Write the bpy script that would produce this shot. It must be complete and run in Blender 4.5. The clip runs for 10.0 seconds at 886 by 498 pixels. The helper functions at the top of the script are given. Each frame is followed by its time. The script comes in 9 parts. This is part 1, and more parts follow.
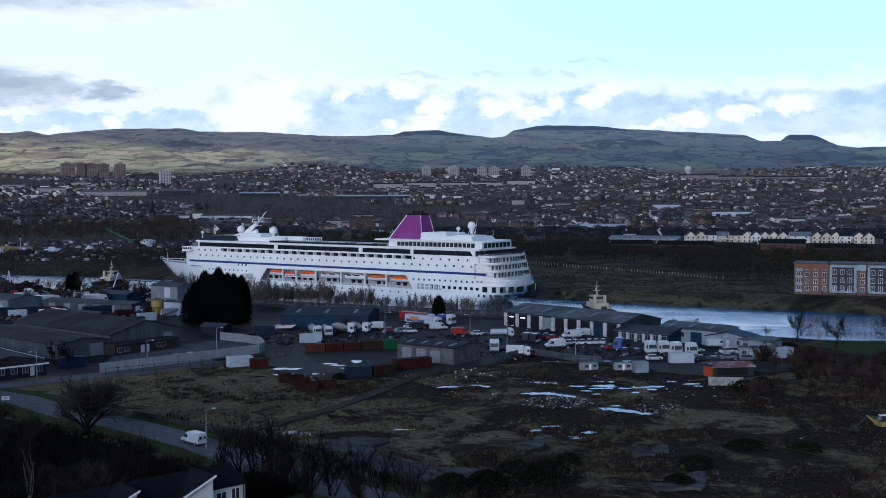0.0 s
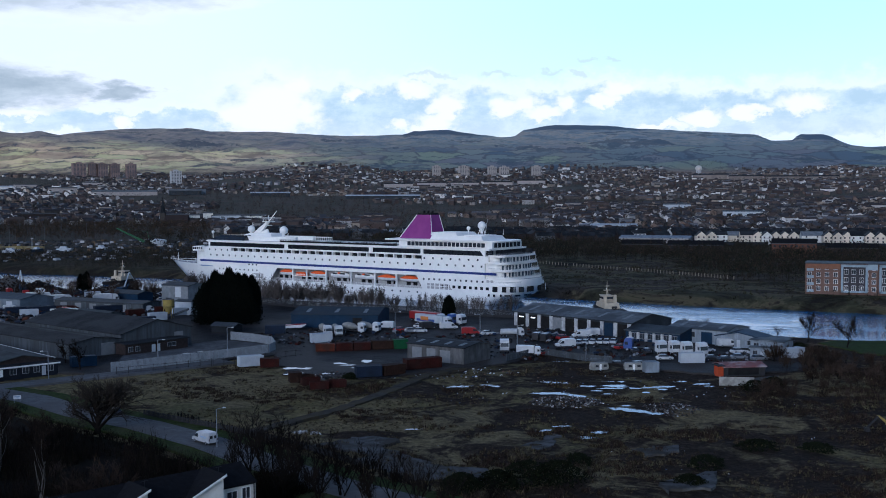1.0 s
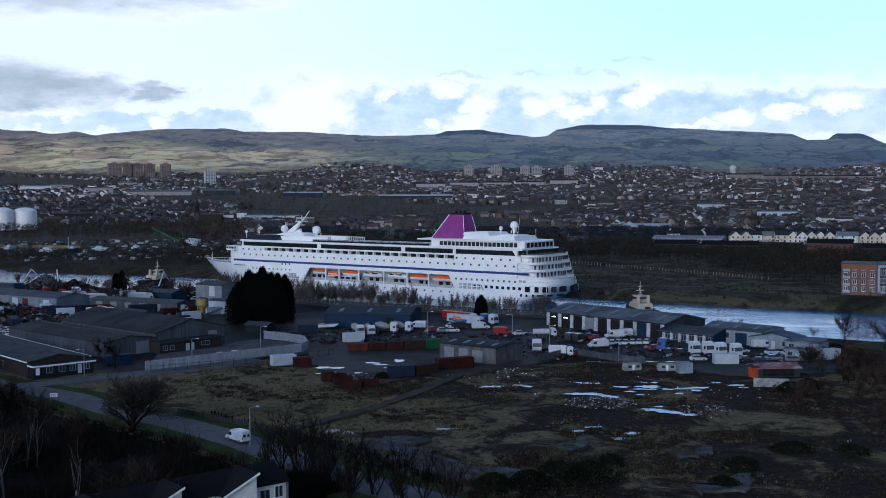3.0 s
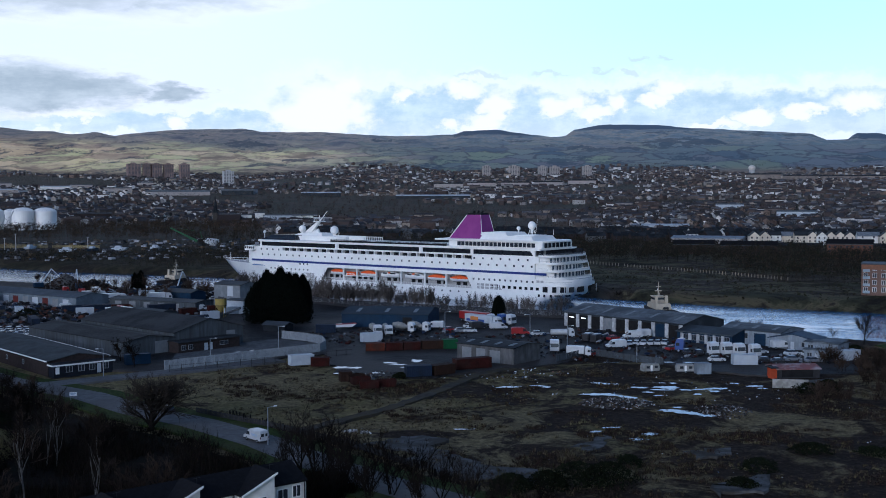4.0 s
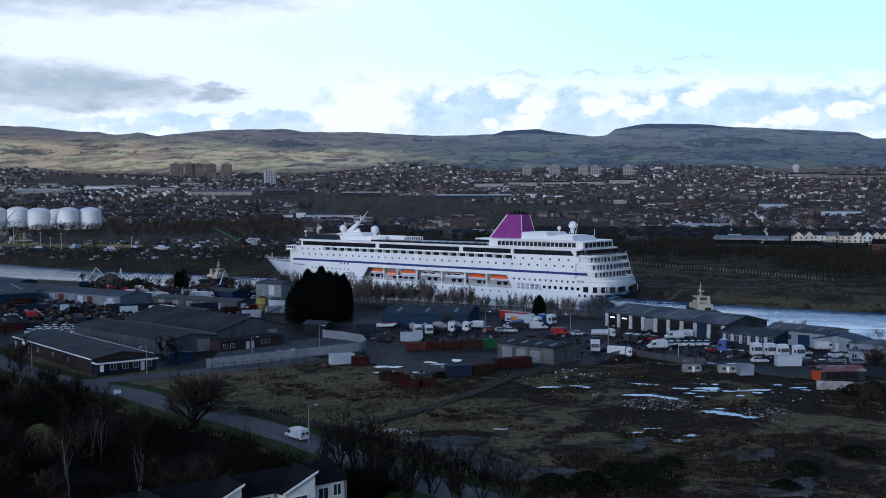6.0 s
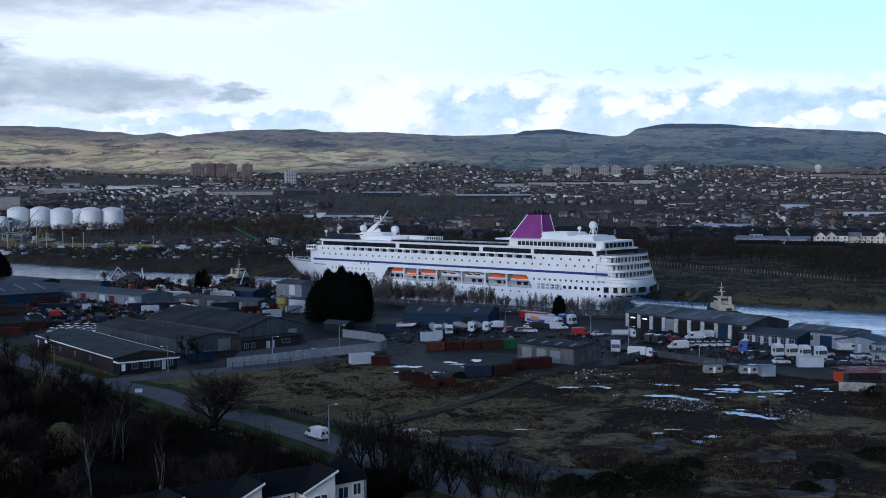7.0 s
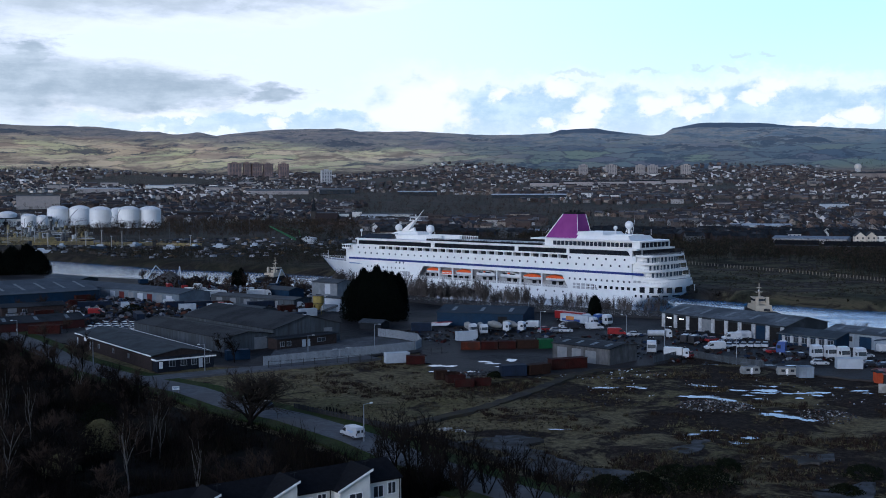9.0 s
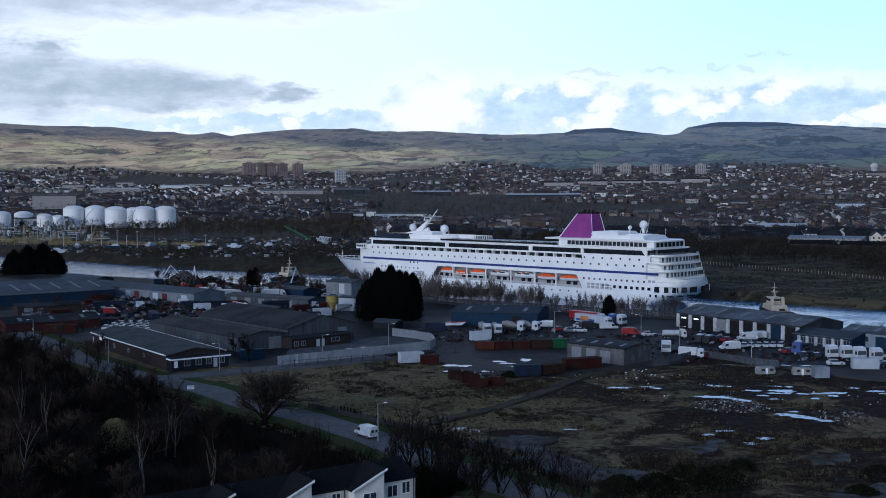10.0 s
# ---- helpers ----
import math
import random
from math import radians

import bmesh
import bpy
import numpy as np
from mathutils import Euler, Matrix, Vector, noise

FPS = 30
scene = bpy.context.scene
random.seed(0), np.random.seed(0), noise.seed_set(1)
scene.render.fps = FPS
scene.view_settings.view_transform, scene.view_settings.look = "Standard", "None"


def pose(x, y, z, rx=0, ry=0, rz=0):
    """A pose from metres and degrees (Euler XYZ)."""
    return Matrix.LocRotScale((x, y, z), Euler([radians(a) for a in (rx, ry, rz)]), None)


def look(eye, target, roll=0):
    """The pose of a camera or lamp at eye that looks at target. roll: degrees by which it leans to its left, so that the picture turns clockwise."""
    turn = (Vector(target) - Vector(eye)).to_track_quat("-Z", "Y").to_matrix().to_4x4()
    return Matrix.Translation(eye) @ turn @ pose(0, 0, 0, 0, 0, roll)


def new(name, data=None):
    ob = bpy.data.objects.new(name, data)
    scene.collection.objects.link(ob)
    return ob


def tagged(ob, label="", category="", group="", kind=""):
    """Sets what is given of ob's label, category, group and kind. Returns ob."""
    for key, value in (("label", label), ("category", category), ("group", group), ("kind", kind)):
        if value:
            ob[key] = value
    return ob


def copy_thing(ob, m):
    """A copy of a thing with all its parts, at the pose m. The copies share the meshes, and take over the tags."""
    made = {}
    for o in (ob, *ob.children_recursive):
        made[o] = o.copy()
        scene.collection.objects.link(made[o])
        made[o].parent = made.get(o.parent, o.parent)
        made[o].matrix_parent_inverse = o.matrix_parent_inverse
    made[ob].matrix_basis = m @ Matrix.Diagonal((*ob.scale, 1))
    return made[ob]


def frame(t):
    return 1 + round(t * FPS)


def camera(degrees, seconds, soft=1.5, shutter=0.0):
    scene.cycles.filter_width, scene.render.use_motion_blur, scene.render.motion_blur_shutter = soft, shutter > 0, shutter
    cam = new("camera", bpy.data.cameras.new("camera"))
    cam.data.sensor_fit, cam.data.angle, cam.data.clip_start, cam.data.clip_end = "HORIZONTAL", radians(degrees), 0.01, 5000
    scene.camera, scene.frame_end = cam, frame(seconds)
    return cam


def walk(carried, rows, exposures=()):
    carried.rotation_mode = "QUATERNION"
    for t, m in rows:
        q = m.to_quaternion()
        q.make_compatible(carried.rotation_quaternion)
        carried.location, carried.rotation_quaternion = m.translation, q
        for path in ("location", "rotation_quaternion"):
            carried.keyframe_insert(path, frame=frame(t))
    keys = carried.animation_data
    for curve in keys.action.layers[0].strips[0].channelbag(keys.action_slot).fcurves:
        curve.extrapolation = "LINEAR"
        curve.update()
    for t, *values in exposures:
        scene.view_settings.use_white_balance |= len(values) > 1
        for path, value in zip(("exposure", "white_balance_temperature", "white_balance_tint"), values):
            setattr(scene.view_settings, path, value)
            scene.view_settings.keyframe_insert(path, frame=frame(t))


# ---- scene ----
# ---- camera: it stands over the south bank and turns to the left ----
cam = camera(43.28, 10.0, soft=0.98)
EYE_Z = 47.0
TURNS = [(0.0, -0.001, -2.808, 0.115), (0.5, 0.182, -2.816, 0.153), (1.0, 0.519, -2.822, 0.133), (1.5, 0.852, -2.83, 0.138), (2.0, 1.272, -2.83, 0.135),
         (2.5, 1.725, -2.832, 0.144), (4.0, 3.084, -2.818, 0.143), (4.5, 3.555, -2.831, 0.175), (5.0, 4.092, -2.835, 0.139), (5.5, 4.628, -2.833, 0.152),
         (7.0, 6.182, -2.826, 0.143), (7.5, 6.687, -2.83, 0.126), (8.0, 7.158, -2.835, 0.133), (8.5, 7.583, -2.849, 0.124), (9.0, 7.992, -2.855, 0.103),
         (9.5, 8.394, -2.869, 0.129), (10.0, 8.715, -2.868, 0.14)]
walk(cam, [(t, pose(0, 0, EYE_Z, 90 + tilt, roll, a)) for t, a, tilt, roll in TURNS], exposures=[(0.0, 0.0, 5100, 15)])

# ---- world and sun ----
SUN_ELEV, SUN_AZ = 16.0, 205.0          # degrees; azimuth clockwise from +y
world = bpy.data.worlds.new("world")
scene.world = world
world.use_nodes = True
wn = world.node_tree
sky = wn.nodes.new("ShaderNodeTexSky")
sky.sky_type, sky.sun_disc = "NISHITA", False
sky.sun_elevation, sky.sun_rotation = radians(SUN_ELEV), radians(SUN_AZ)
sky.air_density, sky.dust_density, sky.ozone_density = 1.0, 0.6, 1.5
wn.links.new(sky.outputs[0], wn.nodes["Background"].inputs[0])
wn.nodes["Background"].inputs[1].default_value = 0.10
sun_data = bpy.data.lights.new("sun", "SUN")
sun_data.energy, sun_data.angle, sun_data.color = 1.25, radians(30), (1.0, 0.97, 0.93)
sun = new("sun", sun_data)
to_sun = Vector((math.sin(radians(SUN_AZ)) * math.cos(radians(SUN_ELEV)), math.cos(radians(SUN_AZ)) * math.cos(radians(SUN_ELEV)), math.sin(radians(SUN_ELEV))))
sun.matrix_world = look(to_sun * 500, (0, 0, 0))
scene.view_settings.exposure = 0.0

# ---- materials ----
def mat(name, c1, c2=None, scale=1.0, rough=0.8, metal=0.0, bump=0.0, c3=None, big=0.05, amount=0.5, vary=0.0, island=0.0, spec=0.3, coat=0.0, stretch=None):
    """Two colours mixed by a fine grain, a third by broad stains; vary and island change the value from object to object or piece to piece."""
    m = bpy.data.materials.new(name)
    m.use_nodes = True
    nt = m.node_tree
    b = nt.nodes["Principled BSDF"]
    b.inputs["Roughness"].default_value, b.inputs["Metallic"].default_value = rough, metal
    b.inputs["Specular IOR Level"].default_value = spec if rough < 0.5 else min(spec, 0.025)
    b.inputs["Coat Weight"].default_value = coat
    geo = nt.nodes.new("ShaderNodeNewGeometry")
    fine = nt.nodes.new("ShaderNodeTexNoise")
    fine.inputs["Scale"].default_value, fine.inputs["Detail"].default_value, fine.inputs["Roughness"].default_value = scale, 6, 0.65
    if stretch:                                     # stains drawn out along one direction
        sv = nt.nodes.new("ShaderNodeVectorMath")
        sv.operation = "MULTIPLY"
        sv.inputs[1].default_value = stretch
        nt.links.new(geo.outputs["Position"], sv.inputs[0])
        nt.links.new(sv.outputs[0], fine.inputs["Vector"])
    else:
        nt.links.new(geo.outputs["Position"], fine.inputs["Vector"])
    ramp = nt.nodes.new("ShaderNodeMapRange")
    ramp.inputs[1].default_value, ramp.inputs[2].default_value = 0.35, 0.65
    nt.links.new(fine.outputs[0], ramp.inputs[0])
    mix = nt.nodes.new("ShaderNodeMixRGB")
    mix.inputs[1].default_value, mix.inputs[2].default_value = (*c1, 1), (*(c2 or [v * 0.75 for v in c1]), 1)
    nt.links.new(ramp.outputs[0], mix.inputs[0])
    out = mix.outputs[0]
    if c3:
        broad = nt.nodes.new("ShaderNodeTexNoise")
        broad.inputs["Scale"].default_value, broad.inputs["Detail"].default_value = big, 4
        nt.links.new(geo.outputs["Position"], broad.inputs["Vector"])
        r2 = nt.nodes.new("ShaderNodeMapRange")
        r2.inputs[1].default_value, r2.inputs[2].default_value, r2.inputs[4].default_value = 0.45, 0.6, amount
        nt.links.new(broad.outputs[0], r2.inputs[0])
        m2 = nt.nodes.new("ShaderNodeMixRGB")
        m2.inputs[2].default_value = (*c3, 1)
        nt.links.new(r2.outputs[0], m2.inputs[0])
        nt.links.new(out, m2.inputs[1])
        out = m2.outputs[0]
    for k, source in ((vary, "ob"), (island, "geo")):
        if k:
            src = nt.nodes.new("ShaderNodeObjectInfo").outputs["Random"] if source == "ob" else geo.outputs["Random Per Island"]
            r3 = nt.nodes.new("ShaderNodeMapRange")
            r3.inputs[3].default_value, r3.inputs[4].default_value = 1 - k, 1 + k
            nt.links.new(src, r3.inputs[0])
            m3 = nt.nodes.new("ShaderNodeMixRGB")
            m3.blend_type = "MULTIPLY"
            m3.inputs[0].default_value = 1
            nt.links.new(out, m3.inputs[1])
            nt.links.new(r3.outputs[0], m3.inputs[2])
            out = m3.outputs[0]
    nt.links.new(out, b.inputs["Base Color"])
    if bump:
        bp = nt.nodes.new("ShaderNodeBump")
        bp.inputs["Strength"].default_value, bp.inputs["Distance"].default_value = min(1, bump), max(0.02, 0.3 / scale)
        nt.links.new(fine.outputs[0], bp.inputs["Height"])
        nt.links.new(bp.outputs[0], b.inputs["Normal"])
    return m


def palette(name, colours, source="geo", rough=0.8, grain=0.5, shade=0.2):
    """A material whose pieces take one of several colours each."""
    m = mat(name, (1, 1, 1), [1 - shade] * 3, grain, rough)
    nt = m.node_tree
    geo = next(n for n in nt.nodes if n.type == "NEW_GEOMETRY")
    src = geo.outputs["Random Per Island"] if source == "geo" else nt.nodes.new("ShaderNodeObjectInfo").outputs["Random"]
    cr = nt.nodes.new("ShaderNodeValToRGB")
    cr.color_ramp.interpolation = "CONSTANT"
    while len(cr.color_ramp.elements) < len(colours):
        cr.color_ramp.elements.new(0.5)
    for i, (e, c) in enumerate(zip(cr.color_ramp.elements, colours)):
        e.position, e.color = i / len(colours), (*c, 1)
    nt.links.new(src, cr.inputs[0])
    m3 = nt.nodes.new("ShaderNodeMixRGB")
    m3.blend_type = "MULTIPLY"
    m3.inputs[0].default_value = 1
    bsdf = nt.nodes["Principled BSDF"]
    nt.links.new(bsdf.inputs["Base Color"].links[0].from_socket, m3.inputs[1])
    nt.links.new(cr.outputs[0], m3.inputs[2])
    nt.links.new(m3.outputs[0], bsdf.inputs["Base Color"])
    return m


# ---- mesh building ----
class MB:
    """Collects vertices and faces for one mesh."""

    def __init__(self, m=None):
        self.v, self.f, self.m = [], [], m

    def add(self, verts, faces):
        n = len(self.v)
        self.v.extend([tuple(self.m @ Vector(p)) for p in verts] if self.m is not None else verts)
        self.f.extend([tuple(n + i for i in f) for f in faces])
        return self

    def box(self, x0, x1, y0, y1, z0, z1):
        return self.add([(x0, y0, z0), (x1, y0, z0), (x1, y1, z0), (x0, y1, z0), (x0, y0, z1), (x1, y0, z1), (x1, y1, z1), (x0, y1, z1)],
                        [(3, 2, 1, 0), (4, 5, 6, 7), (0, 1, 5, 4), (1, 2, 6, 5), (2, 3, 7, 6), (3, 0, 4, 7)])

    def taper(self, x0, x1, y0, y1, z0, z1, dx0=0, dx1=0, dy=0):
        """A box whose top is drawn in."""
        return self.add([(x0, y0, z0), (x1, y0, z0), (x1, y1, z0), (x0, y1, z0), (x0 + dx0, y0 + dy, z1), (x1 - dx1, y0 + dy, z1), (x1 - dx1, y1 - dy, z1), (x0 + dx0, y1 - dy, z1)],
                        [(3, 2, 1, 0), (4, 5, 6, 7), (0, 1, 5, 4), (1, 2, 6, 5), (2, 3, 7, 6), (3, 0, 4, 7)])

    def prism(self, outline, z0, z1):
        n = len(outline)
        return self.add([(x, y, z0) for x, y in outline] + [(x, y, z1) for x, y in outline],
                        [tuple(range(n))[::-1], tuple(range(n, 2 * n))] + [(i, (i + 1) % n, n + (i + 1) % n, n + i) for i in range(n)])

    def section(self, profile, x0, x1):
        """A profile in (y, z) drawn out along x."""
        n = len(profile)
        return self.add([(x0, y, z) for y, z in profile] + [(x1, y, z) for y, z in profile],
                        [tuple(range(n))[::-1], tuple(range(n, 2 * n))] + [(i, (i + 1) % n, n + (i + 1) % n, n + i) for i in range(n)])

    def side(self, profile, y0, y1):
        """A profile in (x, z) drawn out along y."""
        n = len(profile)
        return self.add([(x, y0, z) for x, z in profile] + [(x, y1, z) for x, z in profile],
                        [tuple(range(n)), tuple(range(n, 2 * n))[::-1]] + [(i, n + i, n + (i + 1) % n, (i + 1) % n) for i in range(n)])

    def tube(self, a, b, r0, r1=None, n=6, caps=True):
        a, b = Vector(a), Vector(b)
        r1 = r0 if r1 is None else r1
        d = (b - a).normalized()
        s = d.orthogonal().normalized()
        w = d.cross(s)
        vs = [tuple(a + (s * math.cos(k) + w * math.sin(k)) * r0) for k in (math.tau * i / n for i in range(n))]
        vs += [tuple(b + (s * math.cos(k) + w * math.sin(k)) * r1) for k in (math.tau * i / n for i in range(n))]
        fs = [(i, (i + 1) % n, n + (i + 1) % n, n + i) for i in range(n)]
        if caps:
            fs += [tuple(range(n))[::-1], tuple(range(n, 2 * n))]
        return self.add(vs, fs)

    def ball(self, c, r, n=10, squash=1.0, low=-1.0):
        """A sphere, cut off below the sine low."""
        k = max(4, n // 2)
        lat0 = math.asin(low)
        vs, fs = [], []
        for j in range(k + 1):
            a = lat0 + (math.pi / 2 - lat0) * j / k
            for i in range(n):
                b = math.tau * i / n
                vs.append((c[0] + r * math.cos(a) * math.cos(b), c[1] + r * math.cos(a) * math.sin(b), c[2] + r * squash * math.sin(a)))
        for j in range(k):
            fs += [(j * n + i, j * n + (i + 1) % n, (j + 1) * n + (i + 1) % n, (j + 1) * n + i) for i in range(n)]
        return self.add(vs, fs)

    def mesh(self, name, material, smooth=False):
        me = bpy.data.meshes.new(name)
        me.from_pydata(self.v, [], self.f)
        me.materials.append(material)
        if smooth:
            me.polygons.foreach_set("use_smooth", [True] * len(me.polygons))
        me.update()
        return me


def part(name, mb, material, parent=None, label="", smooth=False):
    ob = new(name, mb.mesh(name, material, smooth))
    if parent is not None:
        ob.parent = parent
    if label:
        tagged(ob, label)
    return ob


def thing(name, m, label, category, group="", kind=""):
    ob = new(name)
    ob.empty_display_size = 0.5
    ob.matrix_world = m
    return tagged(ob, label, category, group, kind)


def solo(name, mb, material, label, category, group="", kind="", m=None, smooth=False):
    """A thing of one mesh."""
    ob = part(name, mb, material, None, "", smooth)
    if m is not None:
        ob.matrix_world = m
    return tagged(ob, label, category, group, kind)


def cell_hash(ix, iy, seed):
    h = np.sin(ix * 127.1 + iy * 311.7 + seed * 74.7) * 43758.5453
    return h - np.floor(h)


def value_noise(x, y, seed=0):
    ix, iy = np.floor(x), np.floor(y)
    fx, fy = x - ix, y - iy
    fx, fy = fx * fx * (3 - 2 * fx), fy * fy * (3 - 2 * fy)
    a, b = cell_hash(ix, iy, seed), cell_hash(ix + 1, iy, seed)
    c, d = cell_hash(ix, iy + 1, seed), cell_hash(ix + 1, iy + 1, seed)
    return (a + (b - a) * fx) * (1 - fy) + (c + (d - c) * fx) * fy


def smooth_step(a, b, x):
    t = np.clip((x - a) / (b - a), 0, 1)
    return t * t * (3 - 2 * t)

# ---- land, river, roads ----
NEAR_BANK = [(-900, 900), (-600, 720), (-400, 615), (-300, 580), (-200, 535), (-120, 485), (-60, 436), (0, 404), (40, 388), (72, 372), (90, 357), (107, 344), (119, 337), (133, 331), (200, 300), (340, 200), (700, -100)]
FAR_BANK = [(900, 300), (500, 385), (300, 405), (171, 430), (139, 447), (98, 467), (54, 496), (0, 533), (-100, 596), (-204, 643), (-262, 664), (-400, 752), (-700, 940), (-900, 1100)]
RIVER = NEAR_BANK + FAR_BANK
# the skyline of the hills: azimuth in degrees, height over the eye in degrees
RIDGE = [(-40.00, 3.00), (-33.00, 3.45), (-27.75, 3.28), (-25.21, 3.29), (-23.13, 3.06), (-22.20, 3.08), (-21.66, 2.95), (-21.33, 2.94), (-20.31, 3.07), (-19.45, 2.90), (-19.01, 2.96), (-17.69, 3.12), (-16.35, 3.23), (-13.07, 3.31), (-12.24, 3.15), (-9.43, 3.16), (-6.58, 3.01), (-5.44, 2.96), (-2.56, 3.03), (-1.98, 3.21), (-0.25, 3.27), (1.20, 3.04), (2.49, 2.89), (3.15, 2.92), (3.58, 3.24), (4.92, 3.49), (7.76, 3.44), (9.44, 3.26), (13.29, 3.03), (15.17, 2.87), (15.84, 2.56), (16.89, 2.60), (17.07, 2.87), (18.31, 2.85), (19.46, 2.30), (20.29, 2.20), (24.00, 2.30), (40.00, 2.50)]
RIDGE_AT = 4600.0


def river_side(x, y):
    """Distance to the water's edge, positive in the river."""
    best = np.full(x.shape, 1e9)
    inside = np.zeros(x.shape, bool)
    n = len(RIVER)
    for i in range(n):
        (ax, ay), (bx, by) = RIVER[i], RIVER[(i + 1) % n]
        ex, ey = bx - ax, by - ay
        t = np.clip(((x - ax) * ex + (y - ay) * ey) / (ex * ex + ey * ey), 0, 1)
        best = np.minimum(best, np.hypot(x - ax - t * ex, y - ay - t * ey))
        cross = (ay > y) != (by > y)
        with np.errstate(divide="ignore", invalid="ignore"):
            inside ^= cross & (x < ex * (y - ay) / (ey if ey else 1e-9) + ax)
    return np.where(inside, best, -best)


def ground_z(x, y, wet=True):
    x, y = np.asarray(x, float), np.asarray(y, float)
    r = np.hypot(x, y)
    az = np.degrees(np.arctan2(x, y))
    z = np.interp(r, [0, 650, 1000, 1400, 1800, 2300, 2800, 3300, 3700], [4, 4, 6, 12, 22, 42, 70, 98, 128])
    top = EYE_Z + np.tan(np.radians(np.interp(az, [a for a, _ in RIDGE], [h for _, h in RIDGE]))) * RIDGE_AT
    wob = value_noise(x / 420, y / 420, 1) - 0.5 + 0.5 * (value_noise(x / 160, y / 160, 2) - 0.5) + 0.22 * (value_noise(x / 60, y / 60, 3) - 0.5)
    up = np.interp(r, [3950, 4110, 4260, 4430, RIDGE_AT, 4800], [0, 0.13, 0.42, 0.8, 1, 0.9])
    z = z + (top - 128) * up + wob * (60 * smooth_step(3300, 3900, r) * (1 - smooth_step(4250, RIDGE_AT, r)) + 14 * smooth_step(900, 2500, r) * (1 - smooth_step(3300, 3900, r)))
    z = z + 2.5 * (value_noise(az * 3, r * 0 + 1, 5) - 0.5) * smooth_step(4300, 4600, r)
    front = np.abs(az) < 100
    z = np.where(front, z, 4.0)
    d = river_side(x, y) if wet else np.full(x.shape, -99.0)
    z = np.where(d > -12, np.interp(d, [-12, -5, 1.5, 6, 25], [1, 0.72, -0.02, -0.3, -1]) * np.where(d < 1.5, z, 4.0), z)
    # rough waste ground between the road and the yards
    waste = smooth_step(100, 130, r) * (1 - smooth_step(240, 262, r)) * smooth_step(-14, -10, -np.abs(x - 30) / 8 + 0 * y) 
    waste = waste * smooth_step(0, 8, y - 146 + 0.9 * x)
    z = z + waste * (0.7 * (value_noise(x / 11, y / 11, 7) - 0.5) + 0.4 * (value_noise(x / 3.7, y / 3.7, 8) - 0.5))
    return z


def gz(x, y):
    near = np.interp(x, [p[0] for p in NEAR_BANK], [p[1] for p in NEAR_BANK]) - 25
    far = np.interp(x, [p[0] for p in FAR_BANK[::-1]], [p[1] for p in FAR_BANK[::-1]]) + 40
    return float(ground_z(np.array([x]), np.array([y]), near < y < far)[0])


def grid_land():
    az = np.concatenate([np.arange(-180, -46, 6), np.arange(-46, 40, 0.2), np.arange(40, 180, 6)])
    r = np.concatenate([[0.02, 15, 40, 60, 80], np.arange(95, 260, 2.0), np.arange(260, 820, 3.4), np.geomspace(820, 4880, 150)])
    A, R = np.meshgrid(np.radians(az), r)
    X, Y = R * np.sin(A), R * np.cos(A)
    Z = ground_z(X.ravel(), Y.ravel())
    n, k = len(az), len(r)
    co = np.stack([X.ravel(), Y.ravel(), Z], 1)
    i = np.arange(n)
    q = []
    for j in range(k - 1):
        a, b = j * n + i, j * n + (i + 1) % n
        q.append(np.stack([a, b, b + n, a + n], 1)[:, ::-1])
    q = np.concatenate(q)
    me = bpy.data.meshes.new("ground")
    me.vertices.add(len(co))
    me.vertices.foreach_set("co", co.ravel())
    me.loops.add(len(q) * 4)
    me.loops.foreach_set("vertex_index", q.ravel().astype(np.int32))
    me.polygons.add(len(q))
    me.polygons.foreach_set("loop_start", np.arange(0, len(q) * 4, 4, dtype=np.int32))
    me.polygons.foreach_set("use_smooth", np.ones(len(q), bool))
    me.update(calc_edges=True)
    me.validate()
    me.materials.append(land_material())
    return tagged(new("ground", me), "dark winter grass, waste ground and moorland hills", "ground", kind="structure")


def ramp_node(nt, source, stops):
    cr = nt.nodes.new("ShaderNodeValToRGB")
    while len(cr.color_ramp.elements) < len(stops):
        cr.color_ramp.elements.new(0.5)
    for e, (p, c) in zip(cr.color_ramp.elements, stops):
        e.position, e.color = p, (*c, 1)
    nt.links.new(source, cr.inputs[0])
    return cr.outputs[0]


def noise_node(nt, vector, scale, detail=5, rough=0.6, distortion=0.0):
    n = nt.nodes.new("ShaderNodeTexNoise")
    n.inputs["Scale"].default_value, n.inputs["Detail"].default_value = scale, detail
    n.inputs["Roughness"].default_value, n.inputs["Distortion"].default_value = rough, distortion
    nt.links.new(vector, n.inputs["Vector"])
    return n.outputs[0]


def maths(nt, op, a, b=None, clamp=False):
    n = nt.nodes.new("ShaderNodeMath")
    n.operation, n.use_clamp = op, clamp
    for i, v in enumerate((a, b)):
        if isinstance(v, (int, float)):
            n.inputs[i].default_value = v
        elif v is not None:
            nt.links.new(v, n.inputs[i])
    return n.outputs[0]


def remap(nt, v, a, b, c=0.0, d=1.0):
    n = nt.nodes.new("ShaderNodeMapRange")
    n.interpolation_type = "SMOOTHSTEP"
    for i, k in enumerate((a, b, c, d)):
        n.inputs[i + 1].default_value = k
    nt.links.new(v, n.inputs[0])
    return n.outputs[0]


def blend(nt, f, a, b):
    n = nt.nodes.new("ShaderNodeMixRGB")
    for i, v in enumerate((f, a, b)):
        if isinstance(v, tuple):
            n.inputs[i].default_value = (*v, 1)
        elif isinstance(v, (int, float)):
            n.inputs[i].default_value = v
        else:
            nt.links.new(v, n.inputs[i])
    return n.outputs[0]


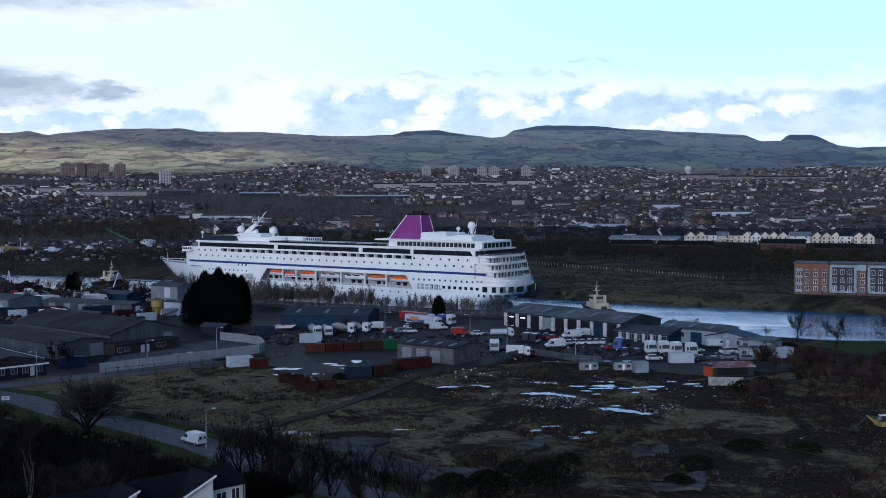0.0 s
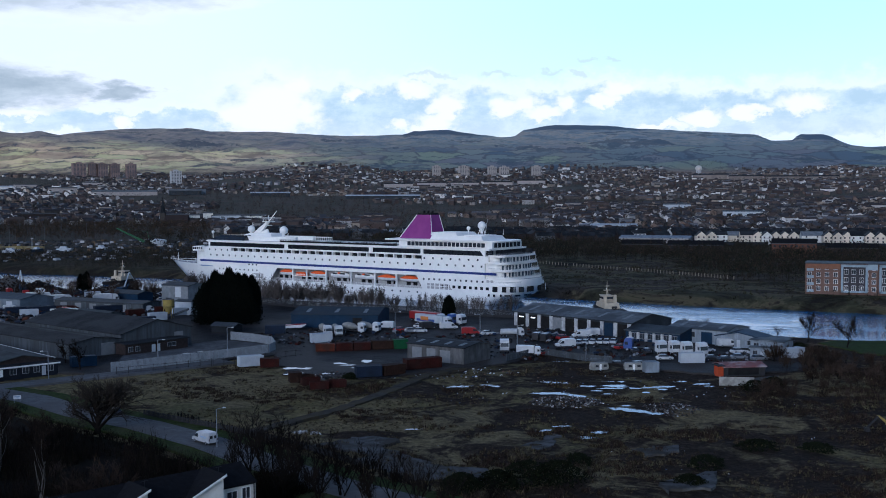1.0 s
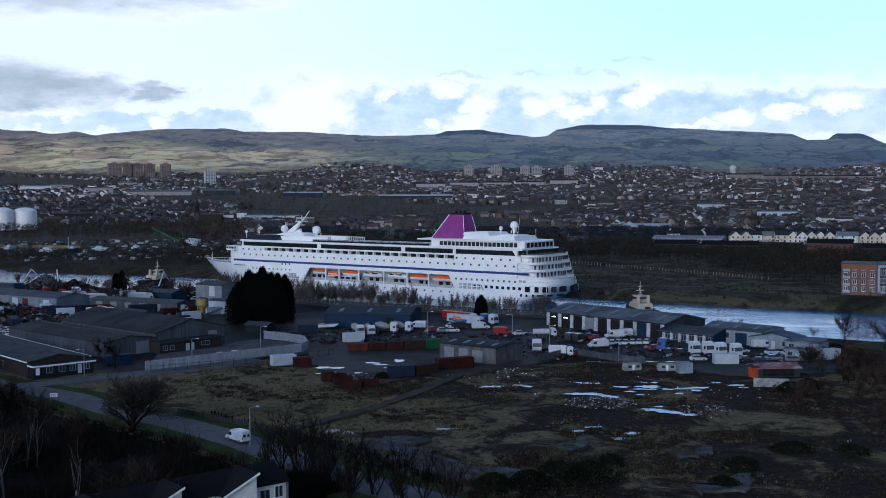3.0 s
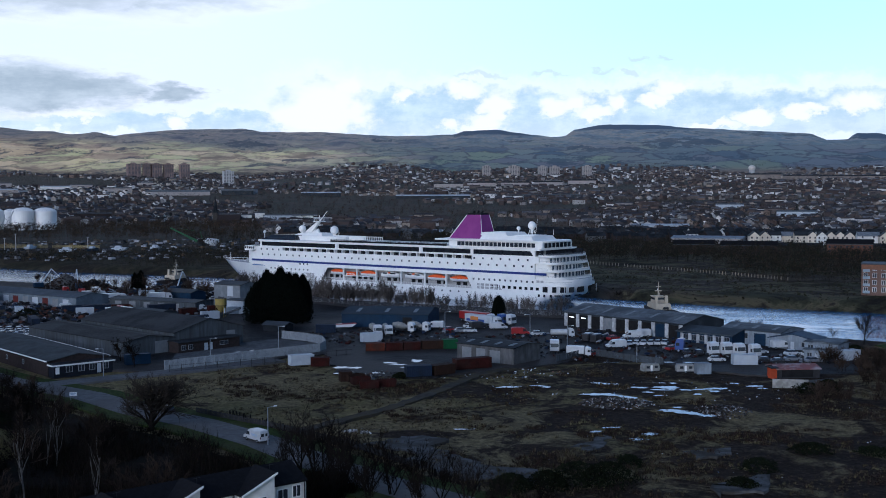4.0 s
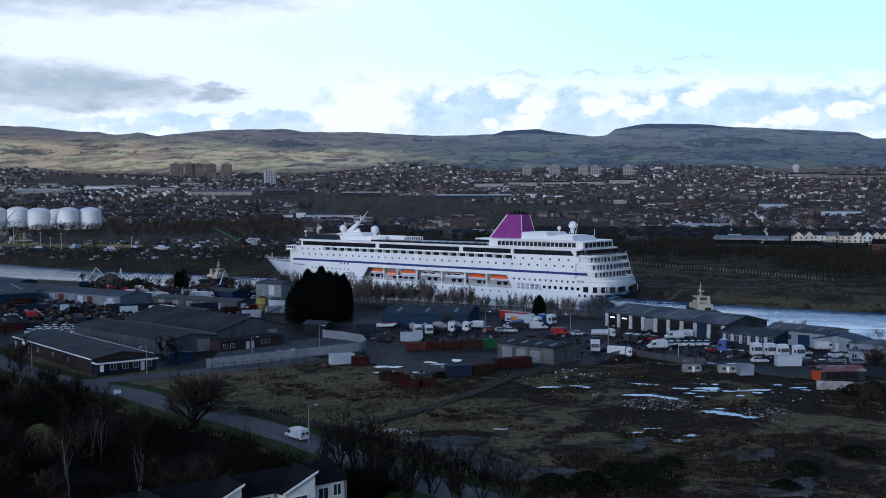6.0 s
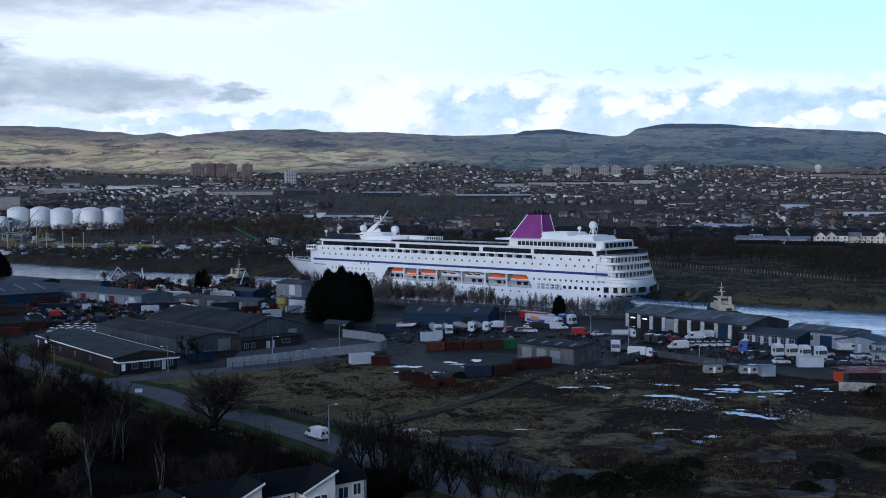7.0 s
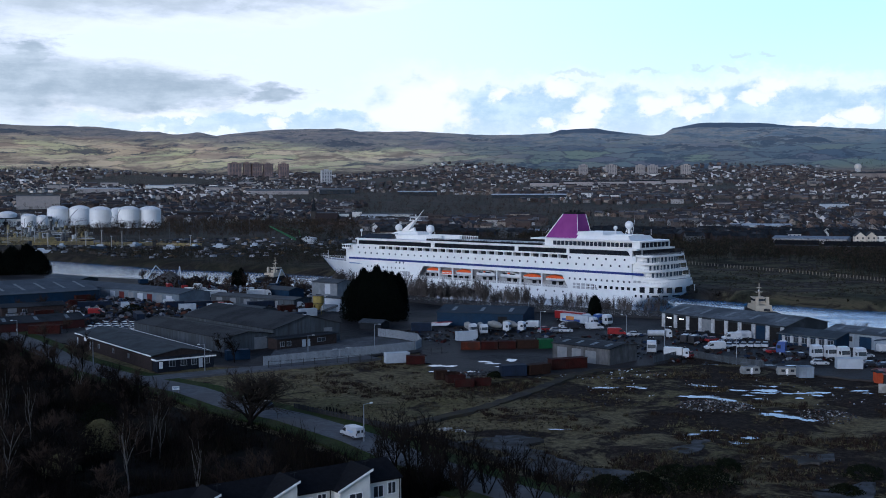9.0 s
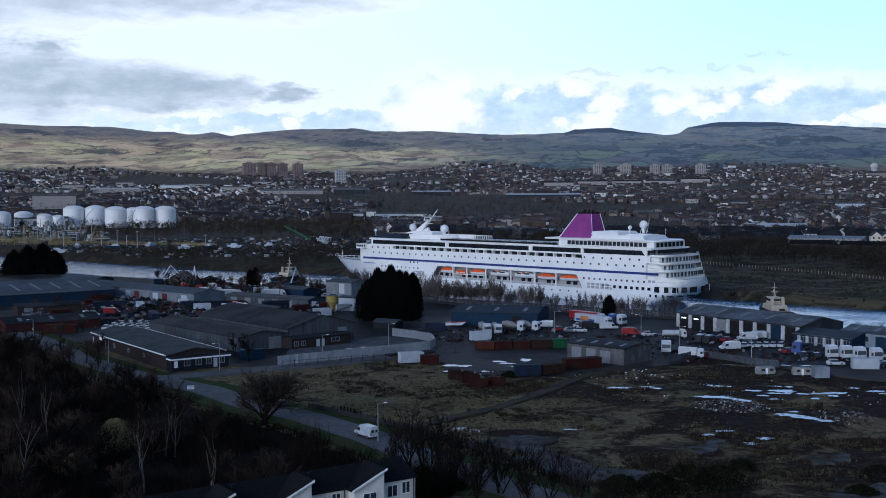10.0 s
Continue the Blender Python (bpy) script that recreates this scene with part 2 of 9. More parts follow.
def land_material():
    m = bpy.data.materials.new("winter_land")
    m.use_nodes = True
    nt = m.node_tree
    b = nt.nodes["Principled BSDF"]
    b.inputs["Roughness"].default_value, b.inputs["Specular IOR Level"].default_value = 0.95, 0.03
    geo = nt.nodes.new("ShaderNodeNewGeometry")
    P = geo.outputs["Position"]
    xyz = nt.nodes.new("ShaderNodeSeparateXYZ")
    nt.links.new(P, xyz.inputs[0])
    # near ground: tussocks, bramble, mud, patches of dead and green grass
    n1, n2, n3, n4 = noise_node(nt, P, 0.9, 8, 0.75), noise_node(nt, P, 0.06, 7, 0.7, 0.9), noise_node(nt, P, 0.2, 7, 0.75, 0.4), noise_node(nt, P, 0.028, 5, 0.6, 0.5)
    straw = ramp_node(nt, n1, [(0.32, (0.054, 0.043, 0.024)), (0.5, (0.148, 0.118, 0.062)), (0.68, (0.245, 0.196, 0.105))])
    green = ramp_node(nt, n1, [(0.32, (0.048, 0.042, 0.019)), (0.5, (0.117, 0.100, 0.045)), (0.68, (0.190, 0.158, 0.074))])
    grass = blend(nt, remap(nt, maths(nt, "ADD", maths(nt, "MULTIPLY", n4, 0.7), maths(nt, "MULTIPLY", n3, 0.3)), 0.48, 0.60), straw, green)
    scrub = ramp_node(nt, n1, [(0.34, (0.012, 0.009, 0.007)), (0.55, (0.032, 0.023, 0.017)), (0.70, (0.070, 0.050, 0.037))])
    mud = ramp_node(nt, n1, [(0.35, (0.022, 0.019, 0.017)), (0.7, (0.085, 0.074, 0.066))])
    cover = maths(nt, "ADD", maths(nt, "ADD", maths(nt, "MULTIPLY", n2, 0.75), maths(nt, "MULTIPLY", n3, 0.25)), remap(nt, xyz.outputs[0], -45, 30, 0.055, -0.04))   # more bramble to the east
    near = blend(nt, remap(nt, cover, 0.455, 0.545), scrub, grass)
    near = blend(nt, remap(nt, n3, 0.58, 0.66, 0.0, 0.75), near, mud)
    # far ground: long contour fields low down, moor above, plantations with ragged edges
    x, z = xyz.outputs[0], xyz.outputs[2]
    m1, m2, m3 = noise_node(nt, P, 0.0035, 9, 0.72, 0.5), noise_node(nt, P, 0.03, 5, 0.7), noise_node(nt, P, 0.0014, 4, 0.55)

    def contour(sx, sz, seed):
        """Coordinates on the hillside: along the slope and up it, gently warped."""
        c = nt.nodes.new("ShaderNodeCombineXYZ")
        nt.links.new(maths(nt, "ADD", maths(nt, "MULTIPLY", x, sx), maths(nt, "MULTIPLY", m2, 0.25)), c.inputs[0])
        nt.links.new(maths(nt, "ADD", maths(nt, "MULTIPLY", z, sz), maths(nt, "MULTIPLY", m1, 3.0)), c.inputs[1])
        c.inputs[2].default_value = seed
        return c.outputs[0]

    h1, h2, h3 = noise_node(nt, contour(0.007, 0.05, 1.0), 1.0, 7, 0.66, 0.4), noise_node(nt, contour(0.0035, 0.03, 5.0), 1.0, 5, 0.6, 0.6), noise_node(nt, contour(0.05, 0.22, 9.0), 1.0, 4, 0.6)
    cells = contour(0.0065, 0.052, 3.0)
    vor = nt.nodes.new("ShaderNodeTexVoronoi")
    vor.inputs["Scale"].default_value = 1.0
    nt.links.new(cells, vor.inputs["Vector"])
    hedge = nt.nodes.new("ShaderNodeTexVoronoi")
    hedge.feature = "DISTANCE_TO_EDGE"
    hedge.inputs["Scale"].default_value = 1.0
    nt.links.new(cells, hedge.inputs["Vector"])
    edge = remap(nt, maths(nt, "ADD", hedge.outputs["Distance"], maths(nt, "MULTIPLY", h3, 0.16)), 0.09, 0.16, 0.75, 0.0)
    # green and grey-brown land of the eastern slopes, blue distance haze put into the colours
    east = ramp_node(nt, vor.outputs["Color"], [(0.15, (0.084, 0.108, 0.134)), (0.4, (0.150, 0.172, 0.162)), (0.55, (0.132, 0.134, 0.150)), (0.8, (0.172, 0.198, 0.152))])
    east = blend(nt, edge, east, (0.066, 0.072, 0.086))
    # moor, plantations and spruce are blued for distance haze as well
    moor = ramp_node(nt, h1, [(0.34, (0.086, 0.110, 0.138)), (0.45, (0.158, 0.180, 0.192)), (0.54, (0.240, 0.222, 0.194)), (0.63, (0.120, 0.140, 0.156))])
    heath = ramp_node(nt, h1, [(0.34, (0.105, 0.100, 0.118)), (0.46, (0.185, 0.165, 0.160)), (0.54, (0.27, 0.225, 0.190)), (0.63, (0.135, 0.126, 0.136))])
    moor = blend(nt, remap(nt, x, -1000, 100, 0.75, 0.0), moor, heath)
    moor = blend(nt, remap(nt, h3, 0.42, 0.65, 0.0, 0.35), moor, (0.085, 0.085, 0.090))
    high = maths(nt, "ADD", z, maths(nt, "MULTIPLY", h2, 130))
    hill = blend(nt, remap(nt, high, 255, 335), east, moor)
    # grass and bracken of the western slopes, paled to carry a break of sunlight
    sunlit_pasture = ramp_node(nt, vor.outputs["Color"], [(0.15, (0.44, 0.33, 0.22)), (0.35, (0.60, 0.53, 0.28)), (0.5, (0.54, 0.385, 0.245)), (0.65, (0.67, 0.535, 0.33)), (0.85, (0.48, 0.45, 0.24))])
    sunlit_pasture = blend(nt, remap(nt, h1, 0.50, 0.57, 0.0, 0.75), sunlit_pasture, (0.29, 0.205, 0.155))
    sunlit_pasture = blend(nt, maths(nt, "MULTIPLY", edge, 0.8), sunlit_pasture, (0.17, 0.135, 0.10))
    sunlit_pasture = blend(nt, remap(nt, h1, 0.45, 0.40, 0.0, 0.6), sunlit_pasture, (0.62, 0.48, 0.31))
    # the slopes that take the painted sunlight: western and low
    west = maths(nt, "MULTIPLY", remap(nt, maths(nt, "ADD", x, maths(nt, "MULTIPLY", h2, 700)), -700, 250, 1.0, 0.0), remap(nt, maths(nt, "ADD", high, maths(nt, "MULTIPLY", x, 0.035)), 215, 285, 1.0, 0.0))
    hill = blend(nt, west, hill, sunlit_pasture)
    # plantations
    ragged = maths(nt, "ADD", maths(nt, "MULTIPLY", h2, 0.6), maths(nt, "MULTIPLY", h1, 0.4))
    hill = blend(nt, remap(nt, maths(nt, "ADD", ragged, maths(nt, "MULTIPLY", h3, 0.08)), 0.585, 0.605, 0.0, 0.7), hill, (0.052, 0.068, 0.086))
    # spruce on the tops of three summits
    top = maths(nt, "ADD", z, maths(nt, "MULTIPLY", m1, 40))
    for x0, x1, low in [(300, 780, 318), (-260, 130, 299), (1330, 1500, 262)]:
        run = maths(nt, "MULTIPLY", remap(nt, x, x0 - 30, x0 + 20), remap(nt, x, x1 - 20, x1 + 60, 1, 0))
        hill = blend(nt, maths(nt, "MULTIPLY", run, remap(nt, top, low, low + 9, 0.0, 0.9)), hill, (0.058, 0.076, 0.104))
    town = blend(nt, remap(nt, noise_node(nt, P, 0.02, 6, 0.7), 0.4, 0.6), (0.085, 0.073, 0.062), (0.062, 0.062, 0.05))
    # warm patch below the water tower: sunlight put into the ground colour
    tan = maths(nt, "MULTIPLY", maths(nt, "MULTIPLY", remap(nt, x, 330, 520), remap(nt, x, 1050, 1300, 1.0, 0.0)), remap(nt, maths(nt, "ADD", z, maths(nt, "MULTIPLY", h2, 60)), 118, 132, 0.0, 0.9))
    town = blend(nt, tan, town, (0.26, 0.185, 0.125))
    # rough river flats: grass, bramble and bare earth in broad patches
    b1, b2 = noise_node(nt, P, 0.022, 7, 0.68, 0.8), noise_node(nt, P, 0.09, 6, 0.7, 0.5)
    flats_col = ramp_node(nt, b1, [(0.36, (0.020, 0.017, 0.014)), (0.45, (0.054, 0.053, 0.030)), (0.50, (0.105, 0.088, 0.052)), (0.55, (0.030, 0.025, 0.020)), (0.62, (0.086, 0.070, 0.052)), (0.70, (0.036, 0.031, 0.025))])
    flats_col = blend(nt, remap(nt, b2, 0.52, 0.62, 0.0, 0.7), flats_col, (0.014, 0.012, 0.010))
    flats_col = blend(nt, remap(nt, x, -230, -40, 0.6, 0.0), flats_col, (0.020, 0.017, 0.014))
    dist = nt.nodes.new("ShaderNodeVectorMath")
    dist.operation = "LENGTH"
    nt.links.new(P, dist.inputs[0])
    low_land = blend(nt, remap(nt, maths(nt, "ADD", dist.outputs["Value"], maths(nt, "MULTIPLY", b1, 300)), 1040, 1240), flats_col, town)
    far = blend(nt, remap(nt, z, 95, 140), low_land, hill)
    col = blend(nt, remap(nt, dist.outputs["Value"], 425, 470), near, far)
    nt.links.new(col, b.inputs["Base Color"])
    bp = nt.nodes.new("ShaderNodeBump")
    bp.inputs["Strength"].default_value, bp.inputs["Distance"].default_value = 0.9, 0.35
    nt.links.new(n1, bp.inputs["Height"])
    folds = nt.nodes.new("ShaderNodeBump")
    folds.inputs["Strength"].default_value, folds.inputs["Distance"].default_value = 0.5, 22.0
    nt.links.new(maths(nt, "MULTIPLY", m1, remap(nt, z, 110, 160)), folds.inputs["Height"])
    nt.links.new(bp.outputs[0], folds.inputs["Normal"])
    nt.links.new(folds.outputs[0], b.inputs["Normal"])
    return m


def water_material(name, scale=0.25, strength=0.25, rough=0.06, colour=(0.02, 0.025, 0.025), calm=0.0):
    """Rippled water; calm gives broad slicks where the ripples lie down."""
    m = bpy.data.materials.new(name)
    m.use_nodes = True
    nt = m.node_tree
    b = nt.nodes["Principled BSDF"]
    b.inputs["Base Color"].default_value = (*colour, 1)
    b.inputs["Roughness"].default_value, b.inputs["IOR"].default_value = rough, 1.33
    geo = nt.nodes.new("ShaderNodeNewGeometry")
    P = geo.outputs["Position"]
    n1, n2 = noise_node(nt, P, scale, 5, 0.6), noise_node(nt, P, scale * 0.12, 3, 0.5)
    height = maths(nt, "ADD", n1, n2)
    if calm:
        lie = nt.nodes.new("ShaderNodeMapping")
        lie.inputs["Rotation"].default_value, lie.inputs["Scale"].default_value = (0, 0, radians(35)), (0.35, 1.0, 1.0)
        nt.links.new(P, lie.inputs["Vector"])
        slick = remap(nt, noise_node(nt, lie.outputs[0], 0.04, 7, 0.7, 0.6), 0.44, 0.56, 1.0 - calm, 1.0)
        height = maths(nt, "MULTIPLY", height, slick)
    bp = nt.nodes.new("ShaderNodeBump")
    bp.inputs["Strength"].default_value, bp.inputs["Distance"].default_value = strength, 0.25
    nt.links.new(height, bp.inputs["Height"])
    nt.links.new(bp.outputs[0], b.inputs["Normal"])
    return m


def sky_backdrop():
    """The far sky over the hills: pale blue with a bank of cumulus low down and grey stratus to one side."""
    R, rows, cols = 4900.0, 24, 120
    vs, uv = [], []
    for j in range(rows + 1):
        el = radians(-1 + 21 * j / rows)
        for i in range(cols + 1):
            a = radians(-62 + 114 * i / cols)
            vs.append((R * math.sin(a) * math.cos(el), R * math.cos(a) * math.cos(el), EYE_Z + R * math.sin(el)))
            uv.append((-62 + 114 * i / cols, -1 + 21 * j / rows))
    fs = [(j * (cols + 1) + i, j * (cols + 1) + i + 1, (j + 1) * (cols + 1) + i + 1, (j + 1) * (cols + 1) + i) for j in range(rows) for i in range(cols)]
    me = bpy.data.meshes.new("backdrop")
    me.from_pydata(vs, [], fs)
    layer = me.uv_layers.new(name="sky")
    for lp in me.loops:
        layer.data[lp.index].uv = uv[lp.vertex_index]
    m = bpy.data.materials.new("sky_backdrop")
    m.use_nodes = True
    nt = m.node_tree
    nt.nodes.remove(nt.nodes["Principled BSDF"])
    em = nt.nodes.new("ShaderNodeEmission")
    nt.links.new(em.outputs[0], nt.nodes["Material Output"].inputs[0])
    u = nt.nodes.new("ShaderNodeUVMap")
    u.uv_map = "sky"
    sep = nt.nodes.new("ShaderNodeSeparateXYZ")
    nt.links.new(u.outputs[0], sep.inputs[0])
    AZ, EL = sep.outputs[0], sep.outputs[1]

    P2 = nt.nodes.new("ShaderNodeCombineXYZ")
    nt.links.new(AZ, P2.inputs[0])
    nt.links.new(EL, P2.inputs[1])

    def waves(sx, sy, detail, seed, rough=0.55):
        """Noise on the sky, its colour three waves at once, about zero."""
        v = nt.nodes.new("ShaderNodeVectorMath")
        v.operation = "MULTIPLY_ADD"
        nt.links.new(P2.outputs[0], v.inputs[0])
        v.inputs[1].default_value, v.inputs[2].default_value = (sx, sy, 1), (seed, seed * 2, seed)
        n = nt.nodes.new("ShaderNodeTexNoise")
        n.inputs["Scale"].default_value, n.inputs["Detail"].default_value, n.inputs["Roughness"].default_value = 1.0, detail, rough
        nt.links.new(v.outputs[0], n.inputs["Vector"])
        c = nt.nodes.new("ShaderNodeVectorMath")
        c.operation = "SUBTRACT"
        nt.links.new(n.outputs["Color"], c.inputs[0])
        c.inputs[1].default_value = (0.5, 0.5, 0.5)
        return c.outputs[0]

    def shifted(by, amount):
        v = nt.nodes.new("ShaderNodeVectorMath")
        v.operation = "MULTIPLY_ADD"
        nt.links.new(by, v.inputs[0])
        v.inputs[1].default_value = amount
        nt.links.new(P2.outputs[0], v.inputs[2])
        return v.outputs[0]

    def mass(blobs, place, flat=1.0):
        """Heaped masses (azimuth, height, half-width, half-height): one at the heart, nothing at the edge."""
        total = None
        for a, e, w, h in blobs:
            v = nt.nodes.new("ShaderNodeVectorMath")
            v.operation = "MULTIPLY_ADD"
            nt.links.new(place, v.inputs[0])
            v.inputs[1].default_value, v.inputs[2].default_value = (1 / w, 1 / h, 0), (-a / w, -e / h, 0)
            d = nt.nodes.new("ShaderNodeVectorMath")
            d.operation = "LENGTH"
            nt.links.new(v.outputs[0], d.inputs[0])
            g = maths(nt, "SUBTRACT", flat, d.outputs["Value"])
            total = g if total is None else maths(nt, "MAXIMUM", total, g)
        return total

    billow = waves(0.75, 1.0, 7, 3.0, 0.62)
    ragged = shifted(billow, (3.4, 2.2, 0))
    curls = shifted(billow, (2.6, 1.9, 0))
    drift = waves(0.3, 1.0, 6, 11.0, 0.62)
    torn = shifted(drift, (9.0, 2.6, 0))
    fluff = nt.nodes.new("ShaderNodeSeparateXYZ")
    nt.links.new(billow, fluff.inputs[0])
    streak = nt.nodes.new("ShaderNodeSeparateXYZ")
    nt.links.new(drift, streak.inputs[0])
    bank = mass([(-8.9, 4.2, 3.2, 1.85), (-5.7, 4.0, 2.6, 1.6), (-3.4, 3.9, 2.6, 1.65), (-1.1, 3.9, 2.3, 1.75), (1.8, 3.9, 2.6, 1.6), (4.6, 3.9, 2.9, 1.5), (7.6, 4.1, 2.9, 1.55), (10.6, 3.9, 3.2, 1.4), (13.7, 3.9, 3.5, 1.25), (17.2, 3.9, 4.6, 1.4), (22.2, 3.9, 6.4, 1.5), (-12.6, 3.6, 3.2, 0.75), (-17.2, 3.6, 4.6, 0.7), (-23.2, 3.6, 6.4, 0.75), (-30.3, 3.7, 6.4, 0.85)], ragged)
    puffs = maths(nt, "MAXIMUM", mass([(-8.9, 4.4, 2.5, 1.6), (-10.3, 3.9, 1.9, 0.9), (-7.9, 5.3, 0.9, 0.7), (-5.0, 4.9, 0.75, 0.45), (-2.1, 5.3, 0.9, 0.6), (-2.8, 3.4, 0.8, 0.4), (-0.4, 4.35, 0.75, 0.95), (-0.9, 3.7, 1.2, 0.5), (2.5, 4.35, 0.75, 0.55), (3.6, 4.5, 1.0, 0.6), (5.6, 4.5, 0.7, 0.5)], curls), mass([(4.7, 4.0, 1.2, 0.4), (8.5, 5.2, 0.9, 0.45), (7.6, 4.75, 0.9, 0.35), (12.4, 3.8, 1.2, 0.4), (10.6, 3.4, 1.5, 0.3), (-16.3, 3.7, 0.8, 0.35), (14.8, 4.1, 1.2, 0.35), (17.2, 4.4, 1.5, 0.5), (-18.6, 4.9, 0.5, 0.35), (-26.5, 4.4, 2.0, 0.3), (-22, 3.9, 2.6, 0.25)], curls))
    stratus = mass([(-24.2, 5.3, 6.0, 1.35), (-29.3, 5.4, 5.4, 1.9), (-20.6, 5.2, 3.0, 0.95), (-16.6, 5.0, 2.2, 0.6), (-33, 6.2, 4.4, 2.1), (-28.6, 6.8, 2.2, 0.9), (-22.5, 4.8, 4.4, 0.8)], torn)
    lofty = mass([(-26.3, 9.6, 12.2, 1.5), (-33, 9.2, 9, 1.8), (-18.5, 10.0, 8.5, 1.1), (-30, 12.5, 16, 2.6)], torn)
    wisps = mass([(2.3, 6.2, 1.5, 0.2), (5.1, 6.3, 0.7, 0.18), (6.8, 6.7, 0.6, 0.2), (8.2, 6.8, 0.9, 0.2), (6.4, 6.0, 0.8, 0.16), (-1.1, 6.0, 1.8, 0.2), (-15.5, 8.9, 0.9, 0.45)], curls)
    clear = blend(nt, remap(nt, EL, 3, 10), (0.82, 1.0, 1.25), (0.66, 1.0, 1.5))
    clear = blend(nt, remap(nt, AZ, -18, 14, 0.8, 0), clear, (0.95, 1.02, 1.15))
    veil = blend(nt, remap(nt, bank, -0.6, 0.1, 0.0, 0.8), clear, (0.96, 0.99, 1.0))
    shade = blend(nt, remap(nt, maths(nt, "ADD", fluff.outputs[2], maths(nt, "MULTIPLY", streak.outputs[0], 0.8)), -0.18, 0.2), (0.54, 0.70, 0.79), (0.74, 0.87, 0.92))
    shade = blend(nt, remap(nt, EL, 3.0, 4.3, 0.35, 0.0), shade, (0.88, 0.92, 0.92))
    col = blend(nt, remap(nt, bank, 0.0, 0.34), veil, shade)
    col = blend(nt, remap(nt, maths(nt, "ADD", puffs, maths(nt, "MULTIPLY", fluff.outputs[1], 1.3)), -0.2, 0.5), col, (1.02, 1.02, 1.0))
    col = blend(nt, remap(nt, maths(nt, "ADD", wisps, streak.outputs[1]), 0.05, 0.7, 0.0, 0.55), col, (0.62, 0.72, 0.78))
    grey = blend(nt, remap(nt, maths(nt, "ADD", streak.outputs[2], maths(nt, "MULTIPLY", fluff.outputs[0], 0.5)), -0.2, 0.22), (0.43, 0.505, 0.555), (0.63, 0.70, 0.735))
    col = blend(nt, remap(nt, maths(nt, "MAXIMUM", stratus, lofty), -0.35, 0.1, 0.0, 0.75), col, (0.95, 0.965, 0.975))
    col = blend(nt, remap(nt, maths(nt, "ADD", stratus, maths(nt, "MULTIPLY", fluff.outputs[0], 0.3)), -0.2, 0.6), col, grey)
    col = blend(nt, remap(nt, lofty, -0.1, 0.75), col, blend(nt, 0.35, grey, (0.74, 0.78, 0.79)))
    tone = nt.nodes.new("ShaderNodeMixRGB")
    tone.blend_type, tone.inputs[0].default_value = "MULTIPLY", 1
    tone.inputs[2].default_value = (1.10, 1.02, 0.88, 1)
    nt.links.new(col, tone.inputs[1])
    nt.links.new(tone.outputs[0], em.inputs[0])
    em.inputs[1].default_value = 1.0
    me.materials.append(m)
    return tagged(new("backdrop", me), "pale winter sky with low cumulus clouds", "sky", kind="structure")


land = grid_land()
sky_backdrop()
# the blue of the reflected sky is put into the base colour
river_mat = water_material("river_water", 0.7, 0.32, 0.10, (0.015, 0.11, 0.25), 0.8)
wb = MB()
wb.add([(x, y, 0.0) for x, y in [(-1300, -100), (1300, -100), (1300, 1300), (-1300, 1300)]], [(0, 1, 2, 3)])
tagged(part("water", wb, river_mat), "grey-blue rippled river water", "river", kind="structure")

# ---- the cruise ship ----
# local axes: x from stern to bow, y to port, z up from the waterline
C54, S54 = 0.8093, 0.5874
SHIP = Matrix(((-C54, -S54, 0, 33.0), (S54, -C54, 0, 474.2), (0, 0, 1, 0), (0, 0, 0, 1)))
ship_white = mat("ship_white_paint", (0.85, 0.84, 0.80), (0.78, 0.775, 0.74), 0.6, 0.35, 0, 0.03, (0.68, 0.67, 0.635), 0.09, 0.35, spec=0.5)
ship_grey = mat("ship_deck_grey", (0.40, 0.41, 0.42), (0.3, 0.31, 0.32), 0.8, 0.7)
ship_glass = mat("ship_dark_glass", (0.012, 0.014, 0.018), (0.02, 0.022, 0.026), 0.5, 0.08, spec=0.6)
ship_blue = mat("ship_blue_stripe", (0.018, 0.035, 0.19), (0.022, 0.04, 0.16), 0.5, 0.4)
ship_purple = mat("ship_purple_paint", (0.22, 0.05, 0.20), (0.19, 0.043, 0.18), 0.4, 0.5, 0, 0, (0.25, 0.065, 0.22), 0.15)
ship_black = mat("ship_black_paint", (0.012, 0.012, 0.013), (0.02, 0.02, 0.02), 0.8, 0.6)
boat_orange = mat("boat_orange_canopy", (0.75, 0.13, 0.03), (0.65, 0.1, 0.03), 0.8, 0.5)
# darker than the hull white: shade of the recesses put into the colour
inner_grey = mat("recess_and_grille_grey", (0.44, 0.43, 0.42), (0.34, 0.335, 0.33), 0.5, 0.6)
window_blue = mat("ship_window_glass", (0.02, 0.026, 0.036), (0.035, 0.042, 0.055), 0.7, 0.12, spec=0.6)

ship = thing("cruise_ship", SHIP, "long white cruise ship with blue stripe and purple funnel", "ship")


def stern_arc(a, half, join, n=8, power=3.0):
    """Points round the stern, from starboard to port."""
    out = []
    for i in range(-n, n + 1):
        t = math.pi / 2 * i / n
        c, s = math.cos(t), math.sin(t)
        out.append((join - (join - a) * max(c, 0.0) ** (2 / power), half * math.copysign(abs(s) ** (2 / power), s)))
    return out


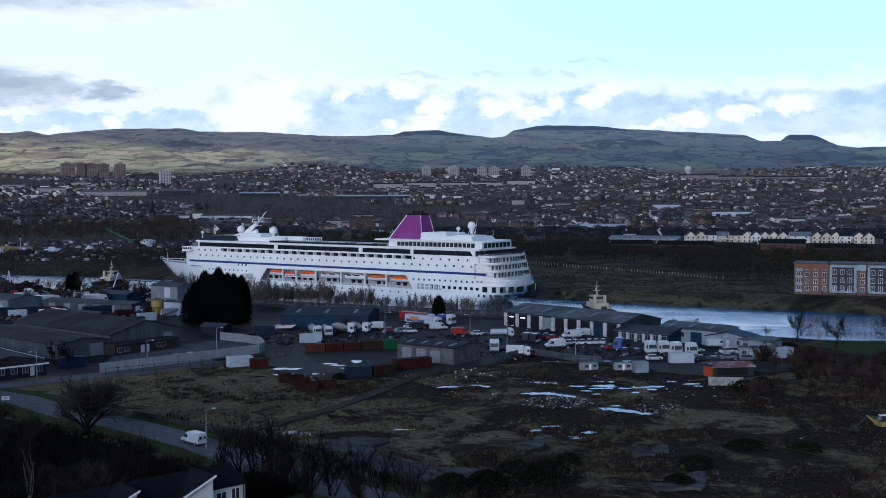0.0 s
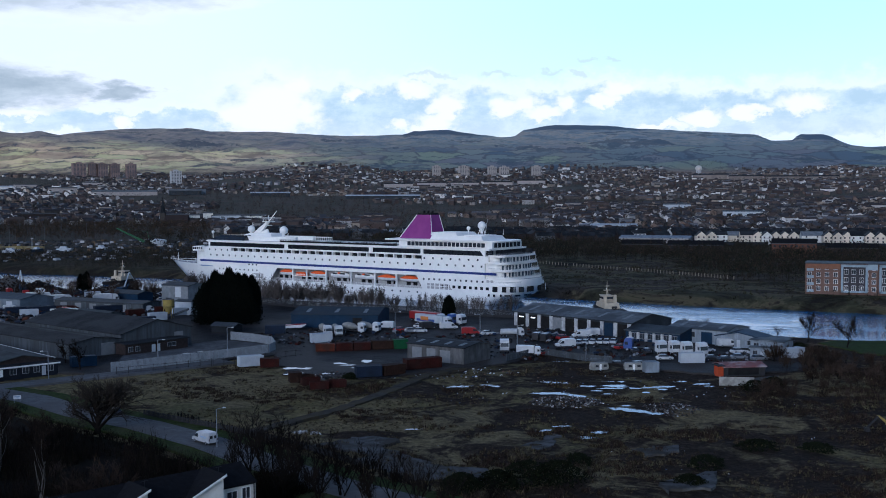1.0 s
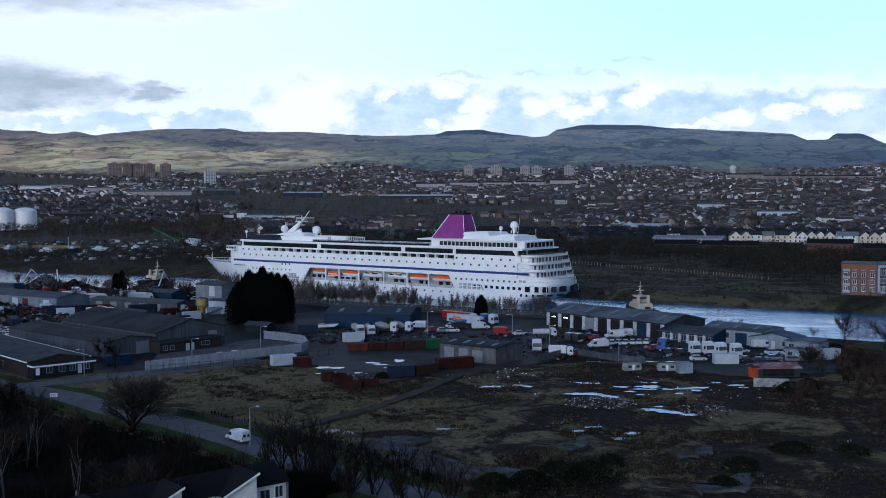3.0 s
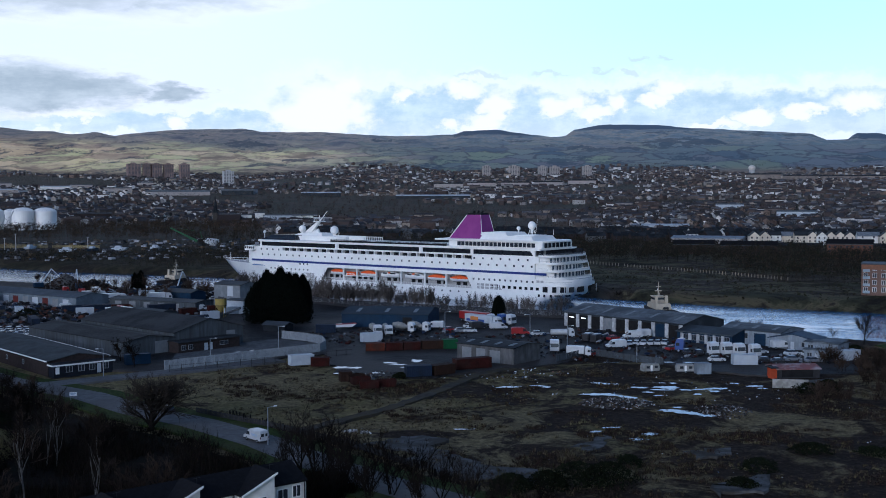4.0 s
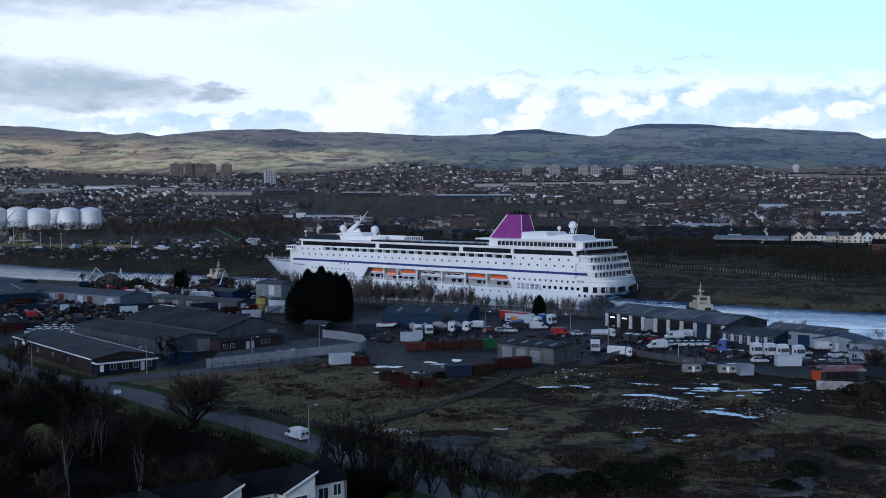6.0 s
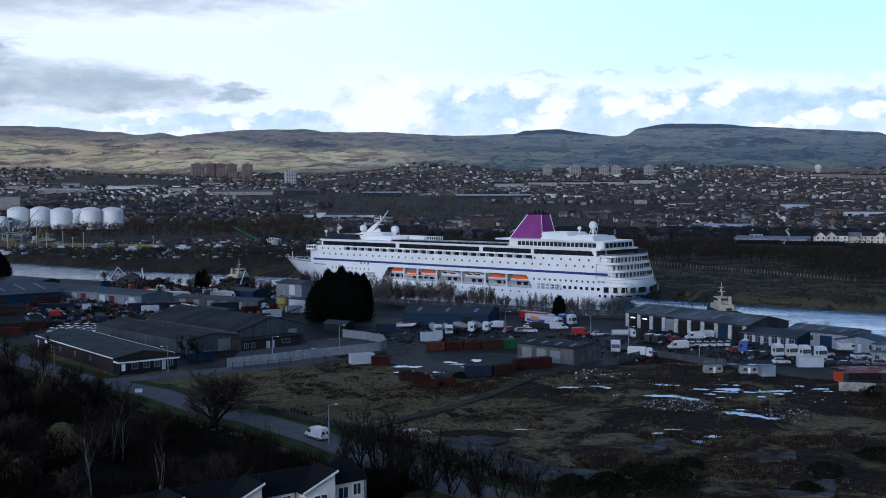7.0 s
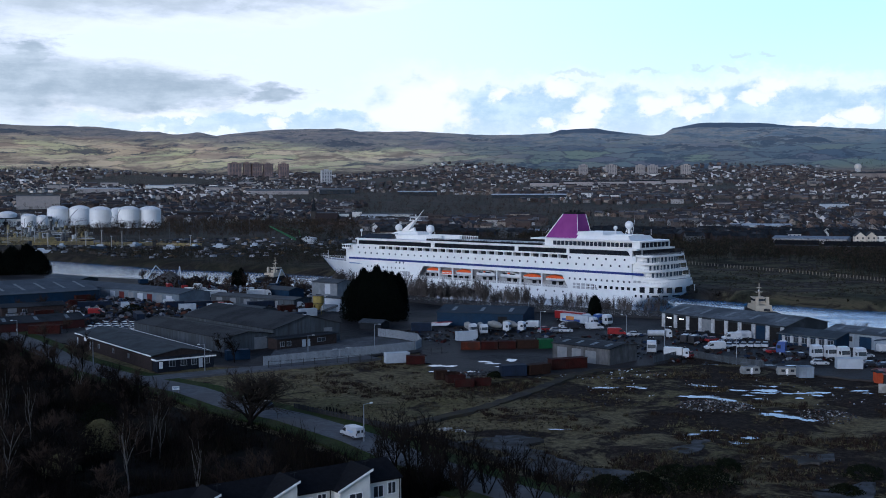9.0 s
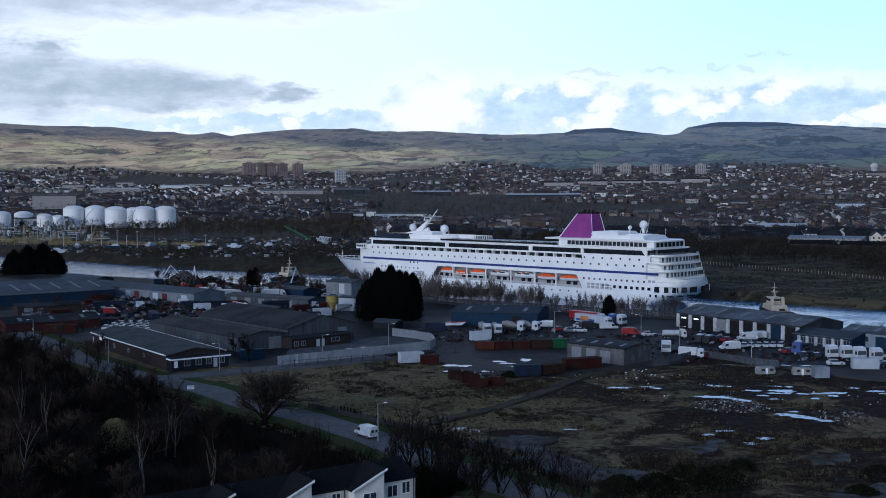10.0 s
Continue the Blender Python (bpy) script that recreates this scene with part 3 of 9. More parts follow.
def hull_ring(w):
    k = min(max((w + 1) / 11.8, 0), 1)
    a, join = np.interp(w, [-1, 1.5, 4, 6, 9], [14, 9, 2.2, -0.9, -1.6]), np.interp(w, [-1, 1.5, 4], [19.5, 18, 16])
    half = np.interp(w, [-1, 2, 4], [13.2, 14.2, 14.4])
    tip, start, p = 212 + 18 * k ** 0.9, 148 + 22 * k, 1.5 + 0.9 * k
    port = stern_arc(a, half, join)
    mids = [(u, half) for u in (20, 47, 94, 141, 146)]
    bow = [(start + (tip - start) * f, half * (1 - f ** p)) for f in (0, 0.12, 0.25, 0.38, 0.5, 0.62, 0.74, 0.85, 0.93)]
    return port + mids + bow + [(tip, 0)] + [(u, -v) for u, v in bow[::-1]] + [(u, -v) for u, v in mids[::-1]]


levels = [-1.0, 1.5, 4.0, 5.2, 8.0, 11.2]
rings = [hull_ring(w) for w in levels]
n = len(rings[0])
hb = MB()
hb.add([(u, v, w) for ring, w in zip(rings, levels) for u, v in ring], [])
first_open = 17 + 1                    # the open boat deck lies between the side stations at 47 and 141 m
for j in range(len(levels) - 1):
    for i in range(n):
        if j >= 3 and first_open <= i < first_open + 2:
            continue
        k = (i + 1) % n
        hb.f.append((j * n + i, (j + 1) * n + i, (j + 1) * n + k, j * n + k))
part("hull", hb, ship_white, ship, "smooth white steel hull", True)
top = rings[-1]
b = MB()
b.add([(u, v, 11.15) for u, v in top], [tuple(range(n))])
part("foredeck", b, ship_grey, ship)
b = MB()
outer = [p for p in top if p[0] > 196 and p[1] >= 0] + [p for p in top if p[0] > 196 and p[1] < 0]
for (ua, va), (ub, vb) in zip(outer, outer[1:]):
    b.tube((ua, va, 12.2), (ub, vb, 12.2), 0.11, n=5)
    b.tube((ua, va, 11.2), (ua, va, 12.2), 0.08, n=5)
part("bow_rail", b, ship_white, ship)
b = MB()
b.tube((226, 0, 11), (226, 0, 15.5), 0.16, 0.08).tube((225.2, 0, 13.8), (226.8, 0, 13.8), 0.08)
part("jackstaff", b, ship_white, ship)
for k in (-3.5, 3.5):
    b = MB()
    b.box(205, 208, k - 0.8, k + 0.8, 11.15, 12.4)
    b.tube((206.5, k - 1.2, 12.1), (206.5, k + 1.2, 12.1), 0.9, n=10)
    part("anchor_winch", b, ship_grey, ship)

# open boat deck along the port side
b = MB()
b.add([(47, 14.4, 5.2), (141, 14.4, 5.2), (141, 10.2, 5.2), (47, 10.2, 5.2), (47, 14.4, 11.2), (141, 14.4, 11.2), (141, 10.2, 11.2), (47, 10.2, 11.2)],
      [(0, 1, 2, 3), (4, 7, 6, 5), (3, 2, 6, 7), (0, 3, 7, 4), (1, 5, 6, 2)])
part("boat_deck_recess", b, inner_grey, ship, "boat deck recess, its shade put in as grey")
for u in (62, 74.5, 88.8, 104.5, 117, 126):
    b = MB()
    b.box(u - 0.32, u + 0.32, 13.7, 14.45, 5.2, 11.2)
    part("boat_deck_post", b, ship_white, ship)
b = MB()
b.box(47, 141, 14.05, 14.43, 5.2, 5.5).box(104.5, 126, 13.9, 14.42, 7.7, 8.0)
for u0, u1 in ((47, 50.5), (141, 137)):
    b.side([(u0, 5.2), (u0, 11.2), (u1, 11.2)] if u0 < 60 else [(141, 5.2), (136.5, 11.2), (141, 11.2)], 14.15, 14.42)
part("boat_deck_edge", b, ship_white, ship)


def lifeboat(u, length, orange):
    boat = new("lifeboat")
    boat.parent = ship
    tagged(boat, "orange and white covered lifeboat" if orange else "white tender boat with windows and orange trim")
    h = MB()
    secs = []
    for f in (0, 0.08, 0.25, 0.5, 0.75, 0.92, 1):
        k = math.sin(math.pi * min(max(f, 0.03), 0.97)) ** 0.45
        secs.append([(u - length / 2 + length * f, 12.9 + 1.35 * k * y, z0) for y, z0 in ((-1, 9.3), (-0.75, 8.4), (0, 8.0 + 0.5 * (1 - k)), (0.75, 8.4), (1, 9.3))])
    h.add([p for s in secs for p in s], [(j * 5 + i, j * 5 + i + 1, j * 5 + i + 6, j * 5 + i + 5) for j in range(6) for i in range(4)])
    part("boat_hull", h, ship_white, boat, "", True)
    c = MB()
    secs = []
    for f in (0, 0.1, 0.3, 0.5, 0.7, 0.9, 1):
        k = math.sin(math.pi * min(max(f, 0.03), 0.97)) ** 0.5
        secs.append([(u - length / 2 + length * f, 12.9 + 1.4 * k * y, 9.3 + z0 * k) for y, z0 in ((-1, 0), (-0.85, 0.9), (-0.4, 1.4), (0.4, 1.4), (0.85, 0.9), (1, 0))])
    c.add([p for s in secs for p in s], [(j * 6 + i, j * 6 + i + 1, j * 6 + i + 7, j * 6 + i + 6) for j in range(6) for i in range(5)])
    part("canopy", c, boat_orange if orange else ship_white, boat, "", True)
    if not orange:
        for u0, u1 in ((-0.32, -0.06), (0.1, 0.32)):
            w = MB()
            w.box(u + length * u0, u + length * u1, 14.0, 14.26, 9.7, 10.3)
            part("cabin_window", w, ship_glass, boat)
        w = MB()
        w.box(u - length * 0.05, u + length * 0.06, 13.6, 14.22, 9.9, 10.6)
        part("hatch", w, boat_orange, boat)
    for k in (-0.36, 0.36):
        d = MB()
        d.tube((u + k * length, 11.2, 8.4), (u + k * length, 11.6, 10.9), 0.16).tube((u + k * length, 11.6, 10.9), (u + k * length, 13.0, 11.05), 0.14)
        part("davit", d, ship_white, boat)


for u, length, orange in ((131, 8.8, True), (110.5, 9.6, True), (96.5, 11.5, False), (81.5, 11.5, False), (68.3, 10.2, True), (55.3, 10.2, True)):
    lifeboat(u, length, orange)
b = MB()
b.box(118.5, 124.5, 11.5, 13.6, 8.0, 9.6)
part("raft_rack", b, boat_orange, ship, "stacked orange and grey life rafts")
b = MB()
for i in range(7):
    b.tube((118.8 + i * 0.9, 13.2, 8.6), (119.4 + i * 0.9, 13.2, 8.6), 0.5, n=8)
part("life_raft", b, ship_white, ship)
win = MB()
win.box(-0.45, 0.45, -0.05, 0.05, -0.55, 0.55)
dark_square = win.mesh("window", ship_glass)
win = MB()
win.box(-1.15, 1.15, -0.05, 0.05, -0.75, 0.75)
wide_dark = win.mesh("window", ship_glass)
win = MB()
win.tube((0, -0.05, 0), (0, 0.05, 0), 0.42, n=10)
port_round = win.mesh("porthole", window_blue)
win = MB()
win.box(-0.42, 0.42, -0.05, 0.05, -0.42, 0.42)
port_square = win.mesh("window", window_blue)
win = MB()
win.box(-0.72, 0.72, -0.06, 0.06, -0.62, 0.62)
big_square = win.mesh("window", ship_glass)


def put(mesh, name, u, v, w, turn=0.0):
    ob = new(name, mesh)
    ob.parent = ship
    ob.matrix_basis = pose(u, v, w, 0, 0, turn)
    return ob


b = MB()
for k in range(62):
    b.tube((48 + 1.5 * k, 14.3, 5.4), (48 + 1.5 * k, 14.3, 6.5), 0.05, n=4)
for w in (5.8, 6.15, 6.5):
    b.tube((47.5, 14.3, w), (140.5, 14.3, w), 0.045, n=4)
part("boat_deck_rail", b, ship_white, ship)
for k in range(24):
    u = 50.5 + 3.8 * k
    if min(abs(u - p) for p in (62, 74.5, 88.8, 104.5, 117, 126)) > 1.4:
        put(wide_dark, "window", u, 10.2, 6.9)
for side in (1, -1):
    v = side * 14.42
    for k in range(38):                                     # cabin row under the balconies
        put(port_square, "window", 15.5 + 4.55 * k, v, 16.25)
    for k in range(7):
        put(port_square, "window", 17.5 + 4.75 * k, v, 18.95)
    for k in range(4):
        put(port_square, "window", 171.5 + 4.4 * k, v, 18.95)
    for k in range(12):                                     # row below the stripe, aft
        put(port_square, "window", 15 + 2.85 * k, v, 9.8)
    for k in range(9):
        put(big_square, "window", 12.6 + 2.9 * k, v, 6.95)
    for k in range(10):                                     # and forward
        put(port_round, "porthole", 150.5 + 3.0 * k, side * float(np.interp(150.5 + 3 * k, [165, 172, 180], [14.42, 14.41, 14.3])), 9.4)
    for k in range(23):                                     # lowest row
        put(port_round, "porthole", 50 + 4.75 * k, v, 3.75)
    for k in range(3):
        put(port_square, "window", 156 - 2.6 * k, v, 12.2)
    for k in range(3):
        put(dark_square, "window", 6.5 + 2.7 * k, side * (13.4 if k == 0 else 14.35), 4.2)

# lower superstructure
FRONT = [(196, 12.2), (200, 9.5), (202.5, 5), (203.5, 0)]


def tier_outline(half, aft, front_shift, narrow=()):
    port = [(aft, half)] + [p for p in narrow] + [(176, half), (188, half * 0.985)] + [(u - front_shift, v * half / 14.4) for u, v in FRONT]
    return port + [(u, -v) for u, v in port[::-1] if v > 0]


b = MB()
b.prism(tier_outline(14.4, 14, 0), 11.2, 17.6)
part("lower_superstructure", b, ship_white, ship)
b = MB()
b.prism(tier_outline(14.4, 12, 4, [(47.5, 14.4), (47.5, 12.7), (169, 12.7), (169, 14.4)]), 17.6, 20.35)
part("balcony_deck", b, ship_white, ship)
b = MB()
b.box(8, 192, 14.38, 14.46, 12.75, 13.75).box(8, 192, -14.46, -14.38, 12.75, 13.75)
part("blue_stripe", b, ship_blue, ship, "dark blue painted stripe")
for k in range(23):
    u = 50.2 + 5.28 * k
    b = MB()
    b.box(u - 2.2, u + 2.2, 12.66, 12.74, 17.8, 19.9)
    part("balcony_door", b, ship_glass, ship)
    b = MB()
    b.box(u + 2.35, u + 2.93, 12.7, 14.42, 17.6, 20.35)
    part("balcony_divider", b, ship_white, ship)
    b = MB()
    b.box(u - 2.35, u + 2.35, 14.3, 14.4, 17.6, 18.55)
    part("balcony_front", b, ship_white, ship)
b = MB()
b.box(47, 169.5, 12.7, 14.46, 20.1, 20.4)
part("balcony_roof", b, ship_white, ship)
b = MB()
b.prism([(190.5, 15.4), (196.5, 15.4), (197.5, 10), (199.5, 5), (200, 0), (199.5, -5), (197.5, -10), (196.5, -15.4), (190.5, -15.4)], 18.0, 20.35)
part("bridge", b, ship_white, ship)
b = MB()
for k in range(4):
    b.box(191.0 + 1.4 * k, 192.0 + 1.4 * k, 15.36, 15.44, 18.9, 20.0)
b.box(190.42, 190.52, 14.5, 15.3, 18.9, 20.0)
part("bridge_window", b, ship_glass, ship)

# promenade deck with its long dark windows
b = MB()
b.prism([(14, 14.0), (186, 14.0), (189.5, 8), (190.5, 0), (189.5, -8), (186, -14.0), (14, -14.0)], 20.35, 23.0)
part("promenade_house", b, ship_white, ship)
for u0, u1 in ((16.5, 46.6), (48.2, 75.8), (78.2, 129.2), (131.8, 184.6)):
    b = MB()
    b.side([(u0 - (1.5 if u0 < 20 else 0), 20.75), (u1, 20.75), (u1, 22.75), (u0, 22.75)], 13.95, 14.12)
    b.side([(u0, 20.75), (u1, 20.75), (u1, 22.75), (u0, 22.75)], -14.12, -13.95)
    part("promenade_window", b, ship_glass, ship, "long dark glass window band")
b = MB()
b.prism([(11.5, 14.5), (187, 14.5), (190.5, 9), (191.5, 0), (190.5, -9), (187, -14.5), (11.5, -14.5)], 23.0, 23.75)
part("upper_deck_edge", b, ship_white, ship)
for u in (47.4, 77, 130.5):
    b = MB()
    b.box(u - 0.7, u + 0.7, 13.9, 14.45, 20.35, 23.0)
    part("promenade_pillar", b, ship_white, ship)

# stern terraces: thin overhanging slabs, low bulwarks, glazed walls set back
terrace_glass = mat("terrace_glass", (0.10, 0.14, 0.19), (0.05, 0.07, 0.10), 0.5, 0.15, spec=0.5)
for w0, w1, a, wall in ((20.35, 20.7, 4.4, 9.6), (17.35, 17.7, 3.3, 7.6), (14.2, 14.55, 2.1, 6.4), (11.2, 11.55, 0.8, 5.0), (8.3, 8.75, -0.7, 3.4)):
    b = MB()
    arc = stern_arc(a, 14.5, 12, 10, 4.6)
    b.prism(arc, w0, w1)
    inner = stern_arc(a + 0.14, 14.36, 12, 10, 4.6)
    m, top = len(arc), w1 + (0.5 if w0 > 9 else 0.75)
    b.add([(u, v, w1) for u, v in arc] + [(u, v, top) for u, v in arc] + [(u, v, top) for u, v in inner] + [(u, v, w1) for u, v in inner],
          [(i, i + 1, m + i + 1, m + i) for i in range(m - 1)] + [(m + i, m + i + 1, 2 * m + i + 1, 2 * m + i) for i in range(m - 1)] + [(2 * m + i, 2 * m + i + 1, 3 * m + i + 1, 3 * m + i) for i in range(m - 1)])
    part("stern_terrace", b, ship_white, ship, "overhanging stern deck with white bulwark")
    b = MB()
    for u, v in arc[1:-1]:
        b.tube((u + 0.1, v * 0.99, top), (u + 0.1, v * 0.99, top + 0.55), 0.05, n=4)
    for (ua, va), (ub, vb) in zip(arc, arc[1:]):
        b.tube((ua + 0.1, va * 0.99, top + 0.55), (ub + 0.1, vb * 0.99, top + 0.55), 0.06, n=4)
    part("stern_rail", b, ship_grey, ship)
    arcw = stern_arc(wall, 13.4, 14, 40, 4.6)
    if w0 < 20:
        b = MB()
        b.prism(arcw, w1, w1 + 2.8)
        part("stern_wall", b, ship_white, ship)
        for v in (-10.6, -8.6, -6.4, -4.2, -1.4, 1.4, 4.2, 6.4, 8.6, 10.6):
            u = min(arcw, key=lambda p: abs(p[1] - v) + (0 if p[0] < 13 else 9))[0]
            b = MB()
            b.box(u - 0.1, u + 0.35, v - 0.7, v + 0.7, w1 + 0.3, w1 + 2.2)
            part("stern_window", b, terrace_glass, ship)
    for v in (-12.6, -7.5, 0, 7.5, 12.6):                 # slender stanchions under the overhang
        b = MB()
        b.tube((a + 1.0, v, w0 - 2.9), (a + 1.0, v, w0), 0.09, n=5)
        part("stanchion", b, ship_white, ship)
# dark sheets added for the shade under the lounge overhang
b = MB()
b.box(10.1, 10.4, -11.4, 11.4, 20.9, 23.2).box(10.4, 15.5, 13.0, 13.3, 20.9, 23.2).box(7.4, 15.5, -13.3, -13.0, 20.9, 23.2)
part("bar_glazing", b, ship_glass, ship, "dark panels in place of the shaded open aft deck")
# mooring deck openings right round the stern: dark sheets stand in for their shade
arc = stern_arc(-1.45, 14.42, 16, 24)
for i in (4, 9, 14, 19, 24, 29, 34, 39, 43):
    b = MB()
    step = 3 if i not in (39, 43) else 2
    pts = arc[i:i + step + 1]
    m = len(pts)
    b.add([(u - 0.06, v * 1.003, 5.7) for u, v in pts] + [(u - 0.06, v * 1.003, 8.0) for u, v in pts], [(k, k + 1, m + k + 1, m + k) for k in range(m - 1)])
    b.add([(u + 0.3, v * 0.98, 5.7) for u, v in pts] + [(u + 0.3, v * 0.98, 8.0) for u, v in pts], [(k + 1, k, m + k, m + k + 1) for k in range(m - 1)])
    part("mooring_opening", b, ship_glass, ship)
arc = stern_arc(-0.2, 14.3, 16, 24)
for i in (6, 12, 18, 24, 30, 36):
    b = MB()
    pts = arc[i:i + 4]
    m = len(pts)
    b.add([(u - 0.15, v * 1.012, 3.9) for u, v in pts] + [(u - 0.3, v * 1.012, 4.6) for u, v in pts], [(k, k + 1, m + k + 1, m + k) for k in range(m - 1)])
    b.add([(u + 0.4, v * 0.98, 3.9) for u, v in pts] + [(u + 0.3, v * 0.98, 4.6) for u, v in pts], [(k + 1, k, m + k, m + k + 1) for k in range(m - 1)])
    part("stern_scuttle", b, ship_glass, ship)
b = MB()
b.box(9.6, 11.0, 14.3, 14.47, 9.6, 10.6).box(11.6, 13.0, 14.3, 14.47, 9.6, 10.6)
part("vent_grille", b, inner_grey, ship)
# flat grey plate on the hull, coloured like a shaded recess
b = MB()
b.side([(31, 5.6), (44.5, 5.6), (44.5, 8.0), (33, 8.0)], 14.36, 14.45)
part("shell_door_recess", b, inner_grey, ship)
b = MB()
for k in range(5):
    b.box(32.5 + 2.5 * k, 33.0 + 2.5 * k, 14.4, 14.5, 5.6, 8.0)
b.box(31.5, 44.5, 14.4, 14.5, 6.7, 6.95)
part("shell_door_frame", b, ship_white, ship)
# another flat plate, grey for the shade of a mooring recess
b = MB()
b.side([(146, 5.6), (156, 5.6), (153, 8.0), (146, 8.0)], 14.3, 14.45)
part("mooring_recess", b, inner_grey, ship)
b = MB()
b.tube((151, 14.5, 6.7), (152.6, 14.5, 7.5), 0.35).tube((148, 14.5, 6.3), (148, 14.5, 7.6), 0.3)
part("mooring_roller", b, ship_white, ship)
b = MB()
for k in range(9):
    b.box(181.5 + 1.25 * k, 182.3 + 1.25 * k, 13.2, 13.9, 10.3, 10.75)
part("name_bar", b, mat("name_blue", (0.2, 0.3, 0.5)), ship, "pale blue lettering drawn as plain bars")

# upper deck, from bow to stern
b = MB()
b.taper(163, 189, -11, 11, 23.75, 26.3, 1.5, 8, 1.5)
part("forward_windscreen", b, ship_glass, ship, "raked dark glass windscreen")
b = MB()
b.box(131, 166, -7.5, 7.5, 23.75, 26.0).taper(150, 171, -5, 5, 26.0, 27.4, 1, 5, 1)
part("deck_house", b, ship_white, ship)
b = MB()
b.side([(168.5, 26.6), (162.5, 26.6), (156.0, 33.2), (157.4, 33.2)], -0.7, 0.7)
b.side([(164, 26.6), (156, 26.6), (157.5, 29.5)], -0.5, 0.5)
b.tube((156.6, 0, 33.0), (150.8, 0, 38.6), 0.26, 0.14).box(154.6, 158.6, -2.6, 2.6, 33.0, 33.35).tube((156.4, 0, 33.2), (156.4, 0, 36.2), 0.2)
b.box(156.0, 156.8, -3.8, 3.8, 35.2, 35.4).box(155.2, 157.6, -1.2, 1.2, 31.2, 31.45).tube((158.2, 2.2, 33.3), (158.2, 2.2, 34.6), 0.16).tube((158.2, -2.2, 33.3), (158.2, -2.2, 34.6), 0.16)
b.box(157.4, 159.0, -1.6, 1.6, 34.4, 34.6)
part("radar_mast", b, ship_white, ship, "raked white radar mast")
for u, v, w, r in ((167, 2, 29.3, 1.9), (144, 2, 29.0, 2.1), (25.3, 0, 33.2, 1.8), (31, 2, 31.9, 0.9), (188, 9, 27.6, 0.8)):
    b = MB()
    b.ball((u, v, w), r, 16)
    dome = part("satellite_dome", b, ship_white, ship, "white spherical satellite dome", True)
    b = MB()
    b.tube((u, v, w - r * 1.0 - (3.2 if r < 0.85 else 1.6)), (u, v, w - r * 0.8), r * 0.35 if r > 0.85 else 0.16, n=8)
    part("dome_stand", b, ship_white, ship)
b = MB()
for k in range(26):
    b.box(106 + 1.2 * k, 106.22 + 1.2 * k, 8.0, 8.2, 23.75, 26.5)
b.box(106, 136.5, 8.0, 8.2, 26.3, 26.6).box(106, 136.5, 7.9, 8.1, 23.75, 24.3).box(118, 128, 7.8, 8.25, 24.8, 26.4)
part("wind_screen", b, ship_white, ship, "white framed glass wind screen")
for side in (1, -1):
    b = MB()
    for k in range(46):
        b.box(62 + 1.6 * k, 62.12 + 1.6 * k, side * 13.9 - 0.06, side * 13.9 + 0.06, 23.75, 25.0)
    b.box(62, 135, side * 13.9 - 0.07, side * 13.9 + 0.07, 24.9, 25.05).box(62, 135, side * 13.9 - 0.04, side * 13.9 + 0.04, 23.8, 24.6)
    part("deck_rail", b, ship_black, ship, "dark deck railing")
random.seed(5)
b = MB()
for k in range(60):
    u, v = random.uniform(64, 130), random.uniform(6, 13)
    b.box(u, u + 1.7, v, v + 0.6, 23.8, 24.25).box(u, u + 0.6, v, v + 0.6, 24.25, 24.7)
tagged(part("deck_loungers", b, ship_grey, ship), "rows of grey sun loungers", kind="stuff")
b = MB()
b.prism([(12.0, 11.5), (58, 12.2), (62, 12.2), (62, -12.2), (58, -12.2), (12.0, -11.5)], 23.75, 26.4)
part("aft_lounge", b, ship_white, ship)
for k in range(1, 20):
    b = MB()
    b.box(13.5 + 2.2 * k, 15.1 + 2.2 * k, 11.6 + 0.0143 * (13.5 + 2.2 * k - 9), 11.95 + 0.0143 * (13.5 + 2.2 * k - 9), 24.2, 26.0)
    part("lounge_window", b, window_blue, ship)
b = MB()
for v in (-9, -6, -3, 0, 3, 6, 9):
    b.box(11.85, 12.02, v - 1.1, v + 1.1, 24.1, 26.1)
part("lounge_aft_window", b, window_blue, ship)
b = MB()
b.prism(stern_arc(9.6, 12.6, 18) + [(44, 13.2), (70, 12.5), (71, 0), (70, -12.5), (44, -13.2)], 26.4, 27.0)
part("lounge_roof", b, ship_white, ship)
b = MB()
b.taper(18.5, 47, -9, 9, 27.0, 28.7, 1.5, 0.5, 0.8).taper(33, 47.5, -8, 8, 28.7, 30.1, 1.2, 0.3, 1.0).box(21, 31, -5, 5, 28.7, 29.1)
part("top_house", b, ship_white, ship)
b = MB()
for i in range(4):
    a = math.tau * (i + 0.5) / 4
    b.tube((25.3 + 1.6 * math.cos(a), 1.6 * math.sin(a), 29), (25.3 + 0.8 * math.cos(a), 0.8 * math.sin(a), 31.6), 0.14, n=5)
part("dome_trestle", b, ship_white, ship)
b = MB()
b.tube((22, 2, 30), (21, 2, 36), 0.1, 0.05).tube((16, -3, 29), (16, -3, 31.5), 0.08)
part("aerial", b, ship_white, ship)
b = MB()
b.add([(67.2, 5.2, 27.0), (48.8, 5.2, 27.0), (48.8, -5.2, 27.0), (67.2, -5.2, 27.0), (58.6, 3.2, 37.6), (51.0, 3.2, 37.6), (51.0, -3.2, 37.6), (58.6, -3.2, 37.6)],
      [(0, 1, 5, 4), (1, 2, 6, 5), (2, 3, 7, 6), (3, 0, 4, 7), (4, 5, 6, 7)])
part("funnel", b, ship_purple, ship, "tapered purple funnel")
b = MB()
b.taper(51.1, 58.5, -3.2, 3.2, 37.55, 38.4, 0.2, 0.2, 0.2)
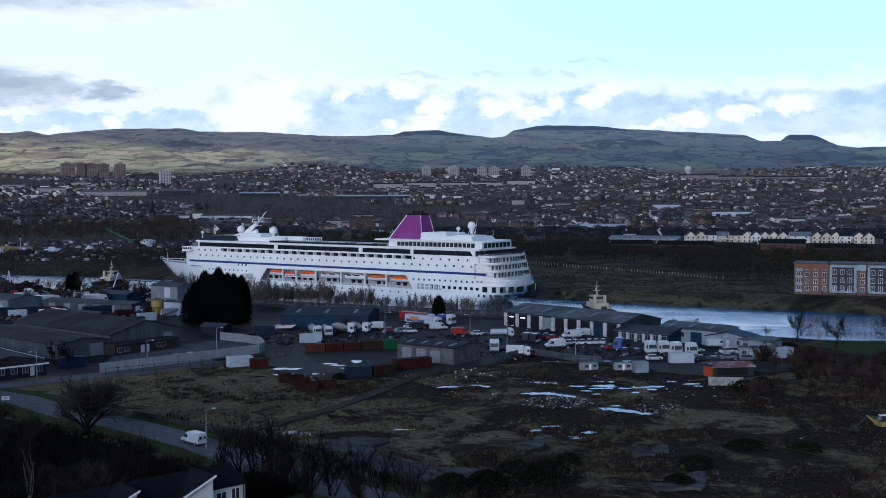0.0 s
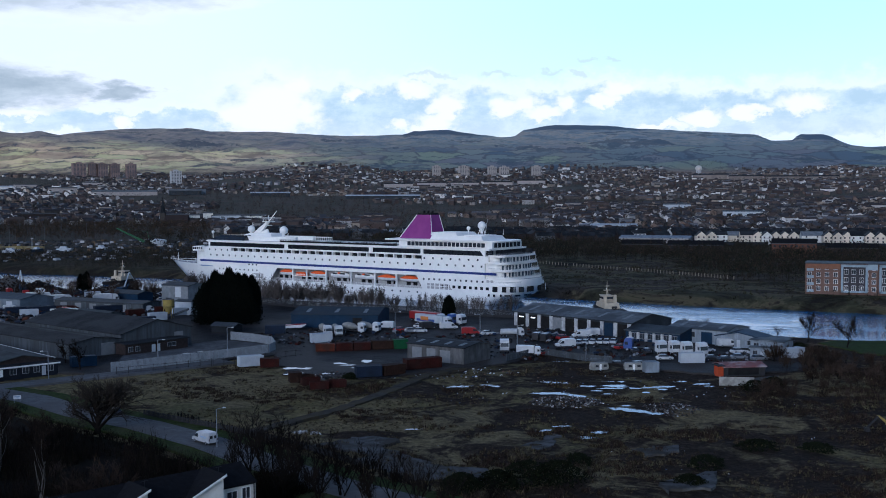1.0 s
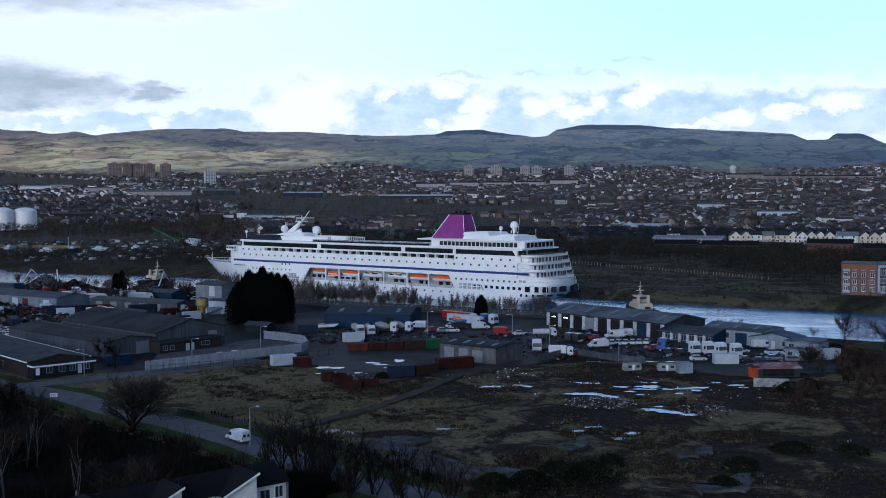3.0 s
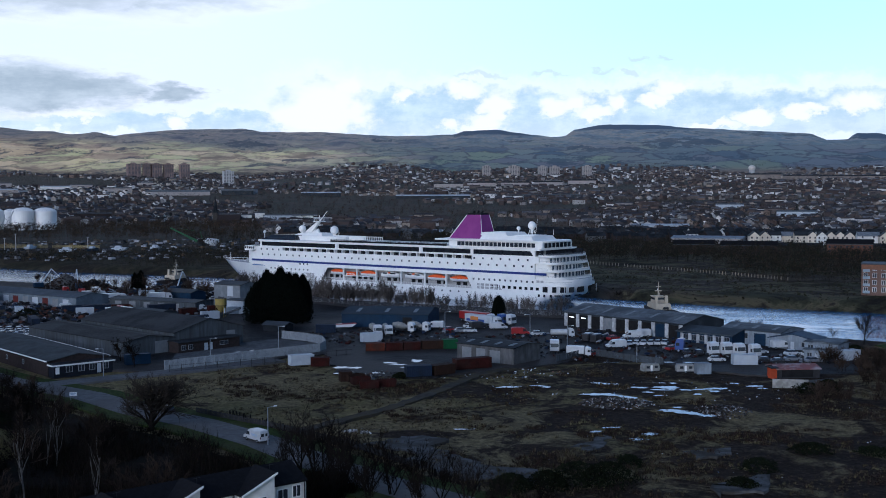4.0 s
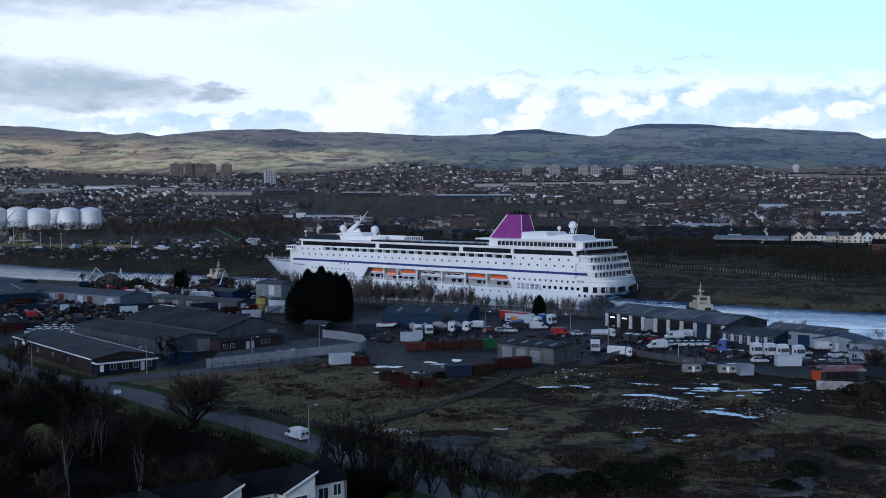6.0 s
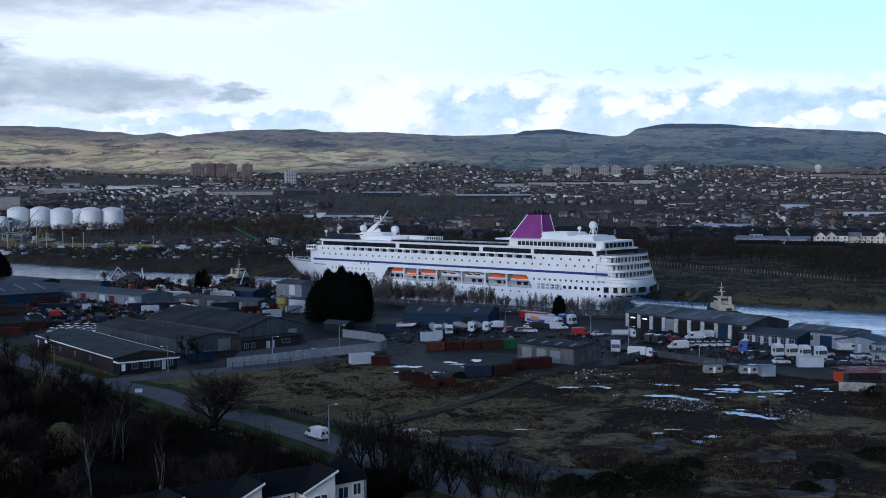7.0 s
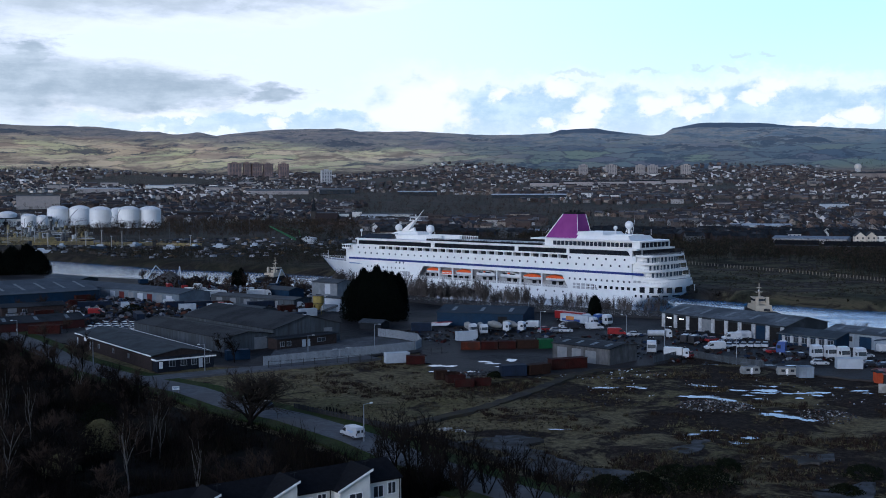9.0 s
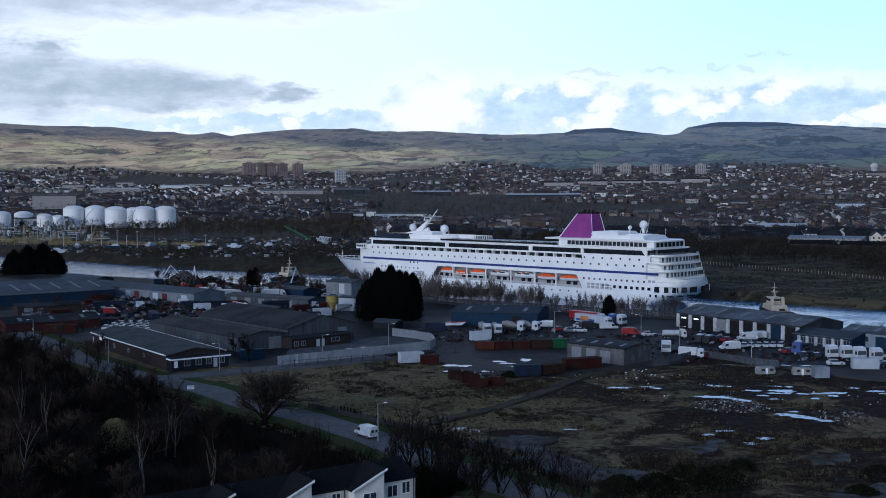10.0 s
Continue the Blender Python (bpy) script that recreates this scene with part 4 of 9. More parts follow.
for k in range(6):
    b.tube((52.0 + 1.15 * k, 0.9 * (-1) ** k, 38.2), (51.6 + 1.15 * k, 0.9 * (-1) ** k, 39.4), 0.45, n=8)
part("funnel_top", b, ship_black, ship, "black exhaust pipes")
for y in (5.2, -5.2):
    for u0, u1 in ((67.3, 58.7), (48.7, 50.9)):
        b = MB()
        b.tube((u0, y, 27.0), (u1, y * 0.615, 37.6), 0.2 if u0 > 60 else 0.12)
        part("funnel_trim", b, ship_white, ship, "white funnel edge strip")

# ---- roads, yards and buildings on the near bank ----
asphalt = mat("worn_asphalt", (0.135, 0.135, 0.138), (0.09, 0.09, 0.092), 0.7, 0.75, 0, 0.2, (0.085, 0.083, 0.08), 0.08, 0.7)
yard_mat = mat("wet_yard_surface", (0.034, 0.032, 0.032), (0.008, 0.008, 0.009), 0.45, 0.62, 0, 0.35, (0.050, 0.046, 0.043), 0.045, 0.9, spec=0.2)
concrete = mat("grey_concrete", (0.125, 0.127, 0.13), (0.065, 0.066, 0.068), 1.0, 0.85, 0, 0.2, (0.06, 0.06, 0.06), 0.2, 0.7, stretch=(1, 1, 0.3))
verge = mat("green_verge", (0.046, 0.068, 0.019), (0.024, 0.033, 0.012), 1.2, 0.95, 0, 0.6, (0.06, 0.06, 0.028), 0.12)
sheet_grey = mat("grey_sheet_cladding", (0.088, 0.100, 0.112), (0.044, 0.050, 0.056), 1.1, 0.55, 0, 0.1, (0.05, 0.054, 0.058), 0.15, 0.6, stretch=(1, 1, 0.1))
sheet_dark = mat("dark_roof_sheet", (0.022, 0.025, 0.029), (0.010, 0.0115, 0.0135), 0.5, 0.6, 0, 0.15, (0.040, 0.043, 0.047), 0.1, 0.7, stretch=(1.4, 1.4, 0.4))
sheet_pale = mat("pale_roof_sheet", (0.048, 0.057, 0.066), (0.031, 0.037, 0.043), 0.4, 0.5, 0, 0.1, (0.024, 0.028, 0.032), 0.12, 0.7)
sheet_blue = mat("blue_sheet_cladding", (0.016, 0.036, 0.068), (0.011, 0.025, 0.05), 0.5, 0.5, 0, 0.1, (0.02, 0.03, 0.045), 0.15, 0.6)
garage_roof = mat("weathered_light_roof", (0.135, 0.15, 0.165), (0.075, 0.085, 0.095), 0.5, 0.6, 0, 0.1, (0.05, 0.056, 0.062), 0.1, 0.85)
office_pale = mat("pale_blue_grey_render", (0.26, 0.30, 0.345), (0.17, 0.20, 0.235), 1.0, 0.7, 0, 0.1, (0.13, 0.145, 0.16), 0.3, 0.6, stretch=(1, 1, 0.15))
sheet_white = mat("white_sheet_cladding", (0.42, 0.46, 0.50), (0.33, 0.36, 0.40), 0.6, 0.5, 0, 0.05, (0.4, 0.43, 0.46), 0.2, 0.5)
brick_brown = mat("brown_brick", (0.042, 0.033, 0.032), (0.028, 0.023, 0.022), 1.5, 0.85, 0, 0.2)
brick_orange = mat("orange_brick", (0.30, 0.17, 0.11), (0.22, 0.13, 0.09), 1.5, 0.85, 0, 0.2)
render_cream = mat("cream_render", (0.66, 0.66, 0.62), (0.58, 0.58, 0.54), 0.8, 0.85, 0, 0.1, (0.45, 0.43, 0.38), 0.3, 0.5)
glass_dark = mat("window_glass", (0.02, 0.025, 0.03), (0.04, 0.045, 0.055), 0.6, 0.1, spec=0.6)
frame_white = mat("white_frame_paint", (0.78, 0.78, 0.77), (0.7, 0.7, 0.69), 1.0, 0.5)
roof_tile = mat("dark_roof_tiles", (0.014, 0.014, 0.016), (0.009, 0.009, 0.010), 1.6, 0.7, 0, 0.3)
shutter_grey = mat("grey_shutter", (0.2, 0.21, 0.22), (0.15, 0.16, 0.17), 0.6, 0.5)
navy_clad = mat("dark_navy_cladding", (0.018, 0.021, 0.03), (0.013, 0.015, 0.02), 0.8, 0.6)
galvanised = mat("galvanised_steel", (0.27, 0.295, 0.325), (0.20, 0.22, 0.245), 1.0, 0.45, 0.3, 0.05)
dark_steel = mat("dark_steel", (0.04, 0.04, 0.042), (0.03, 0.03, 0.03), 1.0, 0.5)


skylight_pale = mat("dirty_rooflight", (0.20, 0.22, 0.235), (0.13, 0.145, 0.155), 0.8, 0.5)
wall_red = mat("dull_red_cladding", (0.055, 0.019, 0.018), (0.036, 0.015, 0.015), 0.6, 0.7, 0, 0, (0.03, 0.02, 0.02), 0.2, 0.6)
door_red = mat("dull_red_door_paint", (0.10, 0.028, 0.026), (0.075, 0.022, 0.021), 0.8, 0.6)
frame_dull = mat("weathered_frame_paint", (0.30, 0.31, 0.32), (0.22, 0.23, 0.24), 1.0, 0.6)
pier_grey = mat("stained_pier_render", (0.46, 0.47, 0.48), (0.34, 0.35, 0.36), 1.0, 0.8, 0, 0.1, (0.22, 0.22, 0.22), 0.5, 0.6)


def axes(a, b, z=4.0):
    """Origin at a, x towards b, y to the left of that."""
    d = math.atan2(b[1] - a[1], b[0] - a[0])
    return pose(a[0], a[1], z, 0, 0, math.degrees(d))


def span(a, b):
    return math.hypot(b[0] - a[0], b[1] - a[1])


def strip(name, pts, width, z, material, label, category):
    """A band of ground surface along a line."""
    b = MB()
    left, right = [], []
    for i, (x, y) in enumerate(pts):
        (xa, ya), (xb, yb) = pts[max(0, i - 1)], pts[min(len(pts) - 1, i + 1)]
        k = math.hypot(xb - xa, yb - ya)
        nx, ny = -(yb - ya) / k, (xb - xa) / k
        left.append((x + nx * width / 2, y + ny * width / 2))
        right.append((x - nx * width / 2, y - ny * width / 2))
    for q, r, s, t in zip(left, left[1:], right[1:], right):
        b.add([(*q, z), (*r, z), (*s, z), (*t, z), (*q, z - 0.5), (*r, z - 0.5), (*s, z - 0.5), (*t, z - 0.5)], [(3, 2, 1, 0), (0, 1, 5, 4), (2, 3, 7, 6)])
    return tagged(part(name, b, material), label, category, kind="structure")


def patch(name, outline, z, material, label, category):
    b = MB()
    n = len(outline)
    b.add([(x, y, z) for x, y in outline] + [(x, y, z - 0.6) for x, y in outline], [tuple(range(n))] + [(i, n + i, n + (i + 1) % n, (i + 1) % n) for i in range(n)])
    return tagged(part(name, b, material), label, category, kind="structure")


def ragged(pts, seed, step=1.4, rough=0.9):
    """An outline with a broken edge."""
    r = random.Random(seed)
    out = []
    for (xa, ya), (xb, yb) in zip(pts, pts[1:] + pts[:1]):
        n = max(1, int(math.hypot(xb - xa, yb - ya) / step))
        for i in range(n):
            out.append((xa + (xb - xa) * i / n + r.uniform(-rough, rough), ya + (yb - ya) * i / n + r.uniform(-rough, rough)))
    return out


ROAD = [(-215, 352), (-165, 302), (-135, 268), (-112, 247), (-88, 231), (-72, 215), (-57, 204), (-41, 188.5), (-30, 175), (-18, 162), (0, 146), (40, 118)]
strip("verge", ROAD, 15, 4.42, verge, "green grass verges beside the road", "verge")
strip("road", ROAD, 7.6, 4.5, asphalt, "worn grey asphalt road", "road")
FLOOR = [(-215, 338), (-165, 288), (-135, 254), (-112, 233), (-90, 218), (-74, 203), (-59, 192), (-44, 177), (-33, 163), (-22, 150), (-8, 138), (20, 118), (0, 60), (-120, 60), (-260, 200)]
# floor of the wood: the trees' shade is put into the litter colour
patch("woodland_floor", FLOOR, 4.22, mat("shade_dark_leaf_litter", (0.015, 0.0125, 0.0105), (0.008, 0.007, 0.006), 1.5, 0.95, 0, 0.5, (0.018, 0.018, 0.010), 0.12), "leaf litter under the trees, darkened for their shade", "woodland floor")
strip("side_road", [(-104, 243), (-94, 252), (-86, 259), (-70, 272), (-58, 284)], 6.5, 4.47, asphalt, "worn asphalt side road to the yards", "road")
patch("yard", ragged([(-175, 315), (-132, 285), (-110, 270), (-86, 262), (-47, 296), (-40, 262), (-20, 257), (14, 280), (22, 296), (30, 292), (52, 268), (62, 262), (84, 268), (93, 290), (84, 330), (66, 362), (36, 384), (-2, 398), (-60, 428), (-120, 474), (-200, 520), (-300, 560), (-330, 480), (-260, 400)], 4, 2.5, 1.1),
      4.4, yard_mat, "wet dark tarmac and gravel yards with tyre marks", "yard")
patch("lawn", ragged([(104, 318), (112, 323), (140, 322), (190, 290), (190, 240), (150, 262), (124, 288), (110, 296)], 6, 3, 0.6), 4.3, mat("green_lawn", (0.040, 0.062, 0.018), (0.028, 0.042, 0.014), 0.6, 0.95, 0, 0.4, (0.05, 0.055, 0.024), 0.08), "green mown lawn along the river bank", "lawn")
patch("forecourt", [(-83, 267.5), (-47.5, 298.5), (-52, 315), (-67, 325), (-73, 318), (-88, 296)], 4.47, concrete, "pale concrete forecourt of the warehouse", "forecourt")
SLABS = [[(-24.6, 188.2), (-16.4, 194.9), (-9.3, 192.6), (-11.9, 186.8), (-6.9, 179.8), (-2.2, 173.6), (5.2, 171.6), (5.0, 163.8), (-2.1, 164.9), (-6.3, 164.7), (-11.8, 171.2), (-14.9, 176.6), (-14.5, 182.5), (-21.7, 187.3)],
         [(9.9, 186.0), (18.5, 197.5), (17.6, 188.6), (12.6, 184.1)], [(30.1, 163.7), (40.7, 171.0), (38.4, 161.1), (30.0, 158.8)], [(30.3, 185.2), (37.4, 188.5), (37.3, 183.6), (31.5, 181.3)]]
slab_mat = mat("old_slab", (0.115, 0.115, 0.114), (0.052, 0.051, 0.050), 0.5, 0.85, 0, 0.3, (0.045, 0.041, 0.034), 0.22, 0.9)


TRACK = [(-36, 199), (-22, 221), (-14, 240), (-6, 262), (2, 272)]
track_sides = [(x - 1.1, y + 0.7) for x, y in TRACK] + [(x + 1.1, y - 0.7) for x, y in TRACK[::-1]]
patch("track", ragged(track_sides, 9, 1.6, 0.35), 4.5, mat("muddy_track", (0.062, 0.056, 0.048), (0.028, 0.025, 0.021), 0.5, 0.9, 0, 0.4, (0.075, 0.062, 0.038), 0.25, 0.7), "muddy vehicle track over the waste ground", "track")
for k, pts in enumerate(SLABS):
    patch("concrete_pad", ragged(pts, k), 4.36 if k == 0 else 4.3, slab_mat, "broken old concrete slab in the grass", "slab")


def fence(name, pts, height, material, label, post=2.75, pale=0.0, z=4.4, single=False):
    ob = thing(name, pose(0, 0, 0), label, "fence")
    for (xa, ya), (xb, yb) in zip(pts, pts[1:]):
        k = math.hypot(xb - xa, yb - ya)
        ux, uy = (xb - xa) / k, (yb - ya) / k
        rails = MB()
        for h in (0.3, height - 0.25):
            rails.tube((xa, ya, z + h), (xb, yb, z + h), 0.05, n=4)
        part("rail", rails, material, ob)
        if pale and single:
            one = MB()
            one.prism([(-pale * 0.46, 0.02), (-pale * 0.2, -0.04), (pale * 0.2, -0.04), (pale * 0.46, 0.02)], 0.0, height - 0.1)
            one.add([(-pale * 0.46, 0.02, height - 0.1), (-pale * 0.2, -0.04, height - 0.1), (pale * 0.2, -0.04, height - 0.1), (pale * 0.46, 0.02, height - 0.1), (0, -0.02, height + 0.08)], [(0, 1, 4), (1, 2, 4), (2, 3, 4)])
            one_mesh = one.mesh("pale", material)
            for i in range(int(k / pale)):
                s = (i + 0.5) * pale
                q = new("pale", one_mesh)
                q.parent = ob
                q.matrix_basis = pose(xa + ux * s, ya + uy * s, z, 0, 0, math.degrees(math.atan2(uy, ux)))
        elif pale:
            b = MB()
            for i in range(int(k / pale)):
                s = (i + 0.5) * pale
                x, y = xa + ux * s, ya + uy * s
                b.add([(x - ux * pale * 0.43, y - uy * pale * 0.43, z), (x + ux * pale * 0.43, y + uy * pale * 0.43, z),
                       (x + ux * pale * 0.43, y + uy * pale * 0.43, z + height - 0.08), (x, y, z + height + 0.06), (x - ux * pale * 0.43, y - uy * pale * 0.43, z + height - 0.08)], [(0, 1, 2, 3, 4)])
            part("boarding", b, material, ob)
        for i in range(int(k / post) + 1):
            x, y = xa + ux * i * post, ya + uy * i * post
            b = MB()
            b.box(x - 0.06, x + 0.06, y - 0.06, y + 0.06, z - 0.2, z + height)
            part("post", b, material, ob)
    return ob


fence("palisade_fence", [(-82.2, 265.6), (-66.6, 281.0), (-49.6, 298.2), (-48.8, 304), (-51.6, 314.6), (-58, 321), (-65.6, 326)], 2.4, galvanised, "tall grey steel palisade fence round the warehouse yard", 2.75, 0.32, single=True)
fence("chain_fence", [(-80, 262.5), (-60, 276.5), (-40, 293)], 1.8, dark_steel, "low dark post and wire fence", 3.0)
fence("timber_fence", [(-60, 214), (-49, 205.5), (-40, 199), (-31, 191), (-24, 184), (-14, 172)], 1.0, dark_steel, "low dark roadside fence of posts and boards", 1.5, 0.5)
fence("yard_fence", [(13.5, 283), (22.5, 296.5), (33, 284), (40, 279)], 1.7, sheet_grey, "grey sheet fence along the lorry yard", 2.5, 0.3)


fence("quay_fence", [(-135, 484), (-112, 466), (-60, 419), (0, 390), (34, 378)], 2.6, dark_steel, "dark boarded fence along the quay", 3.0, 0.4)


def openings(ob, spec, y=0.0, frame_paint=None):
    """Windows, doors and piers on the front wall: (kind, x0, x1, z0, z1)."""
    # an opening is a black panel on the wall, painted for the unlit interior
    kinds = {"window": glass_dark, "door": sheet_white, "grey_door": shutter_grey, "opening": ship_black, "pier": pier_grey, "blue_door": sheet_blue, "red_door": door_red, "sign": frame_white}
    for kind, x0, x1, z0, z1 in spec:
        b = MB()
        depth = {"pier": 0.25, "sign": 0.1}.get(kind, 0.05)
        b.box(x0, x1, y - depth, y + 0.02, z0, z1)
        p = part({"grey_door": "door", "blue_door": "door", "red_door": "door", "sign": "sign_board"}.get(kind, kind), b, kinds[kind], ob)
        if kind == "window" and x1 - x0 < 4:
            f = MB()
            t = 0.09
            f.box(x0 - t, x1 + t, y - 0.09, y, z1, z1 + t).box(x0 - t, x1 + t, y - 0.12, y, z0 - t, z0).box(x0 - t, x0, y - 0.09, y, z0, z1).box(x1, x1 + t, y - 0.09, y, z0, z1)
            f.box((x0 + x1) / 2 - 0.04, (x0 + x1) / 2 + 0.04, y - 0.08, y, z0, z1)
            part("frame", f, frame_paint or frame_dull, p)


def shed(name, a, b, depth, eave, ridge, wall, roof, label, category="building", along=True, spec=(), over=0.35, trim=None, z=4.3, lights=0, side=(), porch=0.0):
    """A pitched building whose front runs from a to b; along: the ridge runs with the front."""
    L = span(a, b)
    ob = thing(name, axes(a, b, z), label, category)
    w, r = MB(), MB()
    if along:
        w.section([(0, -0.3), (depth, -0.3), (depth, eave), (depth / 2, ridge), (0, eave)], 0, L)
        s = (ridge - eave) / (depth / 2)
        for y0, y1, z0, z1 in ((-over, depth / 2, eave - over * s, ridge), (depth + over, depth / 2, eave - over * s, ridge)):
            r.section([(y0, z0 + 0.03), (y1, z1 + 0.03), (y1, z1 + 0.2), (y0, z0 + 0.2)], -over, L + over)
    else:
        w.side([(0, -0.3), (L, -0.3), (L, eave), (L / 2, ridge), (0, eave)], 0, depth)
        s = (ridge - eave) / (L / 2)
        for x0, x1, z0, z1 in ((-over, L / 2, eave - over * s, ridge), (L + over, L / 2, eave - over * s, ridge)):
            r.side([(x0, z0 + 0.03), (x1, z1 + 0.03), (x1, z1 + 0.2), (x0, z0 + 0.2)], -over, depth + over)
    part("wall", w, wall, ob)
    part("roof", r, roof, ob)
    if trim:
        t = MB()
        t.box(-over - 0.05, L + over + 0.05, -over - 0.12, -over, eave - 0.06, eave + 0.2).box(-over - 0.05, L + over + 0.05, depth + over, depth + over + 0.12, eave - 0.06, eave + 0.2)
        part("fascia", t, trim, ob)
    for k in range(lights):
        t = MB()
        if along:
            x = L * (k + 0.5) / lights
            y0, y1 = depth * 0.12, depth * 0.36
            z0, z1 = eave + (ridge - eave) * 0.24 + 0.25, eave + (ridge - eave) * 0.72 + 0.25
            t.add([(x - 0.6, y0, z0), (x + 0.6, y0, z0), (x + 0.6, y1, z1), (x - 0.6, y1, z1)], [(0, 1, 2, 3)])
        else:
            y = depth * (k + 0.5) / lights
            x0, x1 = L * 0.62, L * 0.86
            z0, z1 = eave + (ridge - eave) * 0.76 + 0.25, eave + (ridge - eave) * 0.28 + 0.25
            t.add([(x0, y - 0.6, z0), (x1, y - 0.6, z1), (x1, y + 0.6, z1), (x0, y + 0.6, z0)], [(0, 1, 2, 3)])
        part("skylight", t, skylight_pale, ob)
    openings(ob, spec)
    if side:                                        # the right-hand end wall
        e = thing("end_wall", Matrix.Identity(4), "", "")
        e.matrix_world = Matrix.Identity(4)
        for key in ("label", "category"):
            if key in e:
                del e[key]
        e.parent = ob
        e.matrix_basis = pose(L + porch, 0, 0, 0, 0, 90)
        openings(e, side)
    return ob


# long lorry garage by the river
front = []
for i in range(10):
    front.append(("pier", 0.2 + 5.1 * i, 1.5 + 5.1 * i, -0.2, 4.3))
for i in range(9):
    kind = "grey_door" if i in (3,) else ("blue_door" if i in (7,) else "opening")
    front.append((kind, 1.6 + 5.1 * i, 5.2 + 5.1 * i, 0, 4.0))
shed("lorry_garage", (19.8, 361.7), (52.2, 327.2), 20, 4.5, 6.6, sheet_pale, garage_roof, "long grey lorry garage with open bays and white piers", spec=front, trim=sheet_pale, lights=5)
gar = axes((19.8, 361.7), (52.2, 327.2), 4.3)
for i in range(2):
    em = bpy.data.materials.new("lamp_tube_light")
    em.use_nodes = True
    em.node_tree.nodes["Principled BSDF"].inputs["Emission Color"].default_value = (1, 0.95, 0.85, 1)
    em.node_tree.nodes["Principled BSDF"].inputs["Emission Strength"].default_value = 1.6
    tube = MB()
    tube.box(2.3 + 5.1 * i, 4.2 + 5.1 * i, -0.12, -0.04, 3.0, 3.3)
    solo("strip_light", tube, em, "lit white strip lamp in the garage bay", "lamp", "garage lamps", m=gar)
# low offices beside it
shed("low_office", (50.2, 324.2), (63.6, 313.0), 13, 3.0, 4.2, sheet_blue, sheet_pale, "low dark office with white window piers", spec=[("pier", 1.2 + 2.6 * i, 2.0 + 2.6 * i, 0.2, 2.7) for i in range(6)] + [("window", 2.15 + 2.6 * i, 3.65 + 2.6 * i, 0.9, 2.4) for i in range(6)], trim=sheet_grey)
shed("workshop", (62.5, 323.5), (76.5, 311.5), 14, 4.0, 5.2, office_pale, garage_roof, "pale blue-white workshop with grey sheet roof", spec=[("window", 3, 5.5, 1.8, 3.2), ("window", 6, 8.5, 1.8, 3.2), ("blue_door", 10.5, 14, 0, 3.4)], lights=3)
shed("blue_roof_unit", (73.2, 311.0), (84.2, 304.4), 9, 2.9, 4.2, office_pale, sheet_blue, "pale cabin building with dark blue roof", along=False, spec=[("window", 2, 3.4, 1, 2.2), ("door", 6, 7, 0, 2.2), ("window", 9, 10.5, 1, 2.2)])
shed("site_office", (81.0, 303.5), (88.0, 297.2), 6, 2.8, 3.1, office_pale, garage_roof, "white flat-roofed site office", spec=[("window", 1, 2.4, 1, 2.1), ("window", 6, 7.4, 1, 2.1)])
shed("site_office", (87.0, 298.0), (92.6, 305.5), 5.5, 2.9, 3.2, office_pale, garage_roof, "white site office with a row of windows", spec=[("window", 0.8 + 1.7 * i, 1.9 + 1.7 * i, 1, 2.2) for i in range(5)])
shed("portable_cabin", (77.0, 289.0), (82.5, 285.6), 3, 2.7, 2.85, office_pale, garage_roof, "white portable cabin in the yard", spec=[("window", 0.8, 1.9, 1, 2.0), ("window", 4.2, 5.3, 1, 2.0), ("door", 2.7, 3.6, 0, 2.1)])
roof_blue = mat("blue_grey_roof_sheet", (0.022, 0.036, 0.052), (0.015, 0.025, 0.037), 0.4, 0.6, 0, 0.1, (0.030, 0.038, 0.046), 0.15, 0.7)
# block-built store in the middle
shed("block_store", (-11.9, 287.5), (2.6, 277.2), 12, 4.1, 4.9, concrete, sheet_dark, "grey block-built store with three shutter doors and dark roof",
     spec=[("grey_door", 1.6, 4.6, 0, 3.4), ("grey_door", 6.2, 9.0, 0, 3.4), ("grey_door", 10.4, 13.6, 0, 3.2)], lights=4)
shed("blue_shed", (-52, 356), (-24, 353), 22, 4.2, 5.6, sheet_blue, roof_blue, "large blue sheet-clad industrial shed", spec=[("blue_door", 14.5, 18, 0, 3.6), ("opening", 20, 23, 0, 3.4)], lights=3)
# warehouse with two spans
gd = (0.643, 0.765)
ga, gb = (-89.5, 298.4), (-74.7, 316.0)
shed("warehouse", ga, gb, 50, 5.0, 8.1, sheet_grey, sheet_dark, "big grey warehouse with dark gabled roof", along=False,
     spec=[("grey_door", 17.2, 20.2, 0, 4.2), ("opening", 20.6, 21.4, 0, 2.2)], lights=3)
shed("warehouse_bay", (ga[0] - gd[0] * 15.6, ga[1] - gd[1] * 15.6), (ga[0] - gd[0] * 0.15, ga[1] - gd[1] * 0.15), 52, 3.9, 5.1, sheet_grey, sheet_dark, "lower grey warehouse bay with dark roof", along=False, spec=[("grey_door", 9.5, 13.5, 0, 3.4)])
shed("brick_annex", (ga[0] + 0.765 * 5 - 1.3, ga[1] - 0.643 * 5 - 1.5), (gb[0] + 0.765 * 5 - 3.2, gb[1] - 0.643 * 5 - 3.8), 4.6, 2.9, 3.05, brick_brown, sheet_dark, "single-storey brown brick annex with flat roof",
     spec=[("window", 1.0, 2.2, 0.9, 2.1), ("window", 3.2, 4.4, 0.9, 2.1), ("door", 8.2, 9.4, 0, 2.2), ("door", 10.0, 10.9, 0, 2.2), ("window", 13.4, 16, 1.2, 2.2)], trim=sheet_dark)
